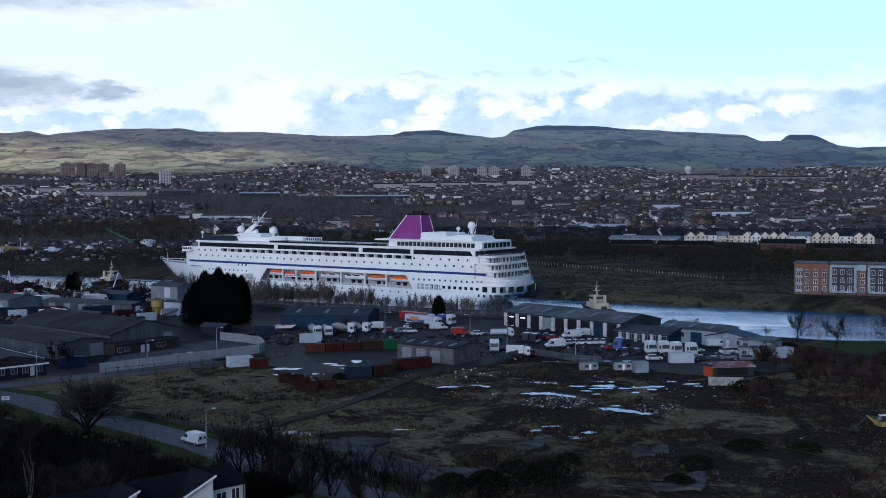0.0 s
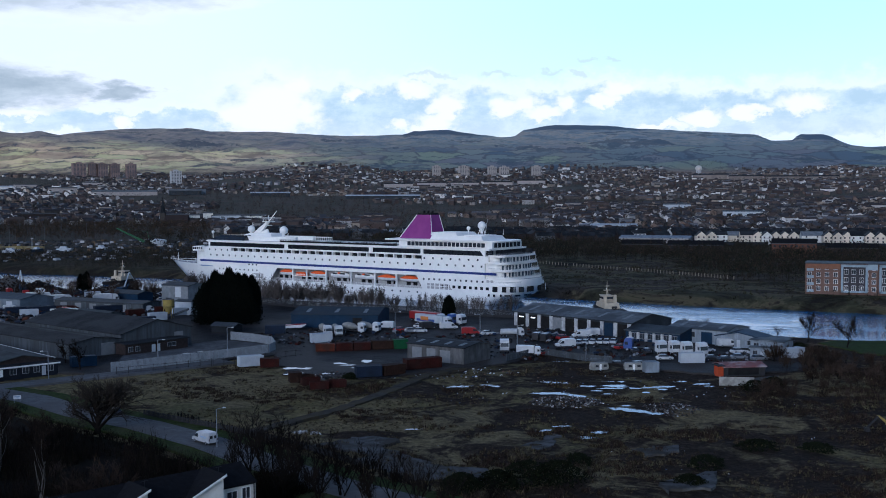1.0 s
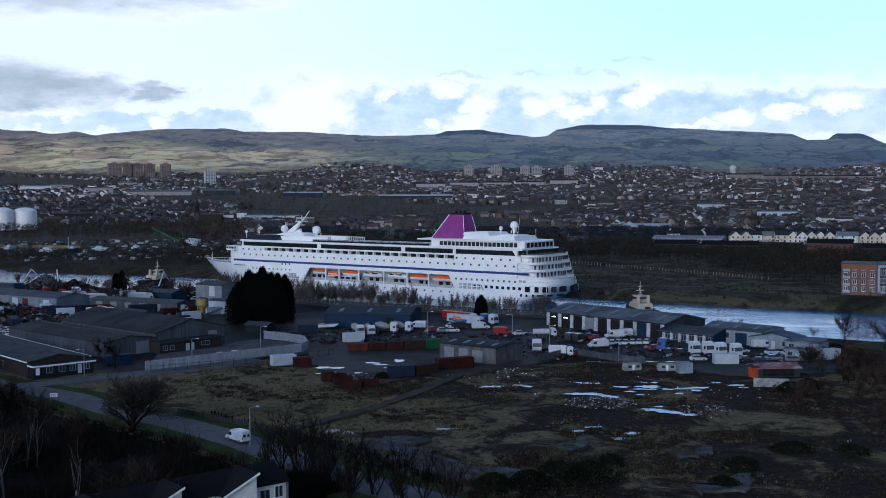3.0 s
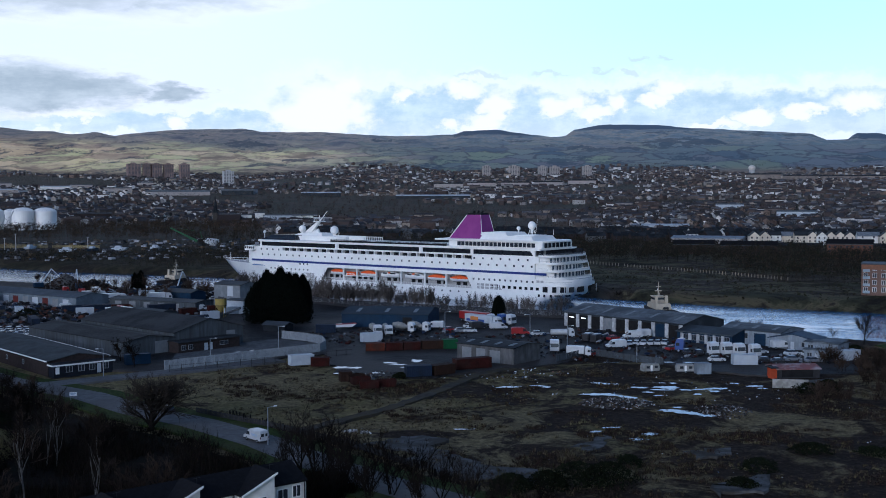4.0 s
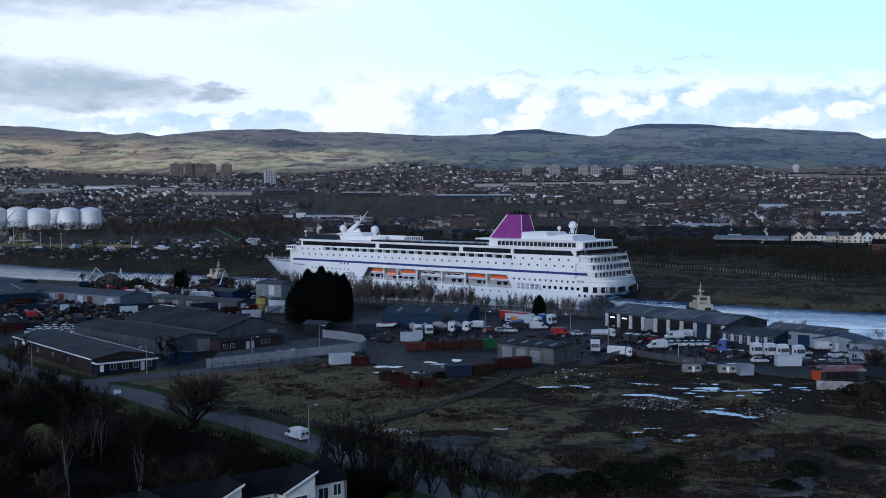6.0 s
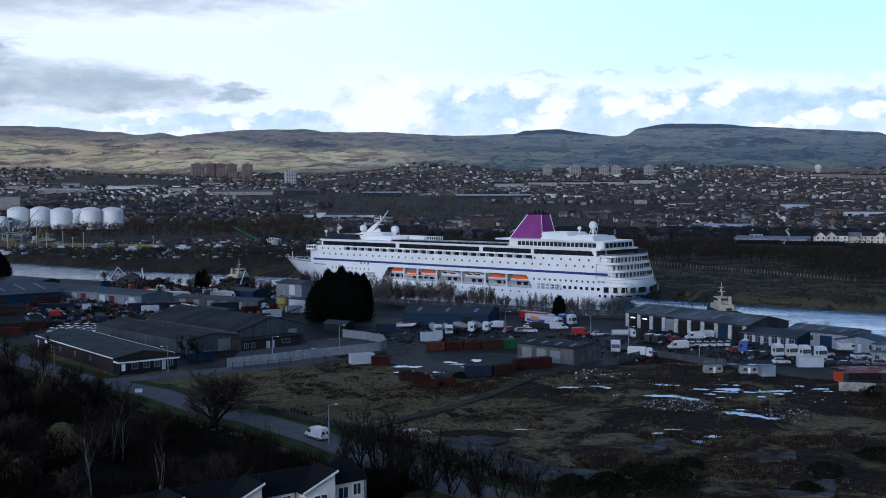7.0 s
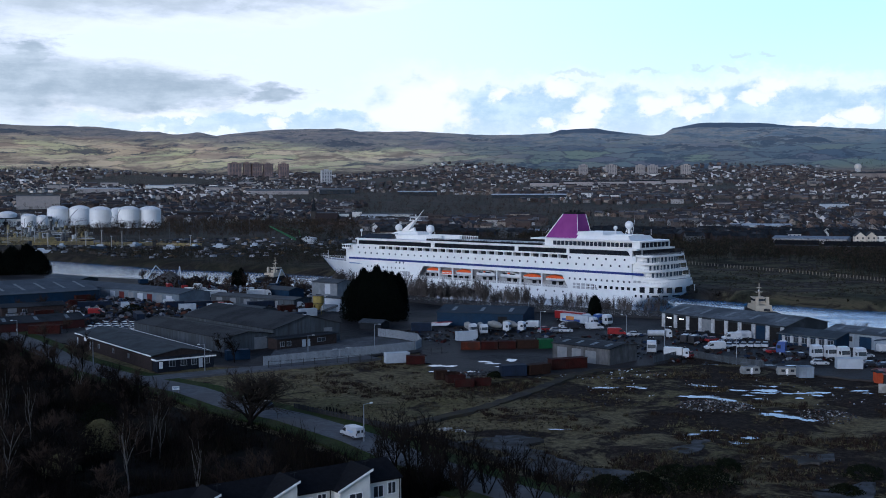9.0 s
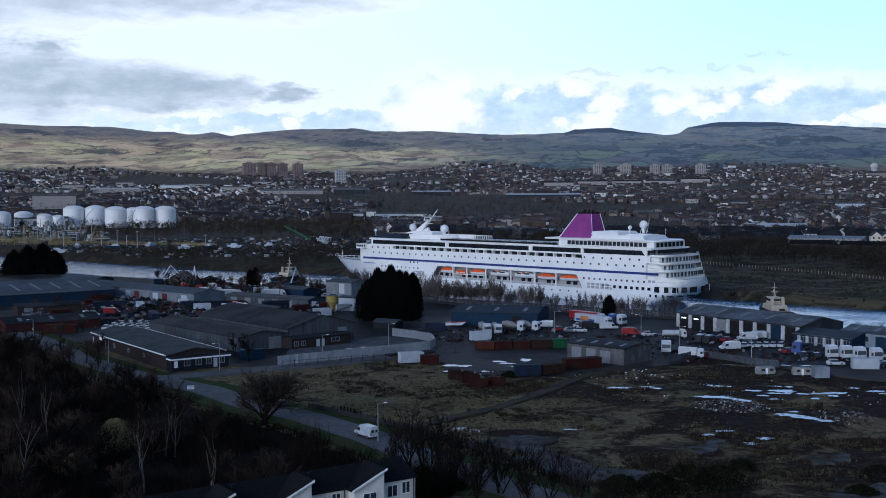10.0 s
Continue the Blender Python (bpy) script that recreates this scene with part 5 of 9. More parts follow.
# flat office block at the junction
office_roof = mat("worn_felt_roof", (0.058, 0.068, 0.074), (0.040, 0.047, 0.052), 0.5, 0.7, 0, 0.1, (0.030, 0.036, 0.040), 0.2, 0.7)
off = shed("brick_office", (-146.5, 297), (-107.6, 257.0), 15, 3.3, 4.6, brick_brown, office_roof, "long low dark navy office with white fascia",
           spec=[("window", 18 + 11 * i, 18.9 + 11 * i, 1.2, 2.1) for i in range(3)] + [("door", 0.5, 1.4, 0, 2.3), ("sign", 6.5, 8.5, 2.0, 2.9), ("door", 11, 11.8, 0, 2.1)], trim=frame_white,
           side=[("window", 3.2, 4.6, 0.9, 2.3), ("window", 6.2, 7.6, 0.9, 2.3), ("window", 8.9, 10.2, 0.9, 2.3), ("door", 10.8, 11.8, 0, 2.2), ("window", 12.3, 13.6, 0.9, 2.3), ("sign", 0.6, 1.5, 0.6, 2.2)], porch=3.2)
b = MB()
b.box(55.6, 58.99, 0.2, 14.8, -0.3, 2.6)
part("porch", b, navy_clad, off)
b = MB()
b.box(55.7, 59.3, -0.2, 15.2, 2.75, 2.95)
part("porch_roof", b, sheet_dark, off)
b = MB()
b.box(59.0, 59.35, -0.3, 15.3, 2.45, 2.8).box(56.2, 59.0, -0.34, -0.18, 2.45, 2.8)
part("end_fascia", b, frame_white, off)
blue_roof = mat("pale_blue_grey_roof", (0.075, 0.092, 0.112), (0.052, 0.066, 0.082), 0.4, 0.6, 0, 0.1, (0.042, 0.052, 0.064), 0.12, 0.7)
panel_unit = mat("pale_unit_cladding", (0.16, 0.19, 0.225), (0.12, 0.145, 0.17), 0.5, 0.6, 0, 0.05, (0.10, 0.115, 0.13), 0.25, 0.5)
sheet_mid = mat("weathered_grey_cladding", (0.19, 0.21, 0.23), (0.14, 0.155, 0.17), 0.5, 0.6, 0, 0.05, (0.12, 0.13, 0.14), 0.25, 0.6)
shed("tall_grey_shed", (-110, 419), (-98.5, 412.5), 10, 8.6, 9.6, sheet_mid, sheet_pale, "tall pale grey sheet-clad shed", spec=[("door", 6.8, 9.6, 4.4, 8.2), ("opening", 2, 5, 0, 4)])
shed("batching_office", (-99, 395), (-92.5, 392), 5, 4.8, 5.3, sheet_white, sheet_pale, "white sheet-clad batching plant office")
shed("steel_shed", (-248, 372), (-199, 424), 52, 4.2, 7.6, sheet_blue, blue_roof, "wide blue-grey industrial shed with rows of rooflights", along=True, lights=9)
shed("row_of_units", (-248, 463), (-160, 409.5), 15, 4.0, 5.4, panel_unit, blue_roof, "long row of pale blue workshop units with red and white doors", spec=[("red_door" if i % 3 == 1 else "door" if i % 3 == 0 else "grey_door", 2 + 6.2 * i, 5.4 + 6.2 * i, 0, 3.2) for i in range(16)])
shed("store_unit", (-150, 417), (-112, 400), 10, 3.2, 3.9, sheet_grey, sheet_pale, "low grey store units", spec=[("grey_door", 3 + 7 * i, 6 + 7 * i, 0, 2.6) for i in range(5)])
shed("low_brick_range", (-184, 316), (-163, 336), 11, 2.8, 4.4, wall_red, sheet_dark, "low dull red sheet-clad range with rooflights", lights=3)
for a, b2, dep, hh, wl, rf, lab in (((-128, 372), (-114, 362), 8, 3.2, sheet_grey, sheet_pale, "small grey workshop behind the warehouse"), ((-206, 362), (-190, 376), 8, 3.0, brick_brown, sheet_dark, "dark brick garage range"),
                              ((-140, 446), (-124, 436), 8, 3.6, sheet_blue, sheet_pale, "blue-grey workshop by the quay"), ((-90, 408), (-78, 400), 8, 3.4, sheet_grey, sheet_grey, "grey store behind the conifers"), ((-262, 500), (-236, 484), 9, 3.4, sheet_pale, blue_roof, "pale workshop units by the river")):
    shed("workshop", a, b2, dep, hh, hh + 1.0, wl, rf, lab, spec=[("grey_door", 2, 5, 0, 2.8), ("window", 7, 8.4, 1, 2.2)])
shed("shelter", (-74.8, 343), (-67.4, 340), 5, 2.2, 3.0, sheet_dark, sheet_grey, "grey shelter under the conifers")
shed("stable_hut", (63.6, 261.2), (73.6, 262.6), 6.5, 1.8, 2.5, dark_steel, mat("faded_red_sheet", (0.22, 0.085, 0.08), (0.17, 0.11, 0.11), 0.5, 0.7, 0, 0.1, (0.36, 0.32, 0.32), 0.35, 0.8), "open hut with faded pink-red sheet roof", spec=[("opening", 1, 8.5, 0, 1.7)])
shed("orange_box", (62.2, 261.0), (63.5, 261.4), 2.0, 2.1, 2.2, mat("orange_paint", (0.42, 0.075, 0.03), (0.30, 0.055, 0.022), 0.8, 0.6), sheet_dark, "orange steel box beside the hut")
b = MB()
b.box(0, 7.6, 0, 0.4, -0.2, 1.75)
solo("block_wall", b, mat("stained_wall_render", (0.38, 0.37, 0.34), (0.27, 0.265, 0.245), 0.9, 0.85, 0, 0.2, (0.16, 0.155, 0.14), 0.5, 0.7), "pale rendered block wall at the waste ground", "wall", m=axes((59.5, 248.8), (67.1, 247.8), 4.2))
b = MB()
b.box(0, 7, 0, 0.15, 0, 1.6)
solo("sheet_wall", b, sheet_grey, "grey sheet fence by the hut", "fence", m=axes((67.3, 248.2), (73.5, 251.5), 4.2))
# yellow hopper silo
silo = thing("silo", pose(-98.3, 383, 4.4), "dull yellow steel hopper silo on legs", "silo")
yellow = mat("yellow_paint", (0.30, 0.235, 0.07), (0.22, 0.17, 0.06), 0.6, 0.5)
b = MB()
b.tube((0, 0, 4.1), (0, 0, 6.5), 1.95, n=24)
part("drum", b, yellow, silo, "", False)
b = MB()
b.tube((0, 0, 1.6), (0, 0, 4.1), 0.4, 1.95, n=24)
part("cone", b, yellow, silo)
b = MB()
b.tube((0, 0, 6.5), (0, 0, 6.62), 2.05, n=24).tube((0, 0, 4.0), (0, 0, 4.15), 2.03, n=24)
part("rim", b, dark_steel, silo)
for i in range(4):
    a = math.tau * (i + 0.5) / 4
    b = MB()
    b.tube((1.9 * math.cos(a), 1.9 * math.sin(a), 0), (1.9 * math.cos(a), 1.9 * math.sin(a), 4.3), 0.14)
    part("leg", b, yellow, silo)
b = MB()
b.tube((0, 0, 0.4), (7.5, -2.5, 3.4), 0.4, n=6)
part("conveyor", b, sheet_grey, silo)

# terraced houses close under the camera
def terrace(i, a, b):
    L = span(a, b)
    ob = thing("terraced_house", axes(a, b, 4.2), "cream rendered terraced house with dark tiled roof and white verge", "house", "terraced houses")
    w = MB()
    w.section([(0, -0.3), (7.5, -0.3), (7.5, 6.2), (3.6, 7.9), (0, 6.2)], 0, L)
    part("wall", w, render_cream, ob)
    r = MB()
    r.section([(-0.35, 6.08), (3.6, 7.95), (3.6, 8.15), (-0.35, 6.28)], -0.05, L + 0.05).section([(7.85, 6.08), (3.6, 7.95), (3.6, 8.15), (7.85, 6.28)], -0.05, L + 0.05)
    part("roof", r, roof_tile, ob)
    wing = MB()                                    # the front wing with a single slope
    wing.side([(0.3, -0.3), (4.6, -0.3), (4.6, 8.0), (0.3, 6.1)], -1.5, 3.4)
    part("front_wing", wing, render_cream, ob)
    r = MB()
    r.side([(-0.1, 5.98), (4.85, 8.15), (4.85, 8.35), (-0.1, 6.18)], -1.75, 3.6)
    part("wing_roof", r, roof_tile, ob)
    v = MB()
    v.side([(-0.15, 5.96), (4.9, 8.13), (4.9, 8.38), (-0.15, 6.2)], -1.86, -1.74)
    part("verge_board", v, frame_white, ob)
    openings(ob, [("window", L - 4.2, L - 2.8, 4.1, 5.5), ("window", L - 2.0, L - 0.9, 4.3, 5.7), ("window", L - 4.0, L - 2.4, 0.9, 2.2)], 0.0, frame_white)
    openings(ob, [("window", 1.6, 3.4, 4.4, 5.5), ("window", 1.6, 3.4, 0.9, 2.2)], -1.5, frame_white)
    d = MB()
    d.tube((L - 0.3, -0.12, 0), (L - 0.3, -0.12, 6.1), 0.07)
    part("downpipe", d, dark_steel, ob)
    d = MB()
    d.tube((L * 0.6, 2.2, 7.2), (L * 0.6, 2.2, 8.4), 0.03, n=4).tube((L * 0.6 - 0.5, 2.2, 8.3), (L * 0.6 + 0.5, 2.2, 8.35), 0.025, n=4)
    part("aerial", d, dark_steel, ob)


HOUSE_DIR = (0.733, 0.680)
HOUSE_END = (-25.3, 140.7)
for i in range(5):
    s0, s1 = 10.2 * i, 10.2 * (i + 1) - 0.02
    terrace(i, (HOUSE_END[0] - HOUSE_DIR[0] * s1, HOUSE_END[1] - HOUSE_DIR[1] * s1), (HOUSE_END[0] - HOUSE_DIR[0] * s0, HOUSE_END[1] - HOUSE_DIR[1] * s0))

# flats across the river
def flats(a, b, depth, storeys, wall, label, bays, framed=True):
    L = span(a, b)
    ob = thing("apartment_block", axes(a, b, 5.0), label, "apartment building")
    h = storeys * 3.0
    w = MB()
    w.box(0, L, 0, depth, -1, h)
    part("wall", w, wall, ob)
    r = MB()
    r.box(-0.3, L + 0.3, -0.3, depth + 0.3, h, h + 0.5)
    part("roof", r, sheet_grey, ob)
    spec = []
    for s in range(storeys):
        for k in range(bays):
            x = L * (k + 0.5) / bays
            if framed:
                spec.append(("window", x - 0.75, x + 0.75, 3 * s + 0.6, 3 * s + 2.4))
            else:
                w = MB()
                w.box(x - 0.6, x + 0.6, -0.06, 0.05, 3 * s + 0.8, 3 * s + 2.2)
                part("window", w, glass_dark, ob)
    openings(ob, spec, 0.0, frame_white)
    return ob, L, h


panel_blue = mat("pale_blue_panels", (0.30, 0.37, 0.42), (0.24, 0.30, 0.345), 0.4, 0.6, 0, 0, (0.20, 0.25, 0.28), 0.2, 0.5)
slate_panel = mat("dark_slate_panels", (0.055, 0.052, 0.058), (0.04, 0.04, 0.046), 0.5, 0.6)
brick_flats = mat("brown_orange_brick", (0.16, 0.10, 0.08), (0.115, 0.076, 0.063), 1.0, 0.85, 0, 0.1)
ob, L, h = flats((150.5, 477.5), (163.5, 472.5), 14, 4, brick_flats, "orange brick apartment block with balconies and pale windows", 4)
f = MB()
f.box(-0.05, L + 0.05, -0.12, 0.0, h - 2.1, h + 0.3)
part("brick_band", f, mat("bright_orange_brick", (0.21, 0.105, 0.065), (0.16, 0.08, 0.05), 1.0, 0.85), ob)
for st in range(4):
    f = MB()
    f.box(0.6, 3.4, -1.0, -0.05, 3 * st - 0.05, 3 * st + 0.1).box(0.6, 3.4, -1.02, -0.94, 3 * st + 0.1, 3 * st + 1.1)
    part("balcony", f, panel_blue, ob)
for i in range(4):
    a = (163.8 + 14.2 * i, 473.3 - 5.2 * i)
    ob, L, h = flats(a, (a[0] + 14.0, a[1] - 5.1), 14, 4, brick_flats, "four-storey brick flats with pale blue framed panels", 5)
    f = MB()
    f.box(1.2, 10.2, -0.3, -0.07, 0.7, 11.2)
    part("slate_panel", f, slate_panel, ob)
    openings(ob, [("window", 1.7 + 3.0 * c, 3.2 + 3.0 * c, 0.9 + 3.4 * st, 2.9 + 3.4 * st) for c in range(3) for st in range(3)], -0.3, frame_white)
    f = MB()
    for x0, x1, z0, z1 in ((0.4, 11.0, 10.8, 11.8), (0.4, 1.3, 0.0, 11.8), (10.1, 11.0, 0.0, 11.8), (0.4, 11.0, 0.0, 0.7)):
        f.box(x0, x1, -1.1, -0.02, z0, z1)
    part("panel_frame", f, panel_blue, ob)
    f = MB()
    f.box(11.0, L, -0.1, 0.0, 9.6, h + 0.2)
    part("parapet_panel", f, panel_blue, ob)

# ---- vehicles, boxes and small things in the yards ----
tyre = mat("black_rubber", (0.015, 0.015, 0.016), (0.022, 0.022, 0.022), 2.0, 0.8)
paint_white = mat("white_vehicle_paint", (0.52, 0.535, 0.55), (0.4, 0.415, 0.43), 0.8, 0.35, coat=0.3)
paint_red = mat("red_vehicle_paint", (0.26, 0.02, 0.02), (0.2, 0.017, 0.017), 0.8, 0.35, coat=0.3)
paint_grey = mat("grey_vehicle_paint", (0.22, 0.23, 0.25), (0.17, 0.18, 0.2), 0.8, 0.35, 0.3, coat=0.3)
paint_black = mat("black_vehicle_paint", (0.02, 0.02, 0.023), (0.03, 0.03, 0.033), 0.8, 0.3, coat=0.3)
paint_blue = mat("blue_vehicle_paint", (0.03, 0.07, 0.25), (0.03, 0.06, 0.2), 0.8, 0.35, coat=0.3)
paint_orange = mat("orange_box_paint", (0.095, 0.025, 0.014), (0.036, 0.014, 0.010), 0.6, 0.65, 0, 0.1, (0.045, 0.024, 0.018), 0.3, 0.6)
rust = mat("rusty_red_steel", (0.044, 0.012, 0.010), (0.022, 0.009, 0.008), 0.7, 0.75, 0, 0.2, (0.03, 0.018, 0.015), 0.3, 0.6)
rust_brown = mat("rusty_brown_steel", (0.035, 0.02, 0.015), (0.022, 0.014, 0.011), 0.7, 0.75, 0, 0.2)
paint_green = mat("green_box_paint", (0.018, 0.085, 0.035), (0.016, 0.06, 0.028), 0.6, 0.6)
box_blue = mat("dark_blue_box_paint", (0.018, 0.027, 0.05), (0.015, 0.02, 0.03), 0.6, 0.6)
paints = {"white": paint_white, "red": paint_red, "silver": paint_grey, "black": paint_black, "blue": paint_blue}


caravan_white = mat("dirty_caravan_white", (0.29, 0.29, 0.28), (0.20, 0.20, 0.19), 1.2, 0.6, 0, 0, (0.2, 0.2, 0.18), 0.6, 0.6)


def wheels(ob, xs, half, r):
    for x in xs:
        for s in (-1, 1):
            b = MB()
            b.tube((x, s * (half - 0.22), r), (x, s * half, r), r, n=12)
            p = part("wheel", b, tyre, ob)
            b = MB()
            b.tube((x, s * (half - 0.02), r), (x, s * (half + 0.015), r), r * 0.55, n=10)
            part("rim", b, galvanised, p)


def car(colour):
    ob = thing("car", pose(0, 0, -50), f"{colour} parked car with dark windows", "car")
    b = MB()
    b.side([(-2.1, 0.25), (2.1, 0.25), (2.15, 0.7), (1.2, 0.9), (-1.9, 0.95), (-2.15, 0.7)], -0.86, 0.86)
    part("body", b, paints[colour], ob)
    b = MB()
    b.taper(-1.8, 1.1, -0.8, 0.8, 0.93, 1.42, 0.45, 0.7, 0.14)
    part("cabin", b, glass_dark, ob)
    b = MB()
    b.box(-1.3, 0.4, -0.62, 0.62, 1.42, 1.47)
    part("roof", b, paints[colour], ob)
    wheels(ob, (-1.3, 1.3), 0.88, 0.32)
    for s in (-0.6, 0.6):
        b = MB()
        b.box(2.08, 2.17, s - 0.2, s + 0.2, 0.58, 0.72)
        part("headlight", b, frame_white, ob)
    return ob


def van(colour="white"):
    ob = thing("van", pose(0, 0, -50), f"{colour} panel van with dark windscreen", "van")
    b = MB()
    outline = [(-2.8, 0.35), (2.72, 0.35), (2.82, 0.62), (2.78, 0.95), (2.62, 1.08), (2.1, 1.22), (1.35, 2.12), (0.95, 2.34), (0.2, 2.42), (-2.4, 2.42), (-2.66, 2.34), (-2.8, 2.0)]
    n = len(outline)
    vs = []
    for y, low, inset in ((-0.97, 0.3, 0.07), (-0.92, 0.13, 0.03), (-0.74, 0.0, 0.0), (0.74, 0.0, 0.0), (0.92, 0.13, 0.03), (0.97, 0.3, 0.07)):
        vs += [(x - inset * (1 if x > 0 else -1), y, z - low * max(0.0, (z - 1.2) / 1.2)) for x, z in outline]
    fs = [tuple(range(n)), tuple(range(5 * n, 6 * n))[::-1]]
    fs += [(j * n + i, (j + 1) * n + i, (j + 1) * n + (i + 1) % n, j * n + (i + 1) % n) for j in range(5) for i in range(n)]
    b.add(vs, fs)
    part("body", b, paints[colour], ob)
    b = MB()
    b.side([(2.07, 1.24), (1.4, 2.09), (1.43, 2.13), (2.12, 1.26)], -0.85, 0.85)
    part("windscreen", b, glass_dark, ob)
    for s in (-1, 1):
        b = MB()
        b.side([(1.95, 1.22), (1.36, 1.86), (0.7, 1.9), (0.7, 1.22)], s * 0.985 - 0.01, s * 0.985 + 0.01)
        part("side_window", b, glass_dark, ob)
        b = MB()
        b.box(2.7, 2.82, s * 0.7 - 0.2, s * 0.7 + 0.2, 0.75, 0.95)
        part("headlight", b, frame_white, ob)
    b = MB()
    b.box(-2.86, 2.83, -1.0, 1.0, 0.3, 0.5)
    part("bumper", b, dark_steel, ob)
    wheels(ob, (-1.8, 1.75), 1.0, 0.36)
    return ob


def lorry_cab(ob, colour, x=0.0):
    b = MB()
    b.side([(x - 1.2, 0.8), (x + 1.1, 0.7), (x + 1.15, 1.6), (x + 0.95, 3.0), (x + 0.5, 3.6), (x - 1.0, 3.7), (x - 1.2, 3.4)], -1.23, 1.23)
    cab = part("cab", b, paints[colour], ob)
    b = MB()
    b.side([(x + 1.13, 1.75), (x + 0.98, 2.75), (x + 1.04, 2.76), (x + 1.19, 1.76)], -1.1, 1.1)
    part("windscreen", b, glass_dark, cab)
    for s in (-1, 1):
        b = MB()
        b.box(x - 0.1, x + 0.8, s * 1.235 - 0.01, s * 1.235 + 0.01, 1.75, 2.6)
        part("side_window", b, glass_dark, cab)
    b = MB()
    b.box(x + 1.1, x + 1.25, -1.15, 1.15, 0.4, 0.85)
    part("bumper", b, dark_steel, ob)


def lorry(colour="white", body="box", body_mat=None):
    """A tractor unit, box lorry, mixer or articulated trailer."""
    names = {"tractor": ("lorry", "white lorry tractor unit parked in a row"), "box": ("box_lorry", f"{colour} box lorry parked in the yard"), "mixer": ("concrete_mixer", "white concrete mixer lorry with drum"),
             "trailer": ("articulated_lorry", "articulated lorry with long printed trailer"), "tanker": ("tanker_lorry", "white tanker lorry parked facing the waste ground")}
    ob = thing(names[body][0], pose(0, 0, -50), names[body][1], "lorry")
    lorry_cab(ob, colour)
    length = {"tractor": 4.2, "box": 8.0, "mixer": 7.5, "trailer": 15.0, "tanker": 8.0}[body]
    b = MB()
    b.box(-length - 0.3, -1.2, -0.45, 0.45, 0.7, 1.05)
    part("chassis", b, dark_steel, ob)
    m = body_mat or paint_white
    b = MB()
    if body in ("box", "trailer"):
        b.box(-length - 0.4, -1.5, -1.25, 1.25, 1.1, 3.9)
        part("cargo_box", b, m, ob)
    elif body == "mixer":
        b.tube((-length + 0.2, 0, 2.9), (-length + 2.0, 0, 2.7), 0.6, 1.25, n=14).tube((-length + 2.0, 0, 2.7), (-3.2, 0, 2.3), 1.25, 1.15, n=14).tube((-3.2, 0, 2.3), (-1.8, 0, 2.1), 1.15, 0.5, n=14)
        part("mixer_drum", b, caravan_white, ob)
    elif body == "tanker":
        b.tube((-length - 0.3, 0, 2.2), (-1.7, 0, 2.2), 1.15, n=16)
        part("tank", b, m, ob)
    xs = {"tractor": (0.1, -3.0, -4.1), "trailer": (0.1, -3.2, -11.5, -12.8, -14.1)}.get(body, (0.1, -length + 0.4, -length + 1.7))
    wheels(ob, xs, 1.2, 0.5)
    return ob


def box_container(name, material, L=6.1, label="", w=2.44, h=2.6, ribs=True):
    ob = thing(name, pose(0, 0, -50), label, "container")
    b = MB()
    b.box(0, L, 0, w, 0.1, h)
    part("body", b, material, ob)
    if ribs:
        b = MB()
        for i in range(int(L / 0.5)):
            x = 0.25 + i * 0.5
            b.box(x - 0.1, x + 0.1, -0.05, 0.0, 0.25, h - 0.15)
        tagged(part("ribs", b, material, ob), kind="stuff")
    for y in (0, w):
        b = MB()
        b.box(-0.04, L + 0.04, y - 0.08, y + 0.08, h - 0.14, h + 0.03)
        part("top_rail", b, material, ob)
    b = MB()
    for y in (0.5, 1.0, 1.5, 2.0):
        b.tube((L + 0.05, y, 0.2), (L + 0.05, y, h - 0.1), 0.03, n=4)
    part("door_bars", b, galvanised, ob)
    return ob


def skip_box(material):
    ob = thing("skip", pose(0, 0, -50), "rusty open-topped waste skip", "skip")
    outer = [(-3, 0.2), (3, 0.2), (3.2, 2.1), (-3.2, 2.1)]
    for y in (0, 2.4):
        b = MB()
        b.side(outer, y - 0.06, y + 0.06)
        part("side", b, material, ob)
    b = MB()
    b.box(-3, 3, 0, 2.4, 0.15, 0.3)
    part("floor_plate", b, material, ob)
    for x0, x1 in ((-3, -3.2), (3, 3.2)):
        b = MB()
        b.add([(x0, 0, 0.2), (x0, 2.4, 0.2), (x1, 2.4, 2.1), (x1, 0, 2.1), (x0 * 0.97, 0, 0.2), (x0 * 0.97, 2.4, 0.2), (x1 * 0.97, 2.4, 2.1), (x1 * 0.97, 0, 2.1)],
              [(0, 1, 2, 3), (7, 6, 5, 4), (0, 4, 5, 1), (2, 6, 7, 3)])
        part("end", b, material, ob)
    b = MB()
    for i in range(7):
        b.box(-2.8 + i * 0.9, -2.65 + i * 0.9, -0.14, -0.06, 0.25, 2.0)
    part("ribs", b, material, ob)
    return ob


def caravan():
    ob = thing("caravan", pose(0, 0, -50), "old white touring caravan", "caravan")
    b = MB()
    b.side([(-2.6, 0.5), (2.4, 0.5), (2.7, 1.2), (2.3, 2.5), (-2.3, 2.55), (-2.7, 1.6)], -1.1, 1.1)
    part("body", b, caravan_white, ob)
    for x in (-1.7, 0.9):
        b = MB()
        b.box(x, x + 1.0, -1.13, -1.09, 1.3, 2.0)
        part("window", b, glass_dark, ob)
    b = MB()
    b.box(-0.4, 0.25, -1.13, -1.09, 0.6, 2.2)
    part("door", b, frame_white, ob)
    wheels(ob, (0,), 1.1, 0.32)
    return ob


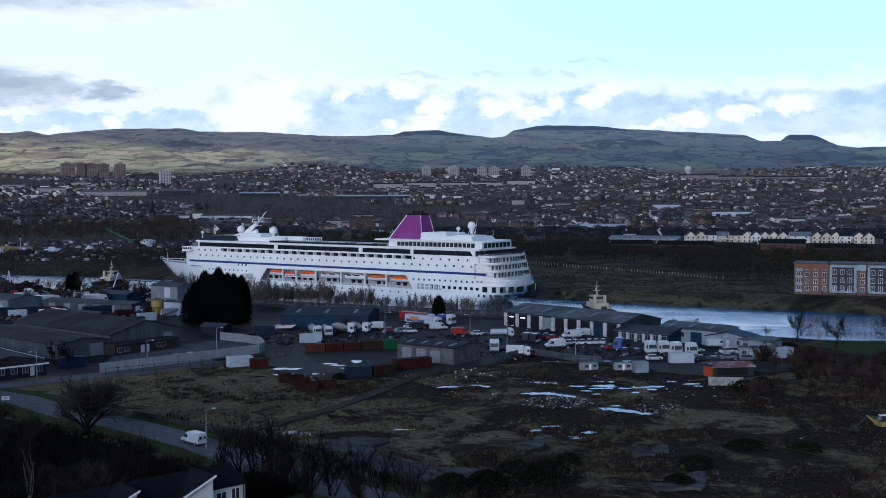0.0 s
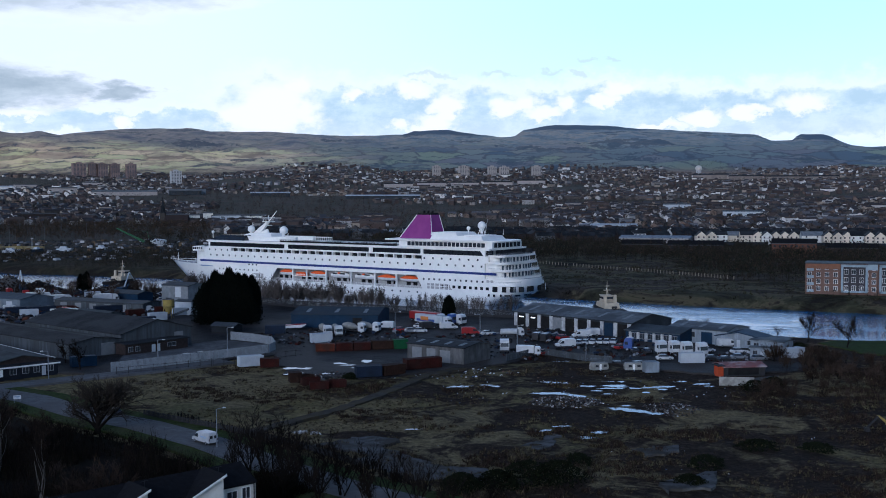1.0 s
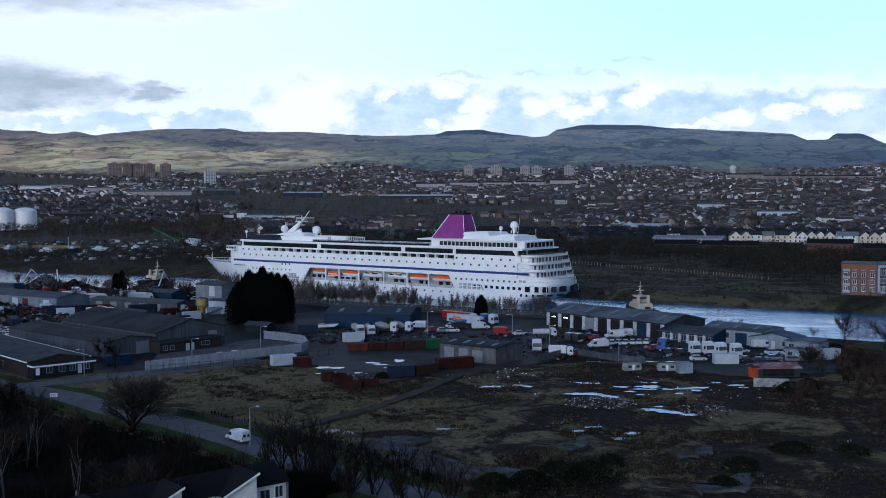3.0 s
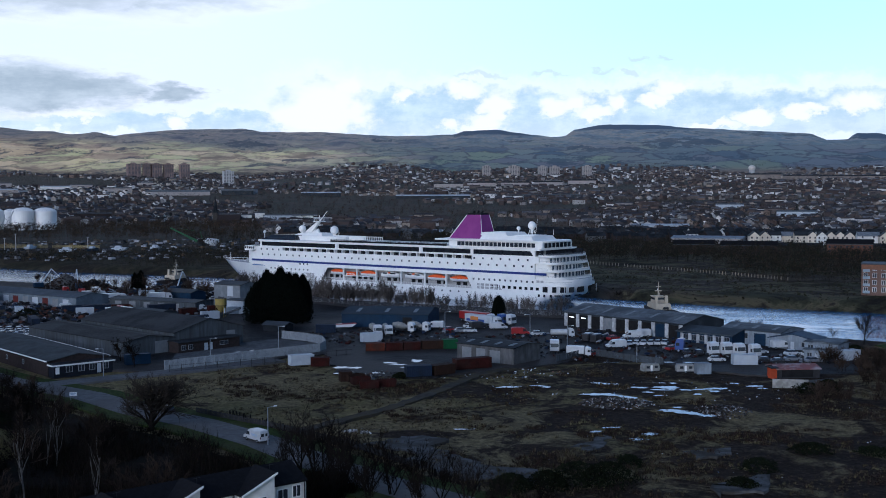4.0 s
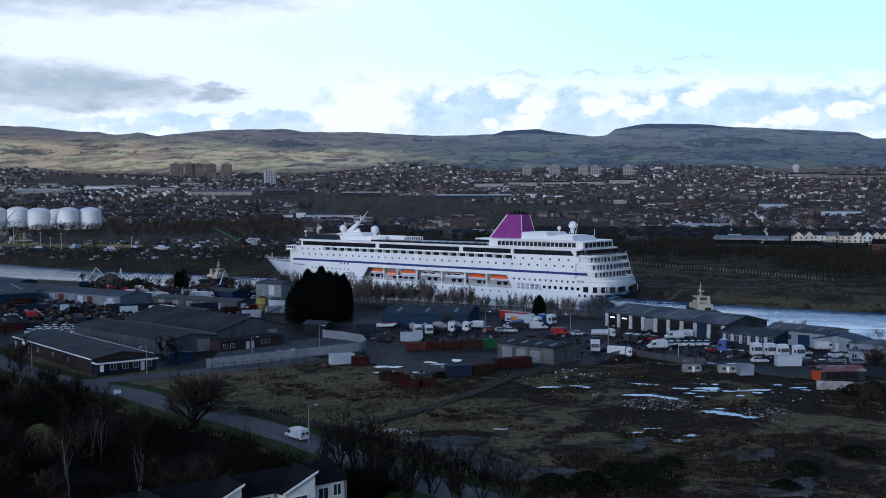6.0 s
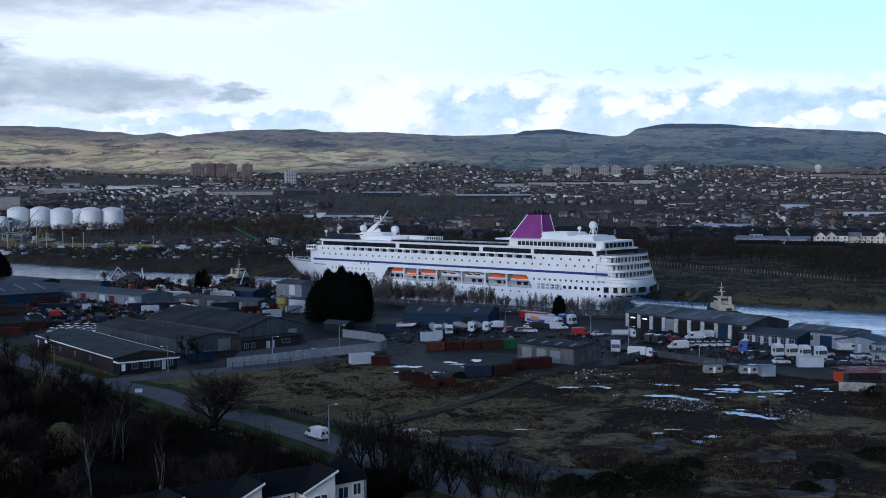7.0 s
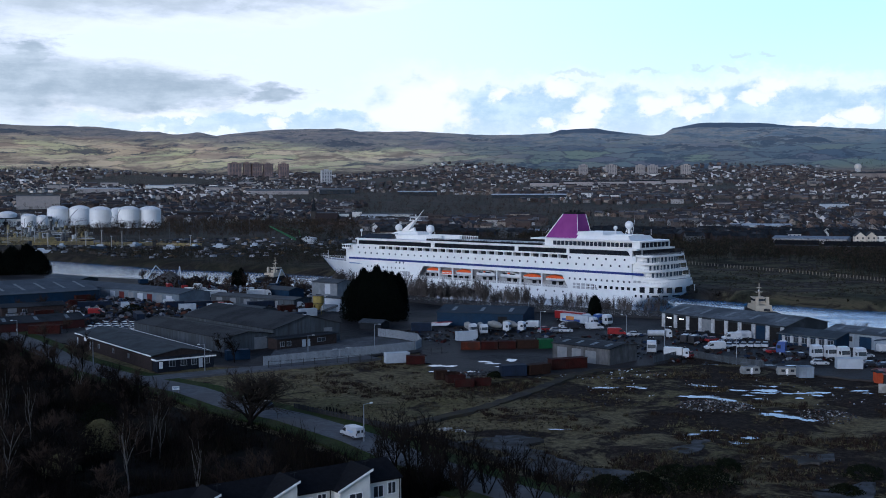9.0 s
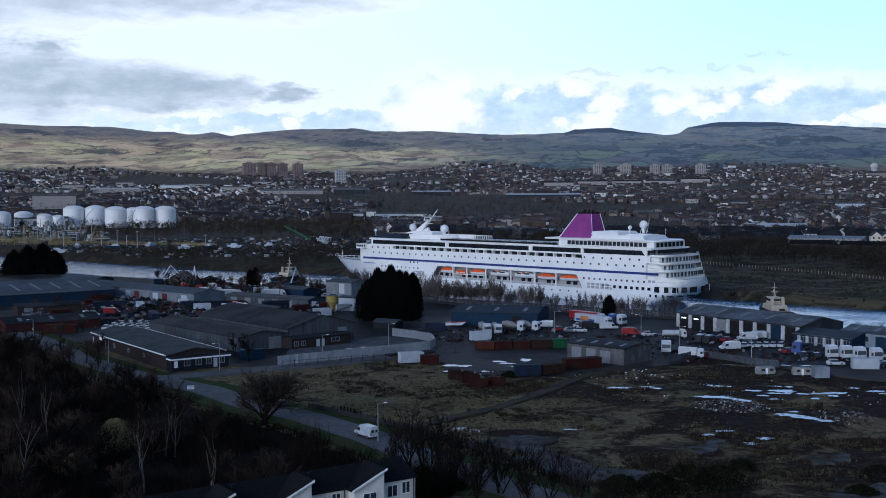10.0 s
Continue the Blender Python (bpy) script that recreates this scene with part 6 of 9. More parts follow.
def settle(base, places, group):
    """Copies of a built thing at (x, y, heading); the first place takes the thing itself."""
    for i, (x, y, h) in enumerate(places):
        m = pose(x, y, 4.4 + (0.1 if gz(x, y) > 4.3 else 0), 0, 0, h)
        ob = base if i == 0 else copy_thing(base, m)
        if i == 0:
            base.matrix_basis = m
        tagged(ob, group=group)


faded_blue = mat("faded_blue_lettering_paint", (0.30, 0.42, 0.60), (0.36, 0.46, 0.62), 1.0, 0.5)
VAN_AT = (-42.6, 189.0)
roadvan = van("white")
roadvan.matrix_basis = pose(*VAN_AT, 4.5, 0, 0, 135)
roadvan.matrix_basis = roadvan.matrix_basis @ Matrix.Diagonal((0.95, 0.95, 0.9, 1))
tagged(roadvan, "white panel van with faint blue side bars on the road")
for s in (-1, 1):
    for x0, x1, z0, z1 in ((-1.9, 0.1, 1.42, 1.6), (-1.7, -0.3, 1.2, 1.3)):
        b = MB()
        b.box(x0, x1, s * 0.975 - 0.008, s * 0.975 + 0.008, z0, z1)
        part("side_bar", b, faded_blue, roadvan, "faded blue bar")
    b = MB()
    b.box(1.28, 1.42, s * 1.08 - 0.09, s * 1.08 + 0.09, 1.3, 1.52)
    part("door_mirror", b, dark_steel, roadvan)
    b = MB()
    b.box(-2.83, -2.8, s * 0.46 - 0.3, s * 0.46 + 0.3, 1.3, 1.85)
    part("rear_window", b, glass_dark, roadvan)
    b = MB()
    b.box(-2.84, -2.79, s * 0.88 - 0.06, s * 0.88 + 0.06, 0.9, 1.3)
    part("tail_light", b, door_red, roadvan, "red tail light")
settle(lorry("white", "mixer"), [(-37.8, 334, -62), (-34.4, 333, -70), (-28.0, 340.5, -16), (-23.6, 342.5, -18)], "concrete mixer lorries")
for ob in [o for o in bpy.data.objects if o.parent is None and o.name.startswith("concrete_mixer")]:
    ob.matrix_basis = ob.matrix_basis @ Matrix.Scale(0.86, 4)
settle(lorry("white", "trailer", paint_red), [(-4.0, 365.5, -42)], "articulated lorries")
pl = lorry("white", "trailer", sheet_white)
settle(pl, [(-1.8, 356.5, -42)], "articulated lorries")
for y in (-1.27, 1.27):                           # a printed band along the trailer
    b = MB()
    b.box(-14.5, -5.5, y - 0.01, y + 0.01, 1.4, 2.3)
    part("print_band", b, paint_blue, pl)
    b = MB()
    b.box(-12.5, -8.5, y - 0.015, y + 0.015, 1.8, 3.2)
    part("print_shape", b, mat("orange_print", (0.5, 0.2, 0.06)), pl)
for ob in [o for o in bpy.data.objects if o.parent is None and o.name.startswith("articulated_lorry")]:
    ob.matrix_basis = ob.matrix_basis @ Matrix.Scale(0.88, 4)
settle(lorry("white", "tractor"), [(2.6, 360.5, -42), (55, 294.5, -70), (58.4, 294.0, -70), (61.3, 292.3, -70), (64.9, 290.6, -70), (13.7, 298.0, -92)], "lorry tractor units")
settle(lorry("blue", "tractor"), [(-0.2, 361.5, -42), (47.5, 302, 160)], "lorry tractor units")
bl = lorry("white", "box")
settle(bl, [(22.3, 292.6, -14)], "box lorries")
bl.matrix_basis = bl.matrix_basis @ Matrix.Scale(0.68, 4)
wt = lorry("white", "tanker")
settle(wt, [(20.2, 332.0, 8)], "tanker lorries")
wt.matrix_basis = wt.matrix_basis @ Matrix.Scale(0.74, 4)
settle(van("red"), [(5.2, 336.5, 6), (-176, 372, 20)], "parked vans")
settle(van("white"), [(31.1, 308.6, 195), (38.0, 329.5, 190), (46.0, 340.5, -60), (-21.5, 352, 170), (-162, 406, 30), (-181, 321.5, 20), (76, 309, 10), (-184, 329, 25), (-1.5, 350, 15), (41.0, 333.0, 190)], "parked vans")
settle(van("black"), [(27, 322, 60), (24.5, 324, 70), (-8, 352, 30)], "parked vans")
settle(car("white"), [(-10.6, 354.5, 10), (-10.2, 343, 5), (35.6, 314.6, 75), (37.6, 315.2, 75), (39.6, 315.6, 75), (41.6, 316, 75), (43.6, 316.4, 75), (45.6, 316.8, 75), (54.1, 285.0, 4), (68.2, 299.5, 10), (76, 297, 20), (79, 295, 100), (10.5, 336.0, 20)], "parked cars")
settle(car("silver"), [(-13, 343.0, 20), (73.5, 286.5, 10), (78, 284, 15), (-69, 287.5, 45), (-128, 284, 130), (82, 294, 110)], "parked cars")
settle(car("red"), [(-16.5, 345, 30), (46, 305, 40), (23.5, 294.5, 60), (32, 326, 40)], "parked cars")
settle(car("black"), [(66, 284, 10), (69, 282, 15), (48.5, 298, 90), (51.5, 297, 95), (82, 285, 95), (-66, 291, 50), (-71, 218, 135), (-66, 214, 135), (122, 289, 160), (128, 286, 150), (29, 327, 20), (34, 320, 80), (37, 322, 75)], "parked cars")
random.seed(11)
rows = [(-158 + 2.9 * (i % 11) + random.uniform(-0.3, 0.3), 330 + 5.6 * (i // 11) + 0.2 * (i % 11), 95 + random.uniform(-6, 6)) for i in range(33)]
settle(car("white"), [r for i, r in enumerate(rows) if i % 3 != 1], "cars stored in rows")
settle(car("silver"), [r for i, r in enumerate(rows) if i % 3 == 1], "cars stored in rows")
settle(box_container("shipping_container", rust, 9.6, "long rusty red shipping container"), [(-11.2, 268.0, 29), (-172, 317, 12)], "shipping containers")
settle(box_container("shipping_container", rust_brown, 6.1, "brown rusty shipping container", h=2.4), [(-16.0, 259.3, 40), (-22.2, 303.6, 14)], "shipping containers")
settle(box_container("shipping_container", box_blue, 6.1, "dark blue weathered shipping container"), [(-22.4, 256.9, 18), (-57.5, 338.5, 5)], "shipping containers")
settle(box_container("shipping_container", paint_orange, 5.2, "orange-red rusty steel shipping container", h=2.1), [(-37.3, 300.0, 4)], "shipping containers")
settle(box_container("shipping_container", rust, 4.6, "dark red rusty shipping container", h=2.2), [(-31.8, 300.6, 12), (-27.0, 301.8, 14), (-47.4, 271.8, 12)], "shipping containers")
settle(box_container("shipping_container", sheet_white, 6.1, "white steel shipping container beside the fence"), [(-52.6, 272.8, 28), (-40.4, 317.4, 24), (86, 286, 30), (57.0, 278.5, 4)], "shipping containers")
settle(box_container("shipping_container", office_pale, 3.4, "weathered pale grey container beside the caravans"), [(45.6, 263.6, 10)], "shipping containers")
settle(box_container("waste_bin", paint_green, 4.0, "green steel waste container"), [(-16.2, 304.4, 20), (-14, 376, -20)], "waste containers")
settle(box_container("site_box", sheet_blue, 6.1, "blue site store on the verge"), [(-94, 272.5, 32)], "site stores")
settle(box_container("waste_bin", rust_brown, 2.7, "rusty brown waste bin", h=2.3), [(-36.8, 249.8, 20)], "waste containers")
for base, places in ((skip_box(rust), [(-31.6, 246.6, 24), (-29.2, 241.4, 12), (-25.6, 243.6, 14)]), (skip_box(rust_brown), [(-33.2, 250.6, 40)])):
    settle(base, places, "skips")
for ob in [o for o in bpy.data.objects if o.parent is None and o.name.startswith("skip")]:
    ob.matrix_basis = ob.matrix_basis @ Matrix.Diagonal((0.68, 0.8, 0.8, 1))
bt = thing("boat", pose(-51, 350, 4.4, 0, 0, 22), "small red and white boat laid up in the yard", "boat")
b = MB()
b.side([(-4.0, 1.4), (-3.6, 0.7), (3.0, 0.6), (4.6, 1.6)], -1.0, 1.0)
part("hull", b, frame_white, bt)
b = MB()
b.side([(-4.05, 1.4), (4.6, 1.6), (4.5, 1.75), (-4.05, 1.55)], -1.05, 1.05)
part("gunwale", b, paint_red, bt)
for x in (-2, 2):
    b = MB()
    b.box(x - 0.1, x + 0.1, -0.8, 0.8, 0, 0.75)
    part("cradle", b, dark_steel, bt)
rl = random.Random(33)
spots = []
while len(spots) < 46:
    x, y = rl.uniform(-205, -92), rl.uniform(352, 470)
    if abs((x + 104) * 0.735 + (y - 325) * -0.675) < 1e9 and ((x + 89.5) * 0.765 - (y - 298.4) * 0.643 < -38 or y > 372 - (x + 100) * 0.3) and y < 470 + (x + 100) * -0.3 and all(math.hypot(x - a, y - b) > 6.5 for a, b, _ in spots):
        spots.append((x, y, rl.choice((25, 30, 40, 120, 35))))
settle(box_container("shipping_container", sheet_white, 6.1, "white steel shipping container in the yard"), spots[0:7], "shipping containers")
settle(box_container("shipping_container", rust, 6.1, "rusty red shipping container in the yard"), spots[7:14], "shipping containers")
settle(box_container("shipping_container", box_blue, 12.2, "long dark blue shipping container"), spots[14:20], "shipping containers")
settle(lorry("white", "box"), spots[20:25], "box lorries")
settle(lorry("red", "tractor"), spots[25:28], "lorry tractor units")
settle(van("white"), spots[28:35], "parked vans")
settle(car("silver"), spots[35:41], "parked cars")
settle(car("black"), spots[41:46], "parked cars")
for base, places in ((caravan(), [(35.0, 267.0, 20), (43.2, 266.8, 5)]),):
    settle(base, places, "caravans")
for ob in [o for o in bpy.data.objects if o.parent is None and o.name.startswith("caravan")]:
    ob.matrix_basis = ob.matrix_basis @ Matrix.Scale(0.82, 4)


def lamp_post(h, arm=1.2):
    ob = thing("street_lamp", pose(0, 0, -50), "tall grey steel street lamp", "street lamp", "street lamps")
    b = MB()
    b.tube((0, 0, -0.5), (0, 0, h), 0.12, 0.07, n=8)
    part("pole", b, galvanised, ob)
    b = MB()
    b.tube((0, 0, h), (arm, 0, h + 0.12), 0.05, n=6)
    part("arm", b, galvanised, ob)
    b = MB()
    b.taper(arm - 0.1, arm + 0.6, -0.13, 0.13, h + 0.05, h + 0.2, 0.1, 0.1, 0.03)
    part("lantern", b, frame_white, ob)
    return ob


lp = lamp_post(6.6)
for i, (x, y, h) in enumerate([(-39.9, 186.0, 40), (-93.8, 256, 220), (-61.4, 301, 0), (34, 285, 0), (-17.8, 340, 0), (17.5, 305, 0), (-73.5, 275.5, 0), (8, 333, 180), (-125, 262, 220), (-165, 298, 220)]):
    if i == 0:
        lp.matrix_basis = pose(x, y, 4.3, 0, 0, h)
    else:
        copy_thing(lp, pose(x, y, 4.3, 0, 0, h))
# road sign board
sg = thing("sign_board", pose(-89.5, 226.5, 4.4, 0, 0, 20) @ Matrix.Scale(0.62, 4), "white information board on two posts", "sign")
for x in (-0.9, 0.9):
    b = MB()
    b.tube((x, 0, -0.2), (x, 0, 2.4), 0.05)
    part("post", b, galvanised, sg)
b = MB()
b.box(-1.2, 1.2, -0.05, 0.0, 1.2, 2.5)
bd = part("board", b, frame_white, sg)
b = MB()
b.box(-0.9, 0.9, -0.07, -0.05, 2.0, 2.2).box(-0.9, 0.4, -0.07, -0.05, 1.6, 1.75)
part("lettering_bar", b, mat("pale_blue_print", (0.3, 0.4, 0.55)), bd)

# excavator on the waste ground
dg = thing("excavator", pose(79.5, 199.5, 4.2, 0, 0, 190), "yellow tracked excavator with boom lowered", "excavator")
for s in (-1.1, 1.1):
    b = MB()
    b.side([(-1.9, 0.15), (-1.6, 0), (1.6, 0), (1.9, 0.15), (1.9, 0.7), (1.6, 0.9), (-1.6, 0.9), (-1.9, 0.7)], s - 0.3, s + 0.3)
    part("track", b, tyre, dg)
b = MB()
b.box(-2.2, 1.4, -1.2, 1.2, 1.0, 1.9).taper(-2.2, -0.6, -1.2, 1.2, 1.9, 2.5, 0.1, 0.2, 0.1)
part("body", b, yellow, dg)
b = MB()
b.taper(0.0, 1.5, 0.1, 1.15, 1.9, 3.0, 0.05, 0.3, 0.05)
part("cab", b, glass_dark, dg)
b = MB()
b.box(0.0, 1.3, 0.08, 1.17, 2.98, 3.1)
part("cab_roof", b, frame_white, dg)
b = MB()
b.side([(1.2, 1.6), (3.2, 3.0), (3.5, 2.9), (1.5, 1.2)], -0.5, -0.15)
part("boom", b, yellow, dg)
b = MB()
b.side([(3.2, 3.1), (5.6, 0.9), (5.4, 0.7), (3.1, 2.7)], -0.45, -0.2)
part("arm", b, dark_steel, dg)
b = MB()
b.side([(5.2, 0.9), (5.9, 0.9), (5.7, 0.1), (5.0, 0.2)], -0.8, 0.15)
part("bucket", b, dark_steel, dg)


# ---- tugs ----
tug_cream = mat("tug_cream_paint", (0.5, 0.43, 0.32), (0.4, 0.35, 0.27), 0.8, 0.5, 0, 0, (0.45, 0.36, 0.25), 0.3, 0.5)


def tug():
    ob = thing("tugboat", pose(0, 0, -50), "harbour tug with cream wheelhouse and dark hull", "tugboat", "tugs")
    b = MB()
    prof = [(-13, 3.5), (-12.5, 4.6), (4, 4.8), (9, 4.0), (12, 2.0), (13.5, 0)]
    out = prof + [(x, -y) for x, y in prof[::-1][1:]]
    n = len(out)
    b.add([(x * 0.97, y * 0.9, -0.8) for x, y in out] + [(x, y, 1.7 + max(0, x - 4) * 0.12) for x, y in out], [tuple(range(n, 2 * n)), tuple(range(n))[::-1]] + [(i, n + i, n + (i + 1) % n, (i + 1) % n) for i in range(n)])
    part("hull", b, ship_black, ob)
    b = MB()
    b.taper(-6, 7, -3.4, 3.4, 1.6, 4.3, 0.6, 1.0, 0.2)
    part("deck_house", b, tug_cream, ob)
    b = MB()
    b.taper(0.0, 5.0, -2.3, 2.3, 4.3, 6.9, 0.3, 0.5, 0.2)
    wh = part("wheelhouse", b, tug_cream, ob)
    b = MB()
    b.taper(0.05, 4.9, -2.26, 2.26, 5.6, 6.5, 0.1, 0.1, 0.05)
    part("window_band", b, glass_dark, wh)
    b = MB()
    b.box(-0.2, 5.0, -2.5, 2.5, 6.9, 7.15)
    part("wheelhouse_roof", b, tug_cream, wh)
    for s in (-2.2, 2.2):
        b = MB()
        b.taper(-3.6, -2.0, s - 0.6, s + 0.6, 4.3, 7.6, 0.3, 0.3, 0.1)
        part("exhaust_stack", b, tug_cream, ob)
    b = MB()
    b.tube((1.6, 0, 7.1), (1.4, 0, 13.2), 0.28, 0.12).box(0.9, 2.1, -1.4, 1.4, 9.2, 9.45).box(1.1, 1.9, -0.9, 0.9, 11.0, 11.2).tube((-0.6, 0, 7.1), (1.4, 0, 10), 0.12)
    part("mast", b, tug_cream, ob)
    b = MB()
    b.ball((2.0, 0, 9.9), 0.4, 8)
    part("radar_dome", b, frame_white, ob)
    b = MB()
    b.tube((-9, -1, 2.4), (-9, 1, 2.4), 0.9, n=10)
    part("tow_winch", b, dark_steel, ob)
    for i in range(9):
        for y in (-4.85, 4.85):
            b = MB()
            b.tube((-12 + 2.2 * i, y, 0.9), (-10.8 + 2.2 * i, y, 0.9), 0.45, n=8)
            part("tyre_fender", b, tyre, ob)
    b = MB()
    b.tube((-12.8, -3.3, 2.6), (-12.8, 3.3, 2.6), 0.06).tube((-12.8, 3.3, 2.6), (-6, 4.4, 2.6), 0.06).tube((-12.8, -3.3, 2.6), (-6, -4.4, 2.6), 0.06)
    part("rail", b, tug_cream, ob)
    return ob


tg = tug()
tg.matrix_basis = pose(61.5, 443, 0, 0, 0, 100) @ Matrix.Scale(0.92, 4)
copy_thing(tg, pose(-176.5, 591, 0, 0, 0, 75))

# broken dark fence on the far verge of the road, rubble behind it
stub_fence = thing("stub_fence", pose(-52.5, 211.0, 4.3), "broken low fence of black posts beside the road", "fence")
tar_black = mat("tarred_timber", (0.012, 0.011, 0.010), (0.006, 0.006, 0.006), 1.5, 0.85)
rs_f = random.Random(77)
post_mesh = MB().taper(-0.11, 0.11, -0.09, 0.09, -0.3, 1.25, 0.02, 0.03, 0.02).mesh("post", tar_black)
LINE = [(-52.5, 211.0), (-46.0, 205.0), (-31.0, 190.5), (-18.5, 179.0), (-3.0, 157.5)]
run = 0.0
for (xa, ya), (xb, yb) in zip(LINE, LINE[1:]):
    L = math.hypot(xb - xa, yb - ya)
    while run < L:
        f = run / L
        if rs_f.random() < 0.86:
            p = new("post", post_mesh)
            p.parent = stub_fence
            p.matrix_basis = pose(xa + (xb - xa) * f + 52.5 + rs_f.uniform(-0.12, 0.12), ya + (yb - ya) * f - 211.0 + rs_f.uniform(-0.12, 0.12), 0, rs_f.uniform(-9, 9), rs_f.uniform(-9, 9), rs_f.uniform(0, 90)) @ Matrix.Diagonal((rs_f.uniform(0.9, 1.9), 1.0, rs_f.uniform(0.7, 1.15), 1))
        run += rs_f.uniform(0.6, 1.0)
    run -= L
# slender lighting masts of the oil terminal
mast_grey = mat("pale_mast_steel", (0.42, 0.42, 0.40), (0.30, 0.30, 0.29), 1.0, 0.5)
for az, r, h in ((-28.7, 1010, 15), (-28.1, 1000, 13), (-26.9, 960, 9), (-26.2, 985, 17), (-25.75, 930, 12), (-25.0, 890, 14), (-24.55, 885, 10), (-24.05, 890, 13), (-20.75, 880, 10), (-27.5, 930, 11), (-29.3, 985, 12)):
    x, y = r * math.sin(radians(az)), r * math.cos(radians(az))
    ms = thing("lighting_mast", pose(x, y, gz(x, y) - 0.3), "slender pale steel lighting mast at the terminal", "mast", "terminal masts")
    b = MB()
    b.tube((0, 0, 0), (0, 0, h), 0.34, 0.2, n=6)
    part("pole", b, mast_grey, ms)
    b = MB()
    b.box(-0.9, 0.9, -0.2, 0.2, h - 0.3, h + 0.1)
    part("lamp_head", b, mast_grey, ms)

# ---- trees and scrub ----
bark = mat("dark_wet_bark", (0.015, 0.0125, 0.011), (0.009, 0.008, 0.007), 2.0, 0.9, 0, 0.3, vary=0.3)
twig = mat("bare_twigs", (0.0165, 0.0135, 0.0115), (0.009, 0.0075, 0.0065), 1.0, 0.9, vary=0.4)
twig_red = mat("reddish_twigs", (0.056, 0.040, 0.031), (0.026, 0.019, 0.014), 1.0, 0.9, vary=0.45)
birch = mat("pale_birch_bark", (0.16, 0.15, 0.135), (0.07, 0.065, 0.058), 2.5, 0.8, vary=0.2)
pale_twig = mat("grey_quay_twigs", (0.125, 0.110, 0.100), (0.066, 0.058, 0.053), 1.0, 0.9, vary=0.25)
conifer = mat("dark_conifer_foliage", (0.0055, 0.0075, 0.006), (0.0035, 0.005, 0.004), 1.2, 0.95, vary=0.2, spec=0.05)
catkin = mat("yellow_green_willow", (0.17, 0.15, 0.07), (0.11, 0.098, 0.05), 1.0, 0.9)
gorse = mat("dark_gorse", (0.012, 0.0155, 0.0075), (0.007, 0.009, 0.005), 1.0, 0.9, vary=0.2)


def limb(mb, rng, a, d, length, r, sides, bend=0.25, steps=2, thin=0.55):
    """A bent, tapering branch; gives back points along it."""
    pts = [Vector(a)]
    d = Vector(d).normalized()
    for i in range(steps):
        q = pts[-1] + d * (length / steps)
        r1 = r * (1 - (1 - thin) / steps)
        mb.tube(pts[-1], q, r, r1, sides, False)
        pts.append(q)
        r = r1
        d = (d + Vector((rng.uniform(-bend, bend), rng.uniform(-bend, bend), rng.uniform(-bend * 0.3, bend * 0.7)))).normalized()
    return pts, d, r


def aside(rng, d, spread):
    s = Vector((rng.gauss(0, 1), rng.gauss(0, 1), rng.gauss(0, 0.6)))
    s = (s - d * s.dot(d)).normalized()
    return (d * math.cos(spread) + s * math.sin(spread)).normalized()


def bare_tree_meshes(seed, height, spread, stem=0.2, limbs=7, twigs=3, fine=0.03, trunk_mat=None, twig_mat=None, stems=1, upright=0.3, bole=0.22):
    """A trunk that breaks into limbs, branches and several orders of twigs, within a domed crown."""
    rng = random.Random(seed)
    t, c = MB(), MB()

    def grow(level, p, d, L, r):
        mb = t if level < 2 else c
        sides = (6, 5, 3, 3, 3)[level]
        steps = (3, 3, 2, 1, 1)[level]
        pts, d1, r1 = limb(mb, rng, p, d, L, r, sides, (0.12, 0.28, 0.35, 0.3, 0.2)[level], steps, 0.5)
        if level == 4:
            return
        n = (0, 5, 4 + twigs // 2, twigs, 0)[level]
        for k in range(n):
            f = (0.25 + 0.75 * (k + rng.random()) / n) * steps
            i = min(int(f), steps - 1)
            q = pts[i].lerp(pts[i + 1], min(f - i, 1.0))
            e = aside(rng, d1, rng.uniform(0.35, 0.6 + spread * 0.5)) + Vector((0, 0, upright * 0.5))
            grow(level + 1, q, e, L * rng.uniform(0.42, 0.68), fine * (1.8, 1.5, 1.0, 0.7)[level])

    for s in range(stems):
        base = Vector((rng.uniform(-0.5, 0.5), rng.uniform(-0.5, 0.5), -0.2)) if stems > 1 else Vector((0, 0, -0.3))
        lean = Vector((rng.uniform(-0.1, 0.1), rng.uniform(-0.1, 0.1), 1)) if stems == 1 else Vector((rng.uniform(-0.55, 0.55), rng.uniform(-0.55, 0.55), 1))
        pts, d, r = limb(t, rng, base, lean, height * (0.72 if upright > 0.5 else bole + 0.25), stem, 6, 0.1, 4, 0.35)
        for k in range(limbs):
            f = bole + (1 - bole) * (k + rng.random()) / limbs
            f = min(f * 1.0, 0.999) * 4
            i = int(f)
            out = aside(rng, Vector((0, 0, 1)), rng.uniform(0.3, 0.45 + spread * 0.8))
            L = height * rng.uniform(0.34, 0.48) * (1.0 - 0.35 * k / limbs)
            grow(1, pts[i].lerp(pts[i + 1], f - i), out + Vector((0, 0, upright)), L, stem * 0.42)
    return t.mesh("trunk", trunk_mat or bark), c.mesh("crown", twig_mat or twig)


def tree_thing(name, meshes, label, group=""):
    ob = thing(name, pose(0, 0, -60), label, "tree", group)
    for key, me in zip(("trunk", "crown"), meshes):
        p = new(key, me)
        p.parent = ob
    return ob


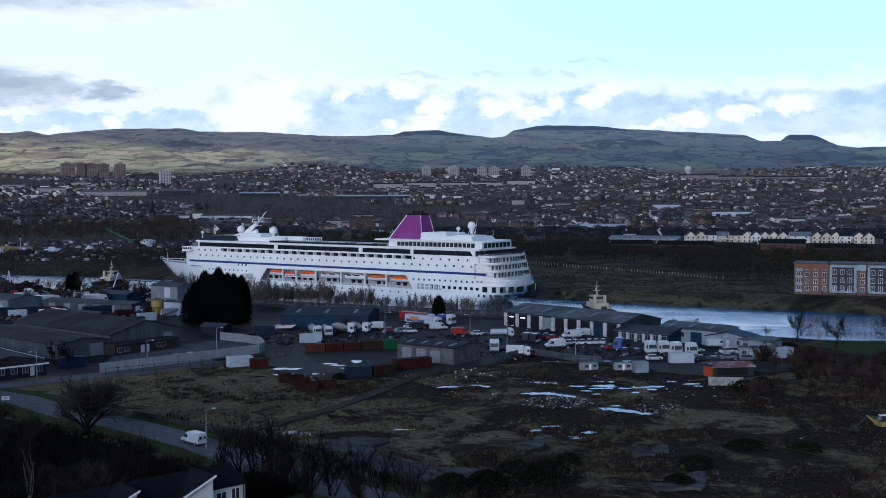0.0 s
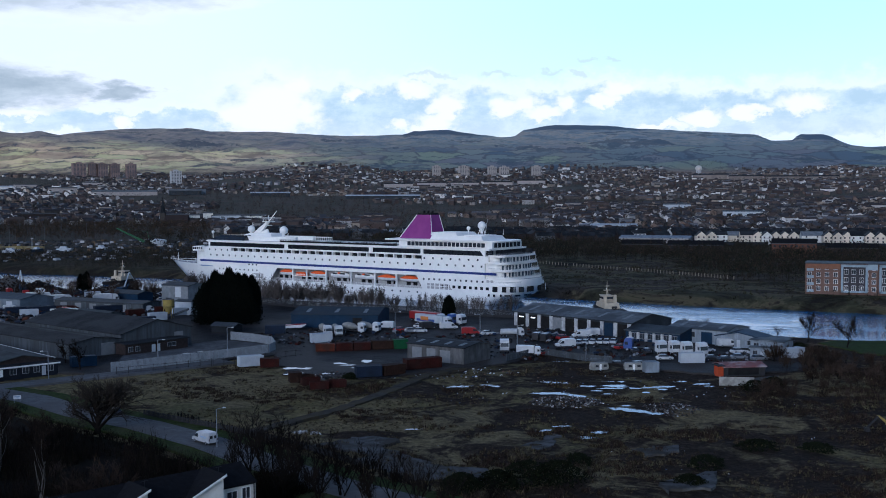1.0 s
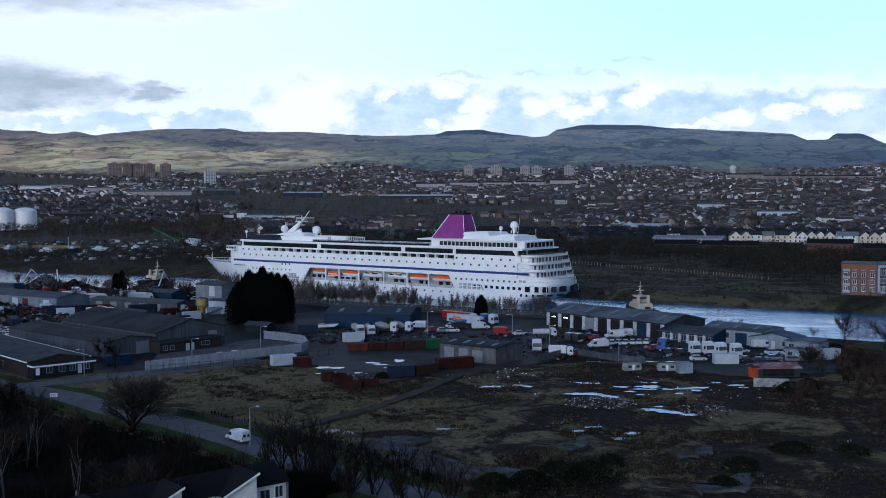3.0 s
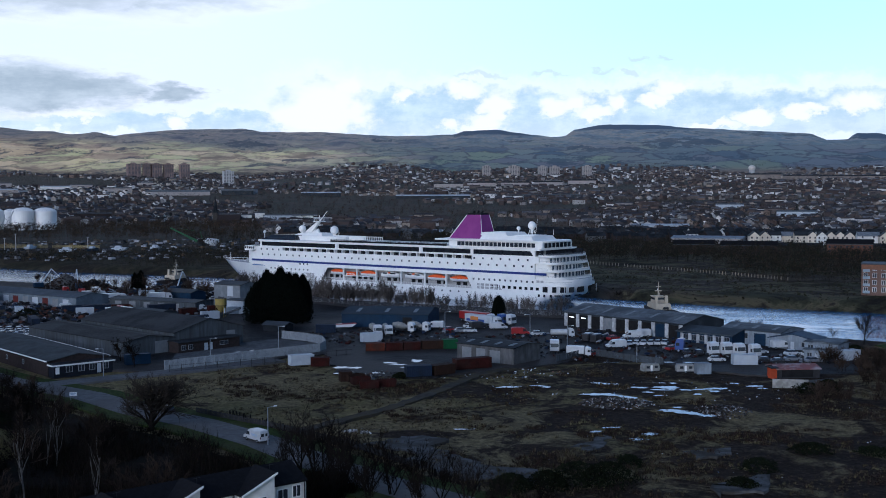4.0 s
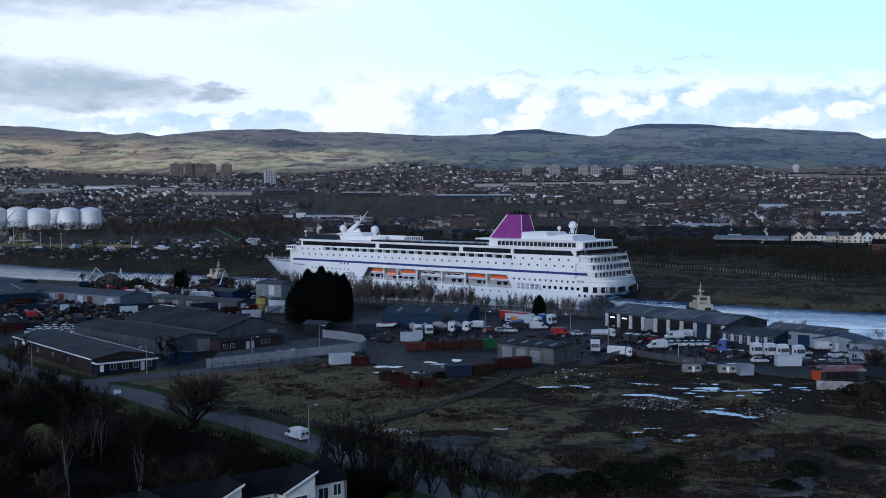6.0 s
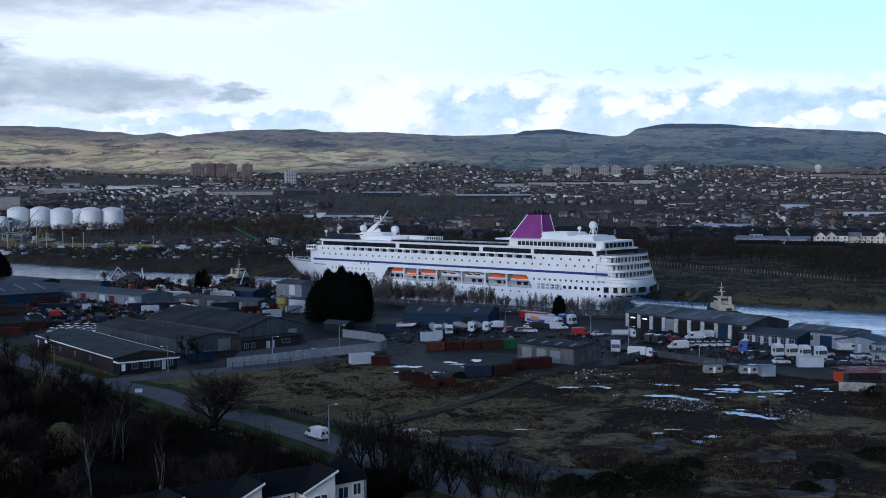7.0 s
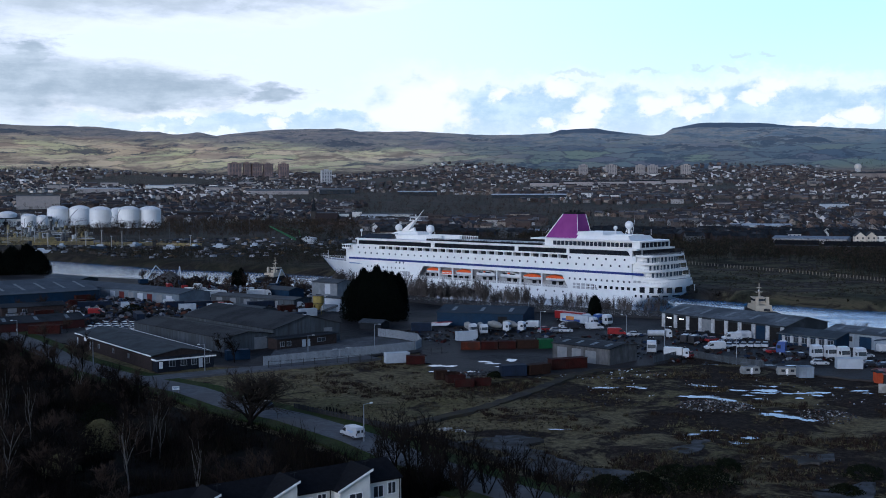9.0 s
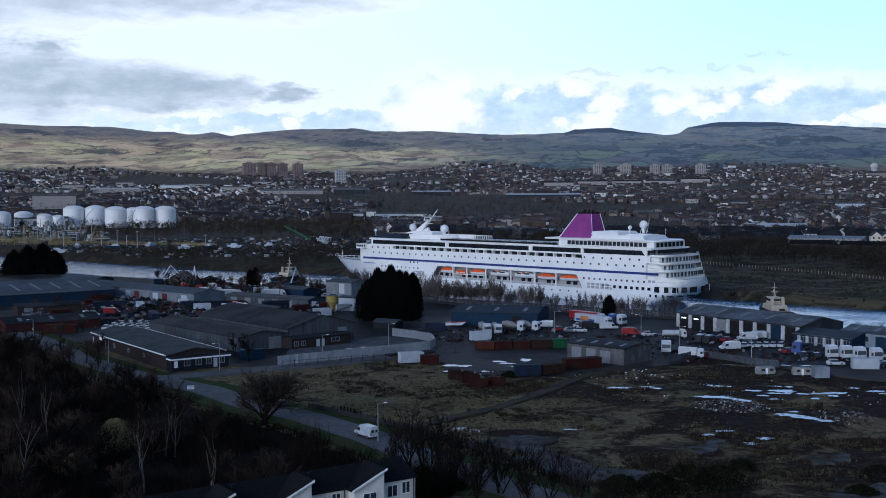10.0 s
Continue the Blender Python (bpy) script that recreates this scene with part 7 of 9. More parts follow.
class Grove:
    """Copies of a few built trees, set down one by one."""

    def __init__(self, trees):
        self.trees, self.used = trees, set()

    def put(self, x, y, rng, size=1.0, which=None):
        k = rng.randrange(len(self.trees)) if which is None else which
        s = size * rng.uniform(0.85, 1.15)
        m = pose(x, y, gz(x, y) - 0.05, 0, 0, rng.uniform(0, 360)) @ Matrix.Diagonal((s, s, s * rng.uniform(0.9, 1.1), 1))
        ob = self.trees[k]
        if k in self.used:
            ob = copy_thing(ob, m)
        self.used.add(k)
        ob.matrix_basis = m
        return ob


def leafy(seed, height, radius, n, size, shape, ragged_edge=0.06, spikes=0):
    """A crown of many small clumps inside a shape (height fraction to radius fraction)."""
    rng = random.Random(seed)
    b = MB()
    for _ in range(n):
        f = rng.random() ** 0.8
        rad = radius * shape(f) * (0.55 + 0.45 * rng.random() ** 0.4) * (0.85 + 0.3 * rng.random())
        a = rng.uniform(0, math.tau)
        rad *= 1 + ragged_edge * (math.sin(a * 2 + seed) + 0.7 * math.sin(a * 5 + 3 * seed + 4 * f) + 0.5 * math.sin(a * 9 + 9 * f))
        c = Vector((rad * math.cos(a), rad * math.sin(a), height * f))
        u = Vector((rng.gauss(0, 1), rng.gauss(0, 1), rng.gauss(0, 1))).normalized() * size * rng.uniform(0.6, 1.3)
        v = Vector((rng.gauss(0, 1), rng.gauss(0, 1), rng.gauss(0.6, 1))).normalized() * size * rng.uniform(0.6, 1.3)
        w = u.cross(v).normalized() * size * 0.6
        b.add([tuple(c - u), tuple(c + u), tuple(c + v), tuple(c + w)], [(0, 1, 2), (0, 1, 3), (1, 2, 3), (0, 2, 3)])
    for _ in range(spikes):                         # upright shoots that break the outline
        f = 0.35 + 0.65 * rng.random() ** 0.5
        a, rad = rng.uniform(0, math.tau), radius * shape(f) * rng.uniform(0.3, 1.02)
        x, y, z, k = rad * math.cos(a), rad * math.sin(a), height * min(f, 0.96), size * rng.uniform(0.3, 0.6)
        top = (x * 1.04 + rng.uniform(-0.2, 0.2), y * 1.04 + rng.uniform(-0.2, 0.2), z + size * rng.uniform(2.5, 8.5))
        b.add([(x - k, y, z), (x + k, y, z), (x, y - k, z), (x, y + k, z), top], [(0, 1, 4), (2, 3, 4)])
    return b


rng = random.Random(21)
broad = Grove([tree_thing("bare_tree", bare_tree_meshes(s, 10, 0.8, 0.2, 6, 3, 0.046), "bare dark winter tree with spreading crown", "roadside and woodland trees") for s in (1, 2, 3, 4)])
brown = Grove([tree_thing("bare_tree", bare_tree_meshes(s, 10, 0.55, 0.16, 8, 2, 0.042, bark, twig_red), "bare brownish winter tree in dense woodland", "roadside and woodland trees") for s in (5, 6, 7)])
birches = Grove([tree_thing("birch_tree", bare_tree_meshes(s, 12, 0.35, 0.13, 7, 2, 0.024, birch, twig, 1, 0.6), "slender bare birch with pale trunk", "birches") for s in (8, 9)])
shrub = Grove([tree_thing("bare_shrub", bare_tree_meshes(s, 4.2, 0.7, 0.05, 2, 1, 0.036, twig, twig_red, 4), "bare brown thicket shrub", "shrubs") for s in (10, 11, 12)])
quay = Grove([tree_thing("quay_tree", bare_tree_meshes(s, 9.0, 0.3, 0.07, 6, 2, 0.024, pale_twig, pale_twig, 2, 0.8), "thin bare sapling on the river quay", "quay saplings") for s in (13, 14, 15)])

hedge = Grove([tree_thing("bare_tree", bare_tree_meshes(s, 9.0, 0.6, 0.15, 5, 1, 0.036, stems=3, upright=0.55, bole=0.08), "dark many-stemmed bare tree beside the road", "roadside and woodland trees") for s in (17, 18)])

# the spreading tree beside the road, and the row in front of it
big = tree_thing("oak_tree", bare_tree_meshes(34, 10.5, 1.0, 0.34, 20, 5, 0.034, trunk_mat=bark, twig_mat=mat("oak_twigs", (0.040, 0.033, 0.027), (0.026, 0.022, 0.018), 1.0, 0.9), upright=0.28, bole=0.1), "broad spreading bare tree beside the road")
big.matrix_basis = pose(-64.1, 198.6, 4.2, 0, 0, 20) @ Matrix.Diagonal((1.62, 1.62, 1.38, 1))
for x, y, s in ((-91.0, 270, 0.95), (-98, 280, 0.6), (-28, 171, 0.8), (-110, 238, 0.6)):
    broad.put(x, y, rng, s)
for x, y, s in ((-31.5, 170, 0.95), (-28, 165, 1.0), (-25, 161.5, 1.0), (-22.5, 158, 1.0), (-19, 157, 1.0), (-16, 155.5, 0.95), (-12.5, 156.5, 0.95), (-8.5, 154, 0.85), (-5, 150, 0.85), (-24, 153.5, 0.8), (-18, 150, 0.9), (-11, 147, 0.9), (-33, 164, 0.75), (-1, 146, 0.75), (5, 143, 0.7)):
    hedge.put(x, y, rng, s * 0.95)


def south_of_road(x, y):
    for (xa, ya), (xb, yb) in zip(ROAD, ROAD[1:]):
        if xa <= x <= xb:
            return y < ya + (yb - ya) * (x - xa) / (xb - xa) - (15 if x > -78 else 10)
    return False


# the dark wood under the camera, south of the road
count = 0
while count < 270:
    x, y = rng.uniform(-165, -36), rng.uniform(104, 300)
    r = math.hypot(x, y)
    if not south_of_road(x, y) or r < 100:
        continue
    px = (x - HOUSE_END[0]) * HOUSE_DIR[0] + (y - HOUSE_END[1]) * HOUSE_DIR[1]
    py = -(x - HOUSE_END[0]) * HOUSE_DIR[1] + (y - HOUSE_END[1]) * HOUSE_DIR[0]
    if -56 < px < 4 and -14 < py < 11:
        continue
    if math.hypot(x + 90, y - 226) < 7 or (x > -62 and y > 146) or (x > -80 and y > 186):
        continue
    k = rng.random()
    size = 0.72 if r > 190 else 0.9
    (broad if k < 0.4 else brown if k < 0.78 else birches if k < 0.81 else shrub).put(x, y, rng, size * (1.0 if k < 0.84 else 1.3))
    count += 1
for x, y in ((-66.1, 149), (-72.1, 171), (-70, 170), (-83.5, 146.6), (-102, 179), (-97.5, 180)):
    birches.put(x, y, rng, 1.0)
# taller trees that hide the road where it leaves for the river
for i, (x, y) in enumerate(((-143, 257), (-137, 262), (-131, 262), (-126, 258), (-148, 250), (-134, 248), (-127, 245), (-152, 268), (-158, 262), (-146, 266), (-122, 250), (-139, 240), (-130, 235), (-150, 240), (-160, 275), (-166, 280))):
    (broad if i % 2 else brown).put(x, y, rng, 0.95)
# understorey and roadside thickets
for _ in range(70):
    x, y = rng.uniform(-150, -40), rng.uniform(110, 280)
    if south_of_road(x, y) and not (-56 < (x - HOUSE_END[0]) * HOUSE_DIR[0] + (y - HOUSE_END[1]) * HOUSE_DIR[1] < 4 and abs(-(x - HOUSE_END[0]) * HOUSE_DIR[1] + (y - HOUSE_END[1]) * HOUSE_DIR[0]) < 12):
        shrub.put(x, y, rng, 1.1)
# brown thicket by the river bend, and single trees on the bank
for _ in range(420):
    x, y = rng.uniform(62, 150), rng.uniform(206, 292)
    if y < 296 - (x - 62) * 0.2 and (y > 236 + (x - 66) * 0.12 or rng.random() < 0.12) and not (x < 80 and y > 243):
        shrub.put(x, y, rng, rng.uniform(0.65, 1.15))
for x, y, sz in ((102.6, 322.5, 1.15), (109, 308.5, 1.15), (120.5, 301, 1.2), (126, 297, 1.25), (76, 366, 0.62), (79, 362, 0.6), (82, 360, 0.55), (140, 292, 1.2), (97, 333, 0.5)):
    broad.put(x, y, rng, sz)
# saplings along the quay, in front of the ship
for i in range(190):
    f = (i / 189) ** 1.15
    x = -112 + 142 * f + rng.uniform(-1.6, 1.6)
    y = float(np.interp(x, [-120, -60, 0, 40], [472, 424, 394, 380])) + rng.uniform(-3, 3)
    if rng.random() < (0.95 if x < -25 else 0.75):
        quay.put(x, y, rng, rng.uniform(0.65, 1.1) if x < -25 else rng.uniform(0.45, 0.85))
for x, y in ((-136, 478), (-131, 474), (-127, 471), (-122, 468), (-118, 462), (-147, 484), (-139, 482), (-133, 465), (-125, 461), (-181, 497), (-210, 503), (-216, 508), (-173, 489), (-170, 491), (-167, 488), (-160, 490), (-157, 487), (-150, 500), (-165, 505), (-140, 490), (-182, 470), (-176, 463), (-188, 395), (-205, 372), (-200, 380), (-158, 300), (-176, 292), (-182, 330), (-174, 352), (-140, 430), (-135, 440), (-164, 440), (-155, 452), (-162, 322), (-112, 238), (-109, 236), (-103, 238)):
    brown.put(x, y, rng, 0.75 if y > 250 else 0.45)
# evergreens
rngc = random.Random(8)
for i, (x, y, h, rad) in enumerate(((-82.6, 370, 12.6, 3.7), (-79.6, 372, 15.2, 4.0), (-76.4, 370, 15.8, 4.2), (-74.2, 368, 17.0, 4.0), (-72, 372, 16.2, 4.2), (-69.4, 370, 15.6, 3.9), (-67.6, 373, 13.4, 3.2), (-80.4, 366, 12.4, 3.8), (-76.6, 365.5, 14.8, 4.0), (-72.6, 365.5, 15.2, 4.0), (-69.2, 366, 13.6, 3.6), (-318, 556, 9.5, 5), (-311, 558, 12, 6), (-303, 559, 12.5, 6), (-296, 558, 10, 5), (-1.5, 391, 5.5, 2.2), (-162.5, 492, 7.5, 2.0), (-165.5, 493, 6.0, 1.8))):
    ob = thing("conifer", pose(x, y, 3.9, 0, 0, 47 * i), "dense almost black evergreen conifer", "tree", "evergreens")
    t = MB()
    t.tube((0, 0, -0.2), (0, 0, h * 0.8), 0.28, 0.08)
    part("trunk", t, bark, ob)
    part("crown", leafy(40 + i, h * rngc.uniform(0.92, 1.06), rad * 1.08, 3300, 0.36 if rad < 4.7 else 0.62, lambda f: min(1.0, 0.84 + 1.6 * f) * (1 - f ** 3.8) ** 0.85 + 0.03, 0.16, 1300), conifer, ob)
for i, (x, y, h, rad, m) in enumerate(((-83, 176, 5.2, 4.5, catkin), (-81.5, 159, 3.4, 2.4, catkin), (-92, 196, 4, 3, gorse), (11, 163.5, 3.6, 4.4, gorse), (15.5, 164, 3.2, 3.6, gorse), (6.5, 162, 2.6, 3.0, gorse), (20, 177, 1.6, 2.4, gorse), (40, 175, 1.8, 3.2, gorse), (1, 160, 2.4, 3.0, gorse), (51, 187, 1.6, 3.2, gorse), (61, 186, 1.4, 2.6, gorse), (-24, 258.5, 1.4, 1.8, gorse), (66, 243, 2.2, 3.4, gorse), (71, 246.5, 2.4, 2.8, gorse), (94, 303, 2.4, 3.6, gorse), (98, 299, 2.0, 3.0, gorse), (-166, 380, 3.5, 4, gorse), (35, 164, 1.4, 2.2, gorse))):
    solo("evergreen_bush" if m is gorse else "willow_bush", leafy(80 + i, h, rad, 3200 if m is catkin else 900 if h > 2.2 else 520, 0.2 if m is catkin else 0.26, lambda f: (1 - f ** 2.2) ** 0.6, 0.17), m, "dark evergreen bush on rough grass" if m is gorse else "pale yellow-green willow bush", "bush", "bushes", m=pose(x, y, gz(x, y) - 0.1))

# tussocks, bramble and dead stalks over the waste ground
scrub_mat = palette("dead_grass_and_bramble", [(0.040, 0.030, 0.021), (0.11, 0.086, 0.048), (0.060, 0.043, 0.030), (0.080, 0.075, 0.033), (0.028, 0.021, 0.016), (0.15, 0.118, 0.065), (0.050, 0.046, 0.024), (0.070, 0.050, 0.035)], rough=0.95, grain=1.0, shade=0.3)


# near-black litter; woodland shade is put into this palette
scrub_dark = palette("shade_dark_litter", [(0.007, 0.006, 0.005), (0.013, 0.010, 0.008), (0.009, 0.008, 0.006), (0.012, 0.013, 0.007), (0.006, 0.005, 0.004), (0.018, 0.014, 0.010)], rough=0.95, grain=1.0, shade=0.3)


def scatter_tufts(n, box, h0, h1, keep, seed, material=scrub_mat, thick=0.11, blades=9, wide=1.0):
    r = np.random.RandomState(seed)
    x, y = r.uniform(box[0], box[1], n), r.uniform(box[2], box[3], n)
    dens = value_noise(x / 9, y / 9, 11) * 0.6 + value_noise(x / 3.1, y / 3.1, 12) * 0.4
    ok = keep(x, y) & (dens > 0.42)
    x, y, dens = x[ok], y[ok], dens[ok]
    z = ground_z(x, y)
    k = len(x)
    h = (h0 + (h1 - h0) * r.rand(k) ** 2) * (0.6 + dens)
    w = h * r.uniform(0.7, 1.6, k) * wide
    shape = (k, blades)
    a, t = r.uniform(0, 6.28, shape), r.uniform(0, 6.28, shape)
    q = w[:, None] * 0.55 * r.rand(*shape) ** 0.5
    bx, by = x[:, None] + q * np.cos(a), y[:, None] + q * np.sin(a)
    e = (0.05 + thick * h)[:, None]
    low = np.repeat(z[:, None] - 0.05, blades, 1)
    tip = np.stack([bx + h[:, None] * r.uniform(-0.5, 0.5, shape), by + h[:, None] * r.uniform(-0.5, 0.5, shape), z[:, None] + h[:, None] * r.uniform(0.45, 1.1, shape)], -1)
    vs = np.stack([np.stack([bx - e * np.cos(t), by - e * np.sin(t), low], -1), np.stack([bx + e * np.cos(t), by + e * np.sin(t), low], -1), tip], 2).reshape(-1, 3)
    fs = np.arange(len(vs)).reshape(-1, 3)
    me = bpy.data.meshes.new("scrub")
    me.from_pydata(vs.tolist(), [], fs.tolist())
    me.materials.append(material)
    return tagged(new("scrub", me), "brown dead grass and bramble on waste ground", "scrub", kind="stuff")


def open_waste(x, y):
    road = np.interp(x, [p[0] for p in ROAD], [p[1] for p in ROAD])
    north = np.interp(x, [-90, -47, -40, -20, 14, 22, 40, 60, 90, 120], [250, 285, 258, 250, 272, 285, 262, 250, 268, 285])
    track = np.abs(x - np.interp(y, [199, 221, 240, 262], [-36, -22, -14, -6])) > 2.2
    pad = ~((x > -15) & (x < 2) & (y > 172) & (y < 200) & (value_noise(x / 4, y / 4, 9) < 0.7))
    bare = ~((x > 8) & (x < 58) & (y > 208) & (y < 262) & (value_noise(x / 8, y / 8, 6) < 0.62))
    return (y > road + 7) & (y < north) & track & pad & bare


scatter_tufts(26000, (-75, 118, 140, 285), 0.08, 0.4, open_waste, 3, thick=0.07, blades=10)
bramble = palette("brown_bramble_and_heather", [(0.030, 0.021, 0.017), (0.046, 0.032, 0.025), (0.022, 0.016, 0.013), (0.060, 0.042, 0.031), (0.034, 0.028, 0.017), (0.040, 0.026, 0.022)], rough=0.95, grain=1.0, shade=0.3)
pale_grass = palette("pale_winter_grass", [(0.13, 0.118, 0.062), (0.112, 0.100, 0.050), (0.17, 0.142, 0.082), (0.085, 0.08, 0.042)], rough=0.95, grain=1.0, shade=0.3)
scatter_tufts(7000, (-60, 118, 140, 280), 0.25, 0.75, lambda x, y: open_waste(x, y) & (value_noise(x / 15, y / 9, 17) + 0.0022 * x > 0.52), 13, bramble, 0.06, 26, 2.4)
scatter_tufts(5000, (-60, 118, 140, 262), 0.12, 0.45, lambda x, y: open_waste(x, y) & (value_noise(x / 13, y / 7, 18) > 0.6), 14, pale_grass, 0.07, 16, 2.2)
scatter_tufts(9000, (-75, 118, 140, 285), 0.25, 0.9, lambda x, y: open_waste(x, y) & (value_noise(x / 24, y / 24, 15) > 0.58), 4, thick=0.05, blades=12)
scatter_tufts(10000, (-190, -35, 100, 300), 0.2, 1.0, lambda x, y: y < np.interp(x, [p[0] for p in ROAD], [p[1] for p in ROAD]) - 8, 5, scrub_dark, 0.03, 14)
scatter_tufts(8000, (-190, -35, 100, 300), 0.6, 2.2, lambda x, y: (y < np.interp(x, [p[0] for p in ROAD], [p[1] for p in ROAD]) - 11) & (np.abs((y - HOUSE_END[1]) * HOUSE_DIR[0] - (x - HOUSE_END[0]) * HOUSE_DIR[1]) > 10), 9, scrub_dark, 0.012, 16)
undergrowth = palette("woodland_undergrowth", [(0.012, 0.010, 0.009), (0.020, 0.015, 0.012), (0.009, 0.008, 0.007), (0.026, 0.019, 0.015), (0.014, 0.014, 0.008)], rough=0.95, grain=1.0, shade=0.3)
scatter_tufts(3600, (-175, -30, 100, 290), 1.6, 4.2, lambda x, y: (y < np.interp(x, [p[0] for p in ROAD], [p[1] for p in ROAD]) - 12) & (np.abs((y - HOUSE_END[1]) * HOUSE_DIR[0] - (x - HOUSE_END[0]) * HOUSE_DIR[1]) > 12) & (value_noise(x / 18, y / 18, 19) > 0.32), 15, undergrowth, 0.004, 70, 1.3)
scatter_tufts(6000, (-45, 25, 125, 172), 0.4, 1.8, lambda x, y: (y < np.interp(x, [p[0] for p in ROAD], [p[1] for p in ROAD]) - 5.5) & (np.abs((y - HOUSE_END[1]) * HOUSE_DIR[0] - (x - HOUSE_END[0]) * HOUSE_DIR[1]) > 9), 10, scrub_dark, 0.015, 16)
scatter_tufts(1500, (-30, 22, 122, 178), 1.2, 3.3, lambda x, y: (y < np.interp(x, [p[0] for p in ROAD], [p[1] for p in ROAD]) - 5) & (y > np.interp(x, [p[0] for p in ROAD], [p[1] for p in ROAD]) - 17) & (np.abs((y - HOUSE_END[1]) * HOUSE_DIR[0] - (x - HOUSE_END[0]) * HOUSE_DIR[1]) > 9), 20, scrub_dark, 0.006, 60, 1.3)
scatter_tufts(900, (-52, 2, 150, 212), 0.3, 1.1, lambda x, y: np.abs(y - np.interp(x, [q[0] for q in LINE], [q[1] for q in LINE])) < 1.6, 21, scrub_dark, 0.02, 26, 1.6)
bank_scrub = palette("bank_bramble_and_grass", [(0.030, 0.026, 0.018), (0.046, 0.048, 0.024), (0.060, 0.050, 0.030), (0.024, 0.020, 0.016), (0.038, 0.044, 0.022), (0.050, 0.036, 0.027)], rough=0.95, grain=1.0, shade=0.3)
scatter_tufts(9000, (-60, 260, 420, 660), 0.2, 0.8, lambda x, y: river_side(x, y) < -3, 6, bank_scrub)
scatter_tufts(2500, (-60, 260, 420, 660), 0.6, 2.0, lambda x, y: (river_side(x, y) < -3) & (value_noise(x / 30, y / 30, 16) > 0.6), 12, bank_scrub, 0.05)
scatter_tufts(2500, (-330, 130, 290, 640), 0.4, 1.6, lambda x, y: (river_side(x, y) < -0.5) & (river_side(x, y) > -7), 7, scrub_dark)

# puddles, rubble and litter
pud = water_material("puddle_water", 1.2, 0.03, 0.03)


def puddle(x, y, rx, ry, turn, seed):
    rx, ry = rx * 1.25, ry * 1.35
    r = random.Random(seed)
    n = 22
    pts = []
    for i in range(n):
        a = math.tau * i / n
        k = 0.45 + 0.65 * r.random()
        u, v = rx * k * math.cos(a), ry * k * math.sin(a)
        pts.append((x + u * math.cos(turn) - v * math.sin(turn), y + u * math.sin(turn) + v * math.cos(turn)))
    zt = max(gz(px, py) for px, py in pts[::2]) + 0.04
    if yard_has(x, y):
        zt = 4.43
    b = MB()
    b.add([(px, py, zt) for px, py in pts], [tuple(range(n))])
    return tagged(part("puddle", b, pud), "shallow puddle reflecting the pale sky", "puddle", "puddles")


def yard_has(x, y):
    return y > float(np.interp(x, [-120, -47, -40, -20, 14, 22, 52, 84], [275, 296, 262, 257, 280, 296, 268, 268]))


WET = [(20.8, 237.4, 4.6, 1.5, -0.1), (26.2, 233.6, 2.9, 1.1, -0.75), (29, 230.6, 1.6, 0.8, -0.3), (33.6, 221.6, 2.8, 1.2, -0.2), (36.6, 218.6, 2.6, 1.5, -0.5), (39.4, 216.4, 1.6, 1.2, -0.4), (35, 225, 1.0, 0.6, 0), (23.9, 196.5, 1.7, 1.1, 0.3), (26.6, 199.2, 1.7, 0.9, 0.4),
       (30, 248.1, 2.2, 0.9, 0), (35.9, 248.2, 2.6, 2.0, 0.1), (45.3, 246.5, 1.3, 0.9, 0), (47.8, 247, 1.6, 1.2, 0.2), (41.5, 238.8, 1.0, 0.9, 0.1), (45.8, 242.7, 1.2, 0.9, 0), (40, 244.4, 1.5, 0.8, 0), (23, 252.9, 2.6, 1.0, -0.3), (7.5, 248.3, 1.8, 0.7, 0), (1.5, 247.2, 3.0, 1.1, 0.1), (9.4, 246.5, 1.2, 0.9, 0.3), (35.1, 254.4, 1.4, 0.9, 0), (38.6, 254, 1.0, 0.8, 0), (31.2, 241.5, 1.4, 0.7, 0), (43, 245.5, 1.2, 0.7, 0.1), (34, 244.2, 2.2, 0.7, 0), (36.5, 243.6, 1.0, 0.6, 0), (52, 254, 1.4, 0.8, 0), (56, 250.5, 2.0, 0.8, 0.2), (57, 247.5, 0.9, 0.6, 0), (33, 238, 1.0, 0.5, 0), (20, 205, 1.6, 0.5, 0.2), (16, 201, 1.8, 0.6, 0.4),
       (-28.6, 279.5, 2.4, 1.0, -0.3), (-26.2, 276.5, 1.9, 0.8, 0.1), (-22.0, 282.6, 1.3, 2.2, 0.2), (-17.2, 274.0, 2.6, 1.2, 0.2), (-10.2, 275.4, 1.8, 1.0, 0.3), (-21.5, 269.5, 1.9, 1.1, 0.3), (-30.5, 263.5, 1.0, 0.9, 0.4), (-31, 258.5, 1.1, 0.7, 0), (-38.6, 262.5, 1.7, 1.1, 0.1), (-40, 271.5, 2.2, 1.4, 0.1), (-36.4, 271, 1.8, 1.5, 0.1), (-43.5, 262.5, 1.2, 0.9, 0), (-24, 272, 1.4, 0.6, 0), (36, 287, 2.4, 0.6, 0), (42, 283, 1.5, 0.5, 0), (28, 285, 2.2, 0.7, 0), (46.5, 283, 1.5, 0.6, 0), (31, 291.5, 1.6, 0.6, 0), (-7, 202, 2.0, 0.5, 0.1)]
for i, (x, y, rx, ry, a) in enumerate(WET):
    puddle(x, y, rx, ry, a, 200 + i)


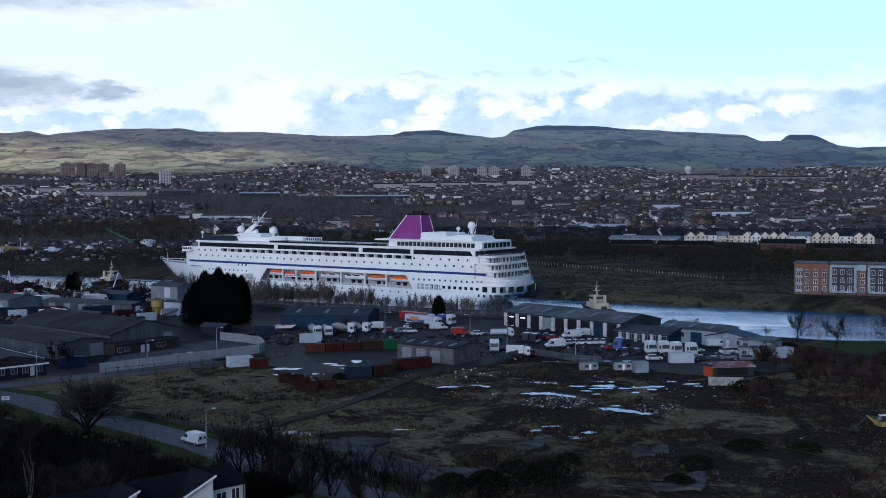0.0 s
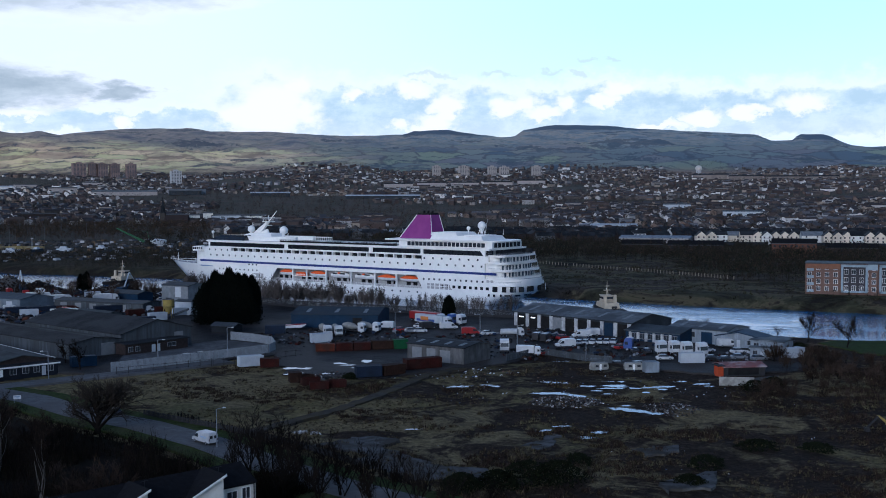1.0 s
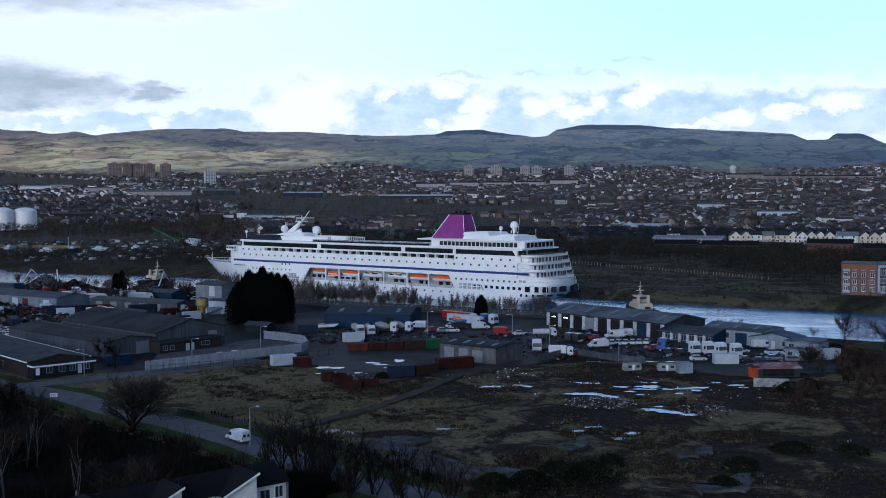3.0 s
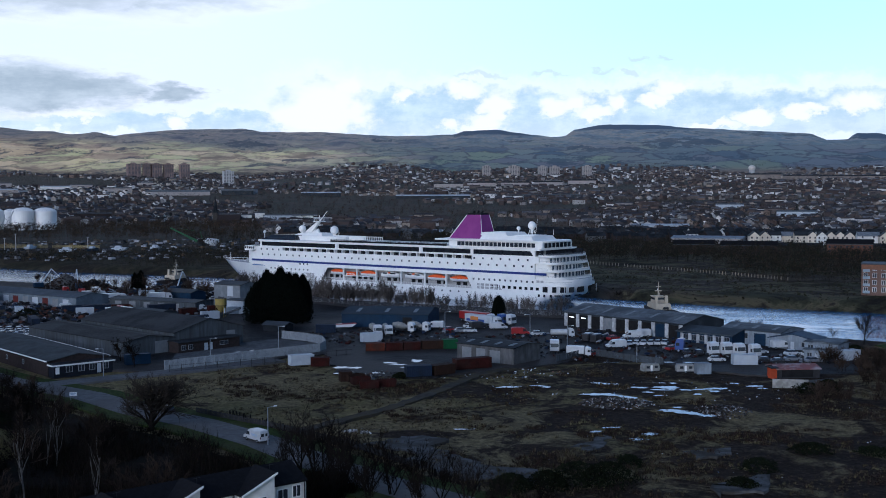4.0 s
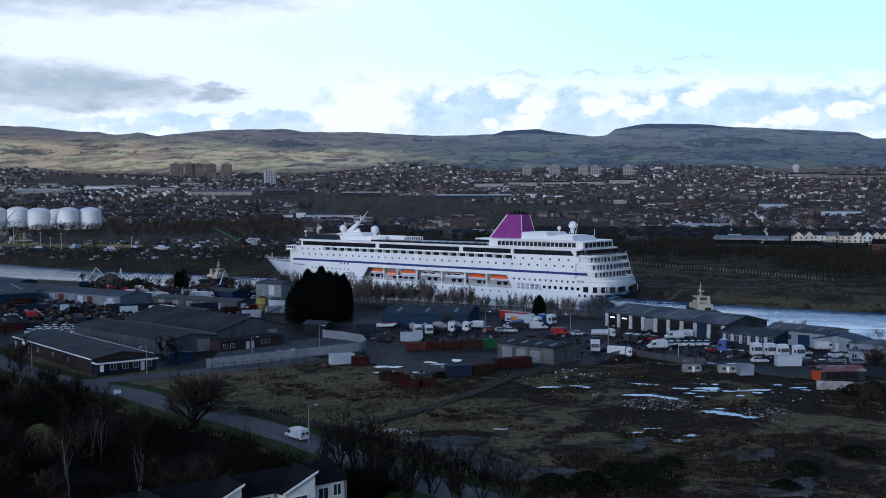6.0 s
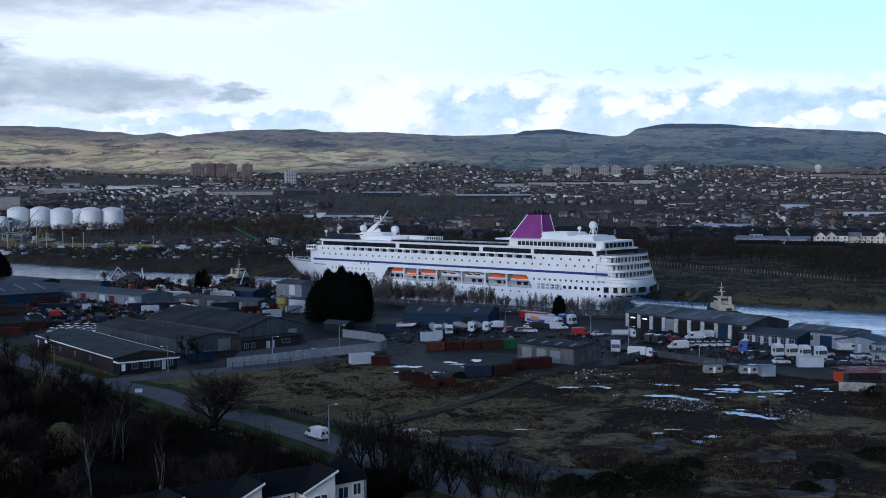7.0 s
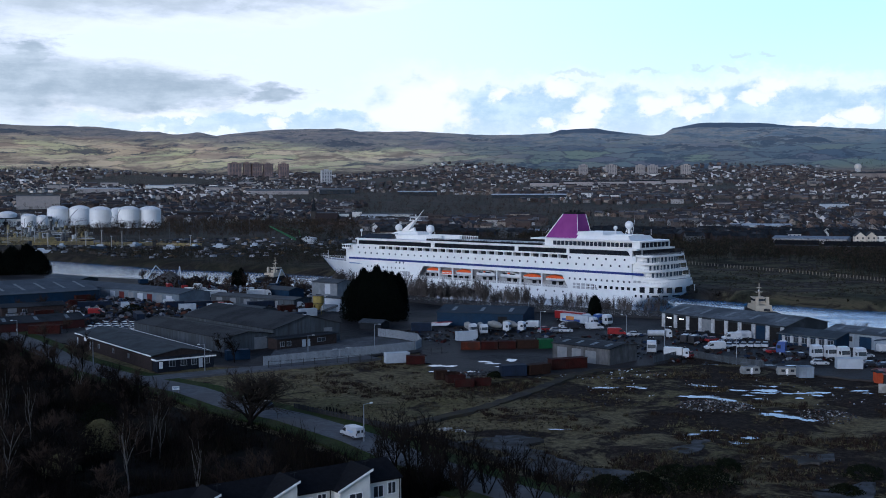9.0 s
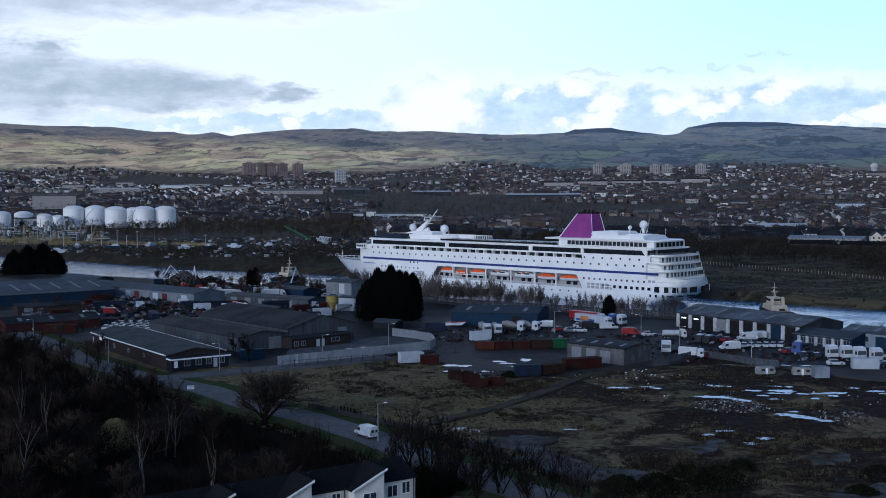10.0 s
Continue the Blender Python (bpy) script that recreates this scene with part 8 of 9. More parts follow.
def heap(name, x, y, rx, ry, n, s0, s1, height, material, label, seed):
    r = random.Random(seed)
    b = MB()
    for _ in range(n):
        a, k = r.uniform(0, math.tau), math.sqrt(r.random())
        px, py = x + rx * k * math.cos(a), y + ry * k * math.sin(a)
        s = r.uniform(s0, s1)
        z = (4.4 if name == "yard_clutter" else gz(px, py)) + height * max(0, 1 - k) * r.random() + s * 0.2
        b.m = pose(px, py, z, r.uniform(-40, 40), r.uniform(-40, 40), r.uniform(0, 360))
        b.taper(-s, s, -s * r.uniform(0.4, 1), s * r.uniform(0.4, 1), -s * 0.3, s * r.uniform(0.2, 0.6), s * 0.2, s * 0.3, s * 0.1)
    b.m = None
    return tagged(part(name, b, material), label, "rubble", kind="stuff")


rubble_mat = palette("mixed_rubble", [(0.07, 0.065, 0.06), (0.18, 0.175, 0.165), (0.03, 0.028, 0.026), (0.42, 0.41, 0.40), (0.10, 0.06, 0.045), (0.05, 0.05, 0.053), (0.03, 0.03, 0.03), (0.09, 0.085, 0.08)])
litter_mat = palette("scattered_litter", [(0.62, 0.63, 0.66), (0.1, 0.1, 0.1), (0.4, 0.41, 0.43), (0.12, 0.16, 0.24), (0.7, 0.7, 0.7), (0.2, 0.12, 0.08), (0.06, 0.06, 0.06)])
heap("rubble_heap", 23, 228.5, 7.5, 5, 620, 0.06, 0.3, 0.5, rubble_mat, "heap of dark rubble and waste beside puddles", 51)
heap("rubble_heap", 43.5, 222, 5.5, 8, 420, 0.05, 0.22, 0.35, rubble_mat, "spread of pale broken rubble", 52)
heap("litter", 30, 245, 34, 18, 120, 0.04, 0.2, 0.1, litter_mat, "scattered pale litter on muddy ground", 53)
heap("litter", -10, 268, 26, 10, 240, 0.06, 0.3, 0.2, litter_mat, "scattered litter along the yard edge", 54)
heap("litter", 20, 205, 60, 40, 60, 0.04, 0.16, 0.0, litter_mat, "scattered litter over the waste ground", 55)
heap("rubble_heap", -30, 262, 9, 6, 200, 0.1, 0.5, 0.6, rubble_mat, "mixed rubble and scrap round the skips", 56)
yard_mix = palette("yard_mix_colours", [(0.03, 0.03, 0.033), (0.02, 0.02, 0.022), (0.05, 0.045, 0.04), (0.05, 0.016, 0.014), (0.02, 0.03, 0.055), (0.22, 0.23, 0.245), (0.015, 0.015, 0.016), (0.04, 0.028, 0.022), (0.025, 0.025, 0.027)])
heap("yard_clutter", 70, 288, 16, 8, 120, 0.15, 0.6, 0.3, yard_mix, "clutter of parts and boxes beside the offices", 59)
heap("yard_clutter", -35, 330, 26, 22, 260, 0.15, 0.7, 0.3, yard_mix, "clutter of stacked materials in the yard", 60)
heap("yard_clutter", -140, 345, 34, 16, 800, 0.2, 1.0, 0.4, yard_mix, "clutter of vehicle parts in the yard", 61)
heap("yard_clutter", -128, 470, 80, 24, 1300, 0.3, 1.3, 0.6, yard_mix, "clutter of scrap along the quay yards", 62)
heap("yard_clutter", -160, 395, 52, 50, 1900, 0.2, 1.3, 0.6, palette("yard_clutter_colours", [(0.03, 0.03, 0.033), (0.20, 0.20, 0.21), (0.02, 0.02, 0.022), (0.075, 0.035, 0.026), (0.03, 0.04, 0.065), (0.10, 0.10, 0.105), (0.04, 0.036, 0.03), (0.016, 0.016, 0.017)]), "clutter of scrap, pallets and machine parts in the yards", 57)
heap("yard_clutter", 30, 318, 38, 34, 520, 0.15, 0.8, 0.4, yard_mix, "clutter of pallets and parts in the lorry yard", 58)
rubble_pale = palette("broken_concrete", [(0.42, 0.42, 0.41), (0.30, 0.30, 0.29), (0.52, 0.52, 0.50), (0.2, 0.19, 0.18)])
heap("rubble_heap", -26.4, 199.0, 2.9, 0.6, 60, 0.12, 0.34, 0.35, rubble_pale, "low line of pale broken concrete rubble", 91)
# scrap metal mountain on the riverside
sm = MB()
r = random.Random(77)
for _ in range(3600):
    a, k = r.uniform(0, math.tau), math.sqrt(r.random())
    cx, cy, rr, hh = r.choice(((-197, 492, 12, 7.4), (-197, 492, 12, 7.4), (-184.5, 492.5, 11, 5.0), (-144.5, 479.5, 9.5, 5.2), (-152, 483, 7, 3.2)))
    s = r.uniform(0.25, 0.9)
    sm.m = pose(cx + rr * k * math.cos(a), cy + rr * k * math.sin(a), 4 + hh * (1 - k) * r.uniform(0.75, 1.05), r.uniform(0, 180), r.uniform(0, 180), r.uniform(0, 360))
    sm.box(-s, s, -s * 0.5, s * 0.5, -s * 0.25, s * 0.25)
for cx, cy, rr, hh in ((-197, 492, 12, 7.6), (-184.5, 492.5, 11, 5.2), (-144.5, 479.5, 9.5, 5.4), (-152, 483, 7, 3.4)):
    sm.m = pose(cx, cy, 3.9)
    sm.tube((0, 0, 0), (0, 0, hh), rr, 0.6, 18)
sm.m = None
tagged(part("scrap_heap", sm, palette("rusty_scrap", [(0.022, 0.016, 0.013), (0.034, 0.022, 0.016), (0.014, 0.012, 0.011), (0.026, 0.023, 0.021), (0.046, 0.030, 0.022), (0.09, 0.085, 0.08)])), "mountain of rusty brown scrap metal by the river", "scrap heap", kind="stuff")
for cx, cy, h in ((-207, 487, 40), (-187, 482, 120), (-140, 470, 75)):
    mg = thing("material_handler", pose(cx, cy, 4.4, 0, 0, h), "scrap grab crane with folded boom", "crane", "scrap cranes")
    b = MB()
    b.box(-2, 2, -1.4, 1.4, 0, 1.6)
    part("undercarriage", b, tyre, mg)
    b = MB()
    b.box(-2.4, 1.6, -1.4, 1.4, 1.7, 3.6)
    part("body", b, sheet_blue, mg)
    b = MB()
    b.tube((1, 0, 3), (5.5, 0, 9.5), 0.35, 0.25)
    part("boom", b, sheet_white, mg)
    b = MB()
    b.tube((5.5, 0, 9.5), (10, 0, 5), 0.25, 0.18)
    part("arm", b, sheet_white, mg)
    b = MB()
    b.ball((10, 0, 4), 0.9, 8)
    part("grab", b, dark_steel, mg)

# ---- the far bank, the town and its landmarks ----
def polar(az, r):
    return r * math.sin(radians(az)), r * math.cos(radians(az))


house_walls = palette("town_walls", [(0.085, 0.062, 0.054), (0.24, 0.225, 0.21), (0.06, 0.048, 0.045), (0.36, 0.35, 0.335), (0.125, 0.105, 0.095), (0.075, 0.06, 0.055), (0.17, 0.125, 0.10), (0.62, 0.60, 0.57), (0.115, 0.098, 0.09), (0.30, 0.25, 0.20), (0.09, 0.078, 0.072)], grain=0.2)
# roof tones lifted a little for distance haze
house_roofs = palette("town_roofs", [(0.055, 0.052, 0.055), (0.085, 0.064, 0.057), (0.048, 0.050, 0.058), (0.105, 0.08, 0.068), (0.075, 0.076, 0.084), (0.062, 0.054, 0.052), (0.13, 0.13, 0.138), (0.052, 0.05, 0.053)], grain=0.3)
# paler copy of the town walls, with sunshine put into the colours
sunlit_walls = palette("sunlit_town_walls", [(0.62, 0.58, 0.52), (0.45, 0.41, 0.35), (0.72, 0.70, 0.67), (0.36, 0.28, 0.21), (0.55, 0.50, 0.42)], grain=0.2)
# brown lightened: haze over the distant towers is put into the colour
tower_brown = mat("brown_tower_cladding", (0.25, 0.18, 0.165), (0.205, 0.15, 0.14), 0.3, 0.8, 0, 0, (0.08, 0.065, 0.06), 0.05)
tower_pale = mat("pale_tower_cladding", (0.34, 0.31, 0.29), (0.28, 0.26, 0.25), 0.3, 0.8)
tower_white = mat("white_tower_cladding", (0.42, 0.42, 0.42), (0.36, 0.36, 0.36), 0.3, 0.8)
white_render = mat("white_render", (0.52, 0.50, 0.46), (0.44, 0.42, 0.38), 0.3, 0.85)
tank_white = mat("white_tank_paint", (0.82, 0.82, 0.80), (0.72, 0.72, 0.71), 0.15, 0.45, 0, 0, (0.66, 0.65, 0.63), 0.05, 0.5)

# window glass kept pale, with the same haze painted in
tower_glass = mat("hazed_tower_glass", (0.075, 0.075, 0.085), (0.10, 0.10, 0.11), 0.4, 0.2, spec=0.5)
LANDMARKS = []                                           # (x, y, radius) kept free of houses


def keep_free(x, y, r):
    LANDMARKS.append((x, y, r))


def tower(az, r, width, height, depth, material, label, cols=4):
    x, y = polar(az, r)
    keep_free(x, y, width * 1.2)
    ob = thing("tower_block", pose(x, y, gz(x, y) - 2, 0, 0, -az + 12), label, "tower block", "tower blocks")
    b = MB()
    b.box(-width / 2, width / 2, -depth / 2, depth / 2, 0, height)
    part("wall", b, material, ob)
    b = MB()
    b.box(-width * 0.2, width * 0.2, -depth * 0.25, depth * 0.25, height, height + 3.5).box(-width / 2 - 0.4, width / 2 + 0.4, -depth / 2 - 0.4, depth / 2 + 0.4, height - 0.8, height + 0.4)
    part("roof", b, material, ob)
    floors = int(height / 3.6)
    for k in range(cols):
        xk = width * ((k + 0.5) / cols - 0.5)
        for f in range(floors):
            b = MB()
            b.box(xk - width * 0.27 / cols, xk + width * 0.27 / cols, -depth / 2 - 0.12, -depth / 2 + 0.05, 2 + 3.6 * f, 3.9 + 3.6 * f)
            part("window", b, tower_glass, ob)


for az, w in ((-18.54, 36), (-17.92, 18), (-17.45, 27), (-16.87, 25), (-16.1, 27)):
    tower(az, 3300, w, 42, 24, tower_brown, "tall brown tower block above the town", 4)
tower(-13.95, 2850, 26, 36, 18, tower_white, "white tower block among houses", 4)
for az, w in ((-0.85, 22), (0.55, 28), (2.0, 24), (2.6, 26), (4.25, 25)):
    tower(az, 3200, w, 29, 20, tower_pale, "pale concrete tower block on the hillside", 4)


def big_shed(az, r, w, d, h, wall, roof, label, turn=0.0, pitch=0.12):
    x, y = polar(az, r)
    keep_free(x, y, max(w, d) * 0.6)
    ob = thing("factory_shed", pose(x, y, gz(x, y) - 0.6, 0, 0, -az + turn), label, "factory", "factory sheds")
    b = MB()
    b.section([(-d / 2, 0), (d / 2, 0), (d / 2, h), (0, h + d * pitch * 0.5), (-d / 2, h)], -w / 2, w / 2)
    part("wall", b, wall, ob)
    b = MB()
    for s in (-1, 1):
        b.section([(s * (d / 2 + 0.5), h + 0.02), (0, h + d * pitch * 0.5 + 0.1), (0, h + d * pitch * 0.5 + 0.5), (s * (d / 2 + 0.5), h + 0.4)], -w / 2 - 0.5, w / 2 + 0.5)
    part("roof", b, roof, ob)
    for k in range(int(w / 14) if r < 1600 else 0):
        b = MB()
        b.box(-w / 2 + 5 + 14 * k, -w / 2 + 10 + 14 * k, -d / 2 - 0.1, -d / 2 + 0.05, 0.6, h * 0.7)
        part("door", b, sheet_grey if k % 3 else sheet_dark, ob)


for az, r, w, d, h, wm, rm, label, turn in (
        (-14.1, 1420, 30, 22, 10, sheet_white, sheet_pale, "white gabled factory shed with doors", 10), (-12.4, 1430, 12, 16, 12, render_cream, sheet_pale, "cream factory office block by sheds", 0), (-11.5, 1430, 36, 20, 9, sheet_white, sheet_pale, "pale blue-white factory shed", 0),
        (-16.4, 2250, 120, 60, 7, tower_pale, garage_roof, "long pale factory with low roof", 0), (-13.4, 2230, 70, 50, 7, office_pale, garage_roof, "pale blue-grey factory with low roof", 0), (-13.5, 2200, 60, 30, 8, sheet_pale, sheet_pale, "grey factory shed in the town", 0), (-9.3, 2300, 80, 30, 8, sheet_pale, sheet_white, "pale warehouse roof in the town", 0),
        (-3.6, 2120, 140, 30, 6, sheet_pale, sheet_white, "long pale warehouse in the town", 0), (2.0, 2230, 150, 30, 6, sheet_pale, sheet_pale, "long pale warehouse in the town", 0),
        (-5.3, 1080, 52, 26, 5, sheet_blue, sheet_pale, "blue-grey sheet-clad riverside shed", 0), (-3.0, 1060, 22, 24, 5, sheet_pale, sheet_white, "pale riverside shed by trees", 0), (10.3, 960, 58, 26, 4.5, tower_pale, office_pale, "long white-roofed warehouse by woodland", -8), (6.5, 1010, 30, 20, 5, sheet_pale, sheet_pale, "low grey warehouse by woodland", 0),
        (11.3, 1700, 40, 20, 9, sheet_white, sheet_pale, "white school block among houses", 0), (7.9, 1200, 60, 20, 5, sheet_white, sheet_white, "white-roofed works in the town", 5), (-8.2, 1180, 40, 20, 5, brick_brown, sheet_dark, "brown brick works with dark roof", 0),
        (-27.9, 1800, 62, 24, 20, tower_pale, sheet_pale, "large grey flats block", 0), (-28.5, 1330, 55, 30, 9, render_cream, sheet_pale, "cream terminal shed beside tanks", 0), (-23.6, 1700, 60, 20, 8, brick_brown, sheet_dark, "dark brick mill with dark roof", 0),
        (-20.5, 1500, 46, 22, 9, brick_brown, sheet_dark, "dark brown brick warehouse block", 0), (-25.0, 2350, 90, 30, 10, tower_pale, sheet_white, "pale factory in the town", 0), (-22.2, 2500, 60, 24, 9, render_cream, sheet_white, "pale works among town houses", 0), (14.5, 1500, 50, 18, 8, sheet_white, sheet_pale, "white block among town houses", 0), (18.5, 1350, 46, 20, 6, sheet_pale, sheet_white, "pale sheds among town houses", 0),
        (-19.3, 2380, 55, 40, 9, tower_pale, sheet_pale, "pale works among town houses", 0), (-21.0, 2620, 45, 30, 9, tower_pale, sheet_pale, "pale works among town houses", 6), (-24.6, 2700, 40, 30, 9, tower_pale, sheet_pale, "pale works among town houses", 0), (-18.0, 2750, 35, 30, 9, tower_pale, sheet_pale, "pale works among town houses", 4), (-27.0, 2550, 45, 30, 9, tower_pale, sheet_pale, "pale works among town houses", 0),
        (-10.2, 1440, 34, 18, 8, render_cream, sheet_pale, "cream factory shed beside the church", 0), (-13.2, 1440, 20, 18, 9, render_cream, sheet_pale, "cream factory shed with pale roof", 0)):
    big_shed(az, r, w, d, h, wm, rm, label, turn)
# long slab housing on the hill
slab_brown = mat("grey_brown_slab_walls", (0.19, 0.165, 0.15), (0.15, 0.13, 0.12), 0.1, 0.85, 0, 0, (0.24, 0.21, 0.185), 0.03, 0.6)
for k in range(4):
    big_shed(12.9 + 1.75 * k, 3030 - 10 * k, 88, 14, 11, slab_brown, sheet_dark, "long pale slab of housing on the hillside", 0, 0.4)
for k in range(5):
    big_shed(-2.8 + 1.7 * k, 2700 + 30 * k, 70, 14, 9, tower_pale, sheet_dark, "long pale slab of housing", 0, 0.4)

# spire
x, y = polar(-14.6, 1330)
keep_free(x, y, 20)
ch = thing("church_spire", pose(x, y, gz(x, y)), "dark stone church with tall spire", "church")
b = MB()
b.box(-3, 3, -3, 3, 0, 15)
part("tower", b, mat("dark_stone", (0.06, 0.055, 0.05), (0.04, 0.037, 0.034), 0.5, 0.9), ch)
b = MB()
b.tube((0, 0, 15), (0, 0, 34), 3.2, 0.1, 8)
part("spire", b, sheet_dark, ch)
b = MB()
b.section([(-7, 0), (7, 0), (7, 7), (0, 13), (-7, 7)], 3, 30)
part("nave", b, brick_brown, ch)

# dome-topped water tower on the hill
x, y = polar(12.35, 3450)
keep_free(x, y, 60)
wt = thing("water_tower", pose(x, y, gz(x, y)), "white domed water tower on the hill", "water tower")
b = MB()
b.tube((0, 0, 0), (0, 0, 14), 8, 8, 20)
part("drum", b, tower_white, wt)
b = MB()
b.ball((0, 0, 18), 10.5, 20, 0.85)
part("dome", b, white_render, wt, "", True)

# oil tanks
for az, r, dia, h in ((-22.7, 1270, 24, 20), (-23.7, 1265, 23, 20.5), (-24.25, 1310, 15, 19), (-25.05, 1275, 23, 20), (-26.0, 1340, 23, 19.5), (-27.0, 1345, 24, 19), (-27.75, 1290, 13, 12), (-28.35, 1290, 16, 13), (-29.3, 1330, 20, 14), (-30.3, 1300, 20, 15)):
    x, y = polar(az, r)
    keep_free(x, y, dia)
    tk = thing("oil_tank", pose(x, y, gz(x, y) - 0.5, 0, 0, random.Random(int(-az * 100)).uniform(0, 360)), "white cylindrical oil storage tank", "storage tank", "oil tanks")
    b = MB()
    b.tube((0, 0, 0), (0, 0, h), dia / 2, dia / 2, 36)
    part("shell", b, tank_white, tk)
    b = MB()
    b.ball((0, 0, h - dia * 0.12 + 0.1), dia * 0.56, 24, 0.5, 0.42)
    part("roof", b, tank_white, tk)
    b = MB()
    for k in range(14):
        a0, a1 = k * 0.13, (k + 1) * 0.13
        b.tube((dia / 2 * 1.03 * math.cos(a0), dia / 2 * 1.03 * math.sin(a0), h * k / 14), (dia / 2 * 1.03 * math.cos(a1), dia / 2 * 1.03 * math.sin(a1), h * (k + 1) / 14), 0.35, n=4)
    part("stair", b, galvanised, tk)
    b = MB()
    for k in range(18):
        a = math.tau * k / 18
        b.tube((dia / 2 * math.cos(a), dia / 2 * math.sin(a), h), (dia / 2 * math.cos(a), dia / 2 * math.sin(a), h + 1.1), 0.08, n=3)
    part("rim_rail", b, galvanised, tk)

warm_cream = mat("warm_cream_render", (0.60, 0.53, 0.42), (0.50, 0.44, 0.35), 0.3, 0.85, vary=0.15)
# serrated row of white gabled houses across the river
GX = [(12.47, 0, "gable"), (12.97, 4, "gable"), (13.43, 8, "flat"), (14.0, 16, "hip"), (14.66, 8, "flat"), (15.2, 10, "gable"), (15.63, 6, "gable"), (16.05, 9, "gable"), (16.47, 12, "gable"), (16.9, 8, "gable"), (17.75, 26, "hip"),
      (18.5, 10, "gable"), (18.93, 6, "gable"), (19.36, 12, "gable"), (19.8, 10, "flat"), (20.4, 14, "gable"), (20.85, 8, "gable")]
for k, (az, back, form) in enumerate(GX):
    x, y = polar(az, 935 + back)
    keep_free(x, y, 14)
    ob = thing("gabled_house", pose(x, y, gz(x, y) - 2, 0, 0, -az + 8), "white rendered house in a serrated row", "house", "white gabled houses")
    h, wd = (9.0, 4.0) if form == "gable" else (9.4, 5.0) if form == "flat" else (8.6, 8.5)
    b = MB()
    if form == "gable":
        b.side([(-wd, 0), (wd, 0), (wd, h), (0, h + 3.4), (-wd, h)], -6, 6)
    else:
        b.section([(-6, 0), (6, 0), (6, h), (0, h + 3.0), (-6, h)], -wd, wd)
    part("wall", b, warm_cream if k % 4 != 2 else render_cream, ob)
    b = MB()
    for s in (-1, 1):
        if form == "gable":
            b.side([(s * (wd + 0.2), h - 0.1), (0, h + 3.45), (0, h + 3.8), (s * (wd + 0.2), h + 0.25)], -6.2, 6.2)
        else:
            b.section([(s * 6.2, h - 0.1), (0, h + 3.05), (0, h + 3.4), (s * 6.2, h + 0.25)], -wd - 0.2, wd + 0.2)
    part("roof", b, sheet_mid if form == "hip" else sheet_dark, ob)
    for zz in (1.2, 4.2, 7.0):
        for xx in (-0.55 * wd, 0.45 * wd):
            b = MB()
            b.box(xx - 0.6, xx + 0.6, -6.08, -5.95, zz, zz + 1.5)
            part("window", b, glass_dark, ob)
for az, r, w in ((14.6, 890, 34), (17.6, 890, 40), (20.2, 890, 40)):
    big_shed(az, r, w, 14, 2.2, brick_brown, sheet_dark, "brown brick row with dark roof", 0, 0.3)


def in_town(x, y):
    r, az = np.hypot(x, y), np.degrees(np.arctan2(x, y))
    near = np.interp(az, [-40, -31, -29, -20, -13, -11, -4, 0, 3, 8, 12, 22, 40], [1500, 1500, 1450, 1380, 1300, 1050, 1000, 1020, 980, 930, 950, 960, 1000])
    far = 3560 + 120 * (value_noise(az / 2.5, az * 0, 30) - 0.5) * 2 + 150 * smooth_step(-8, 2, az)
    park = (value_noise(x / 260, y / 260, 31) < 0.30) & (r > 1100)
    return (r > near) & (r < far) & ~park


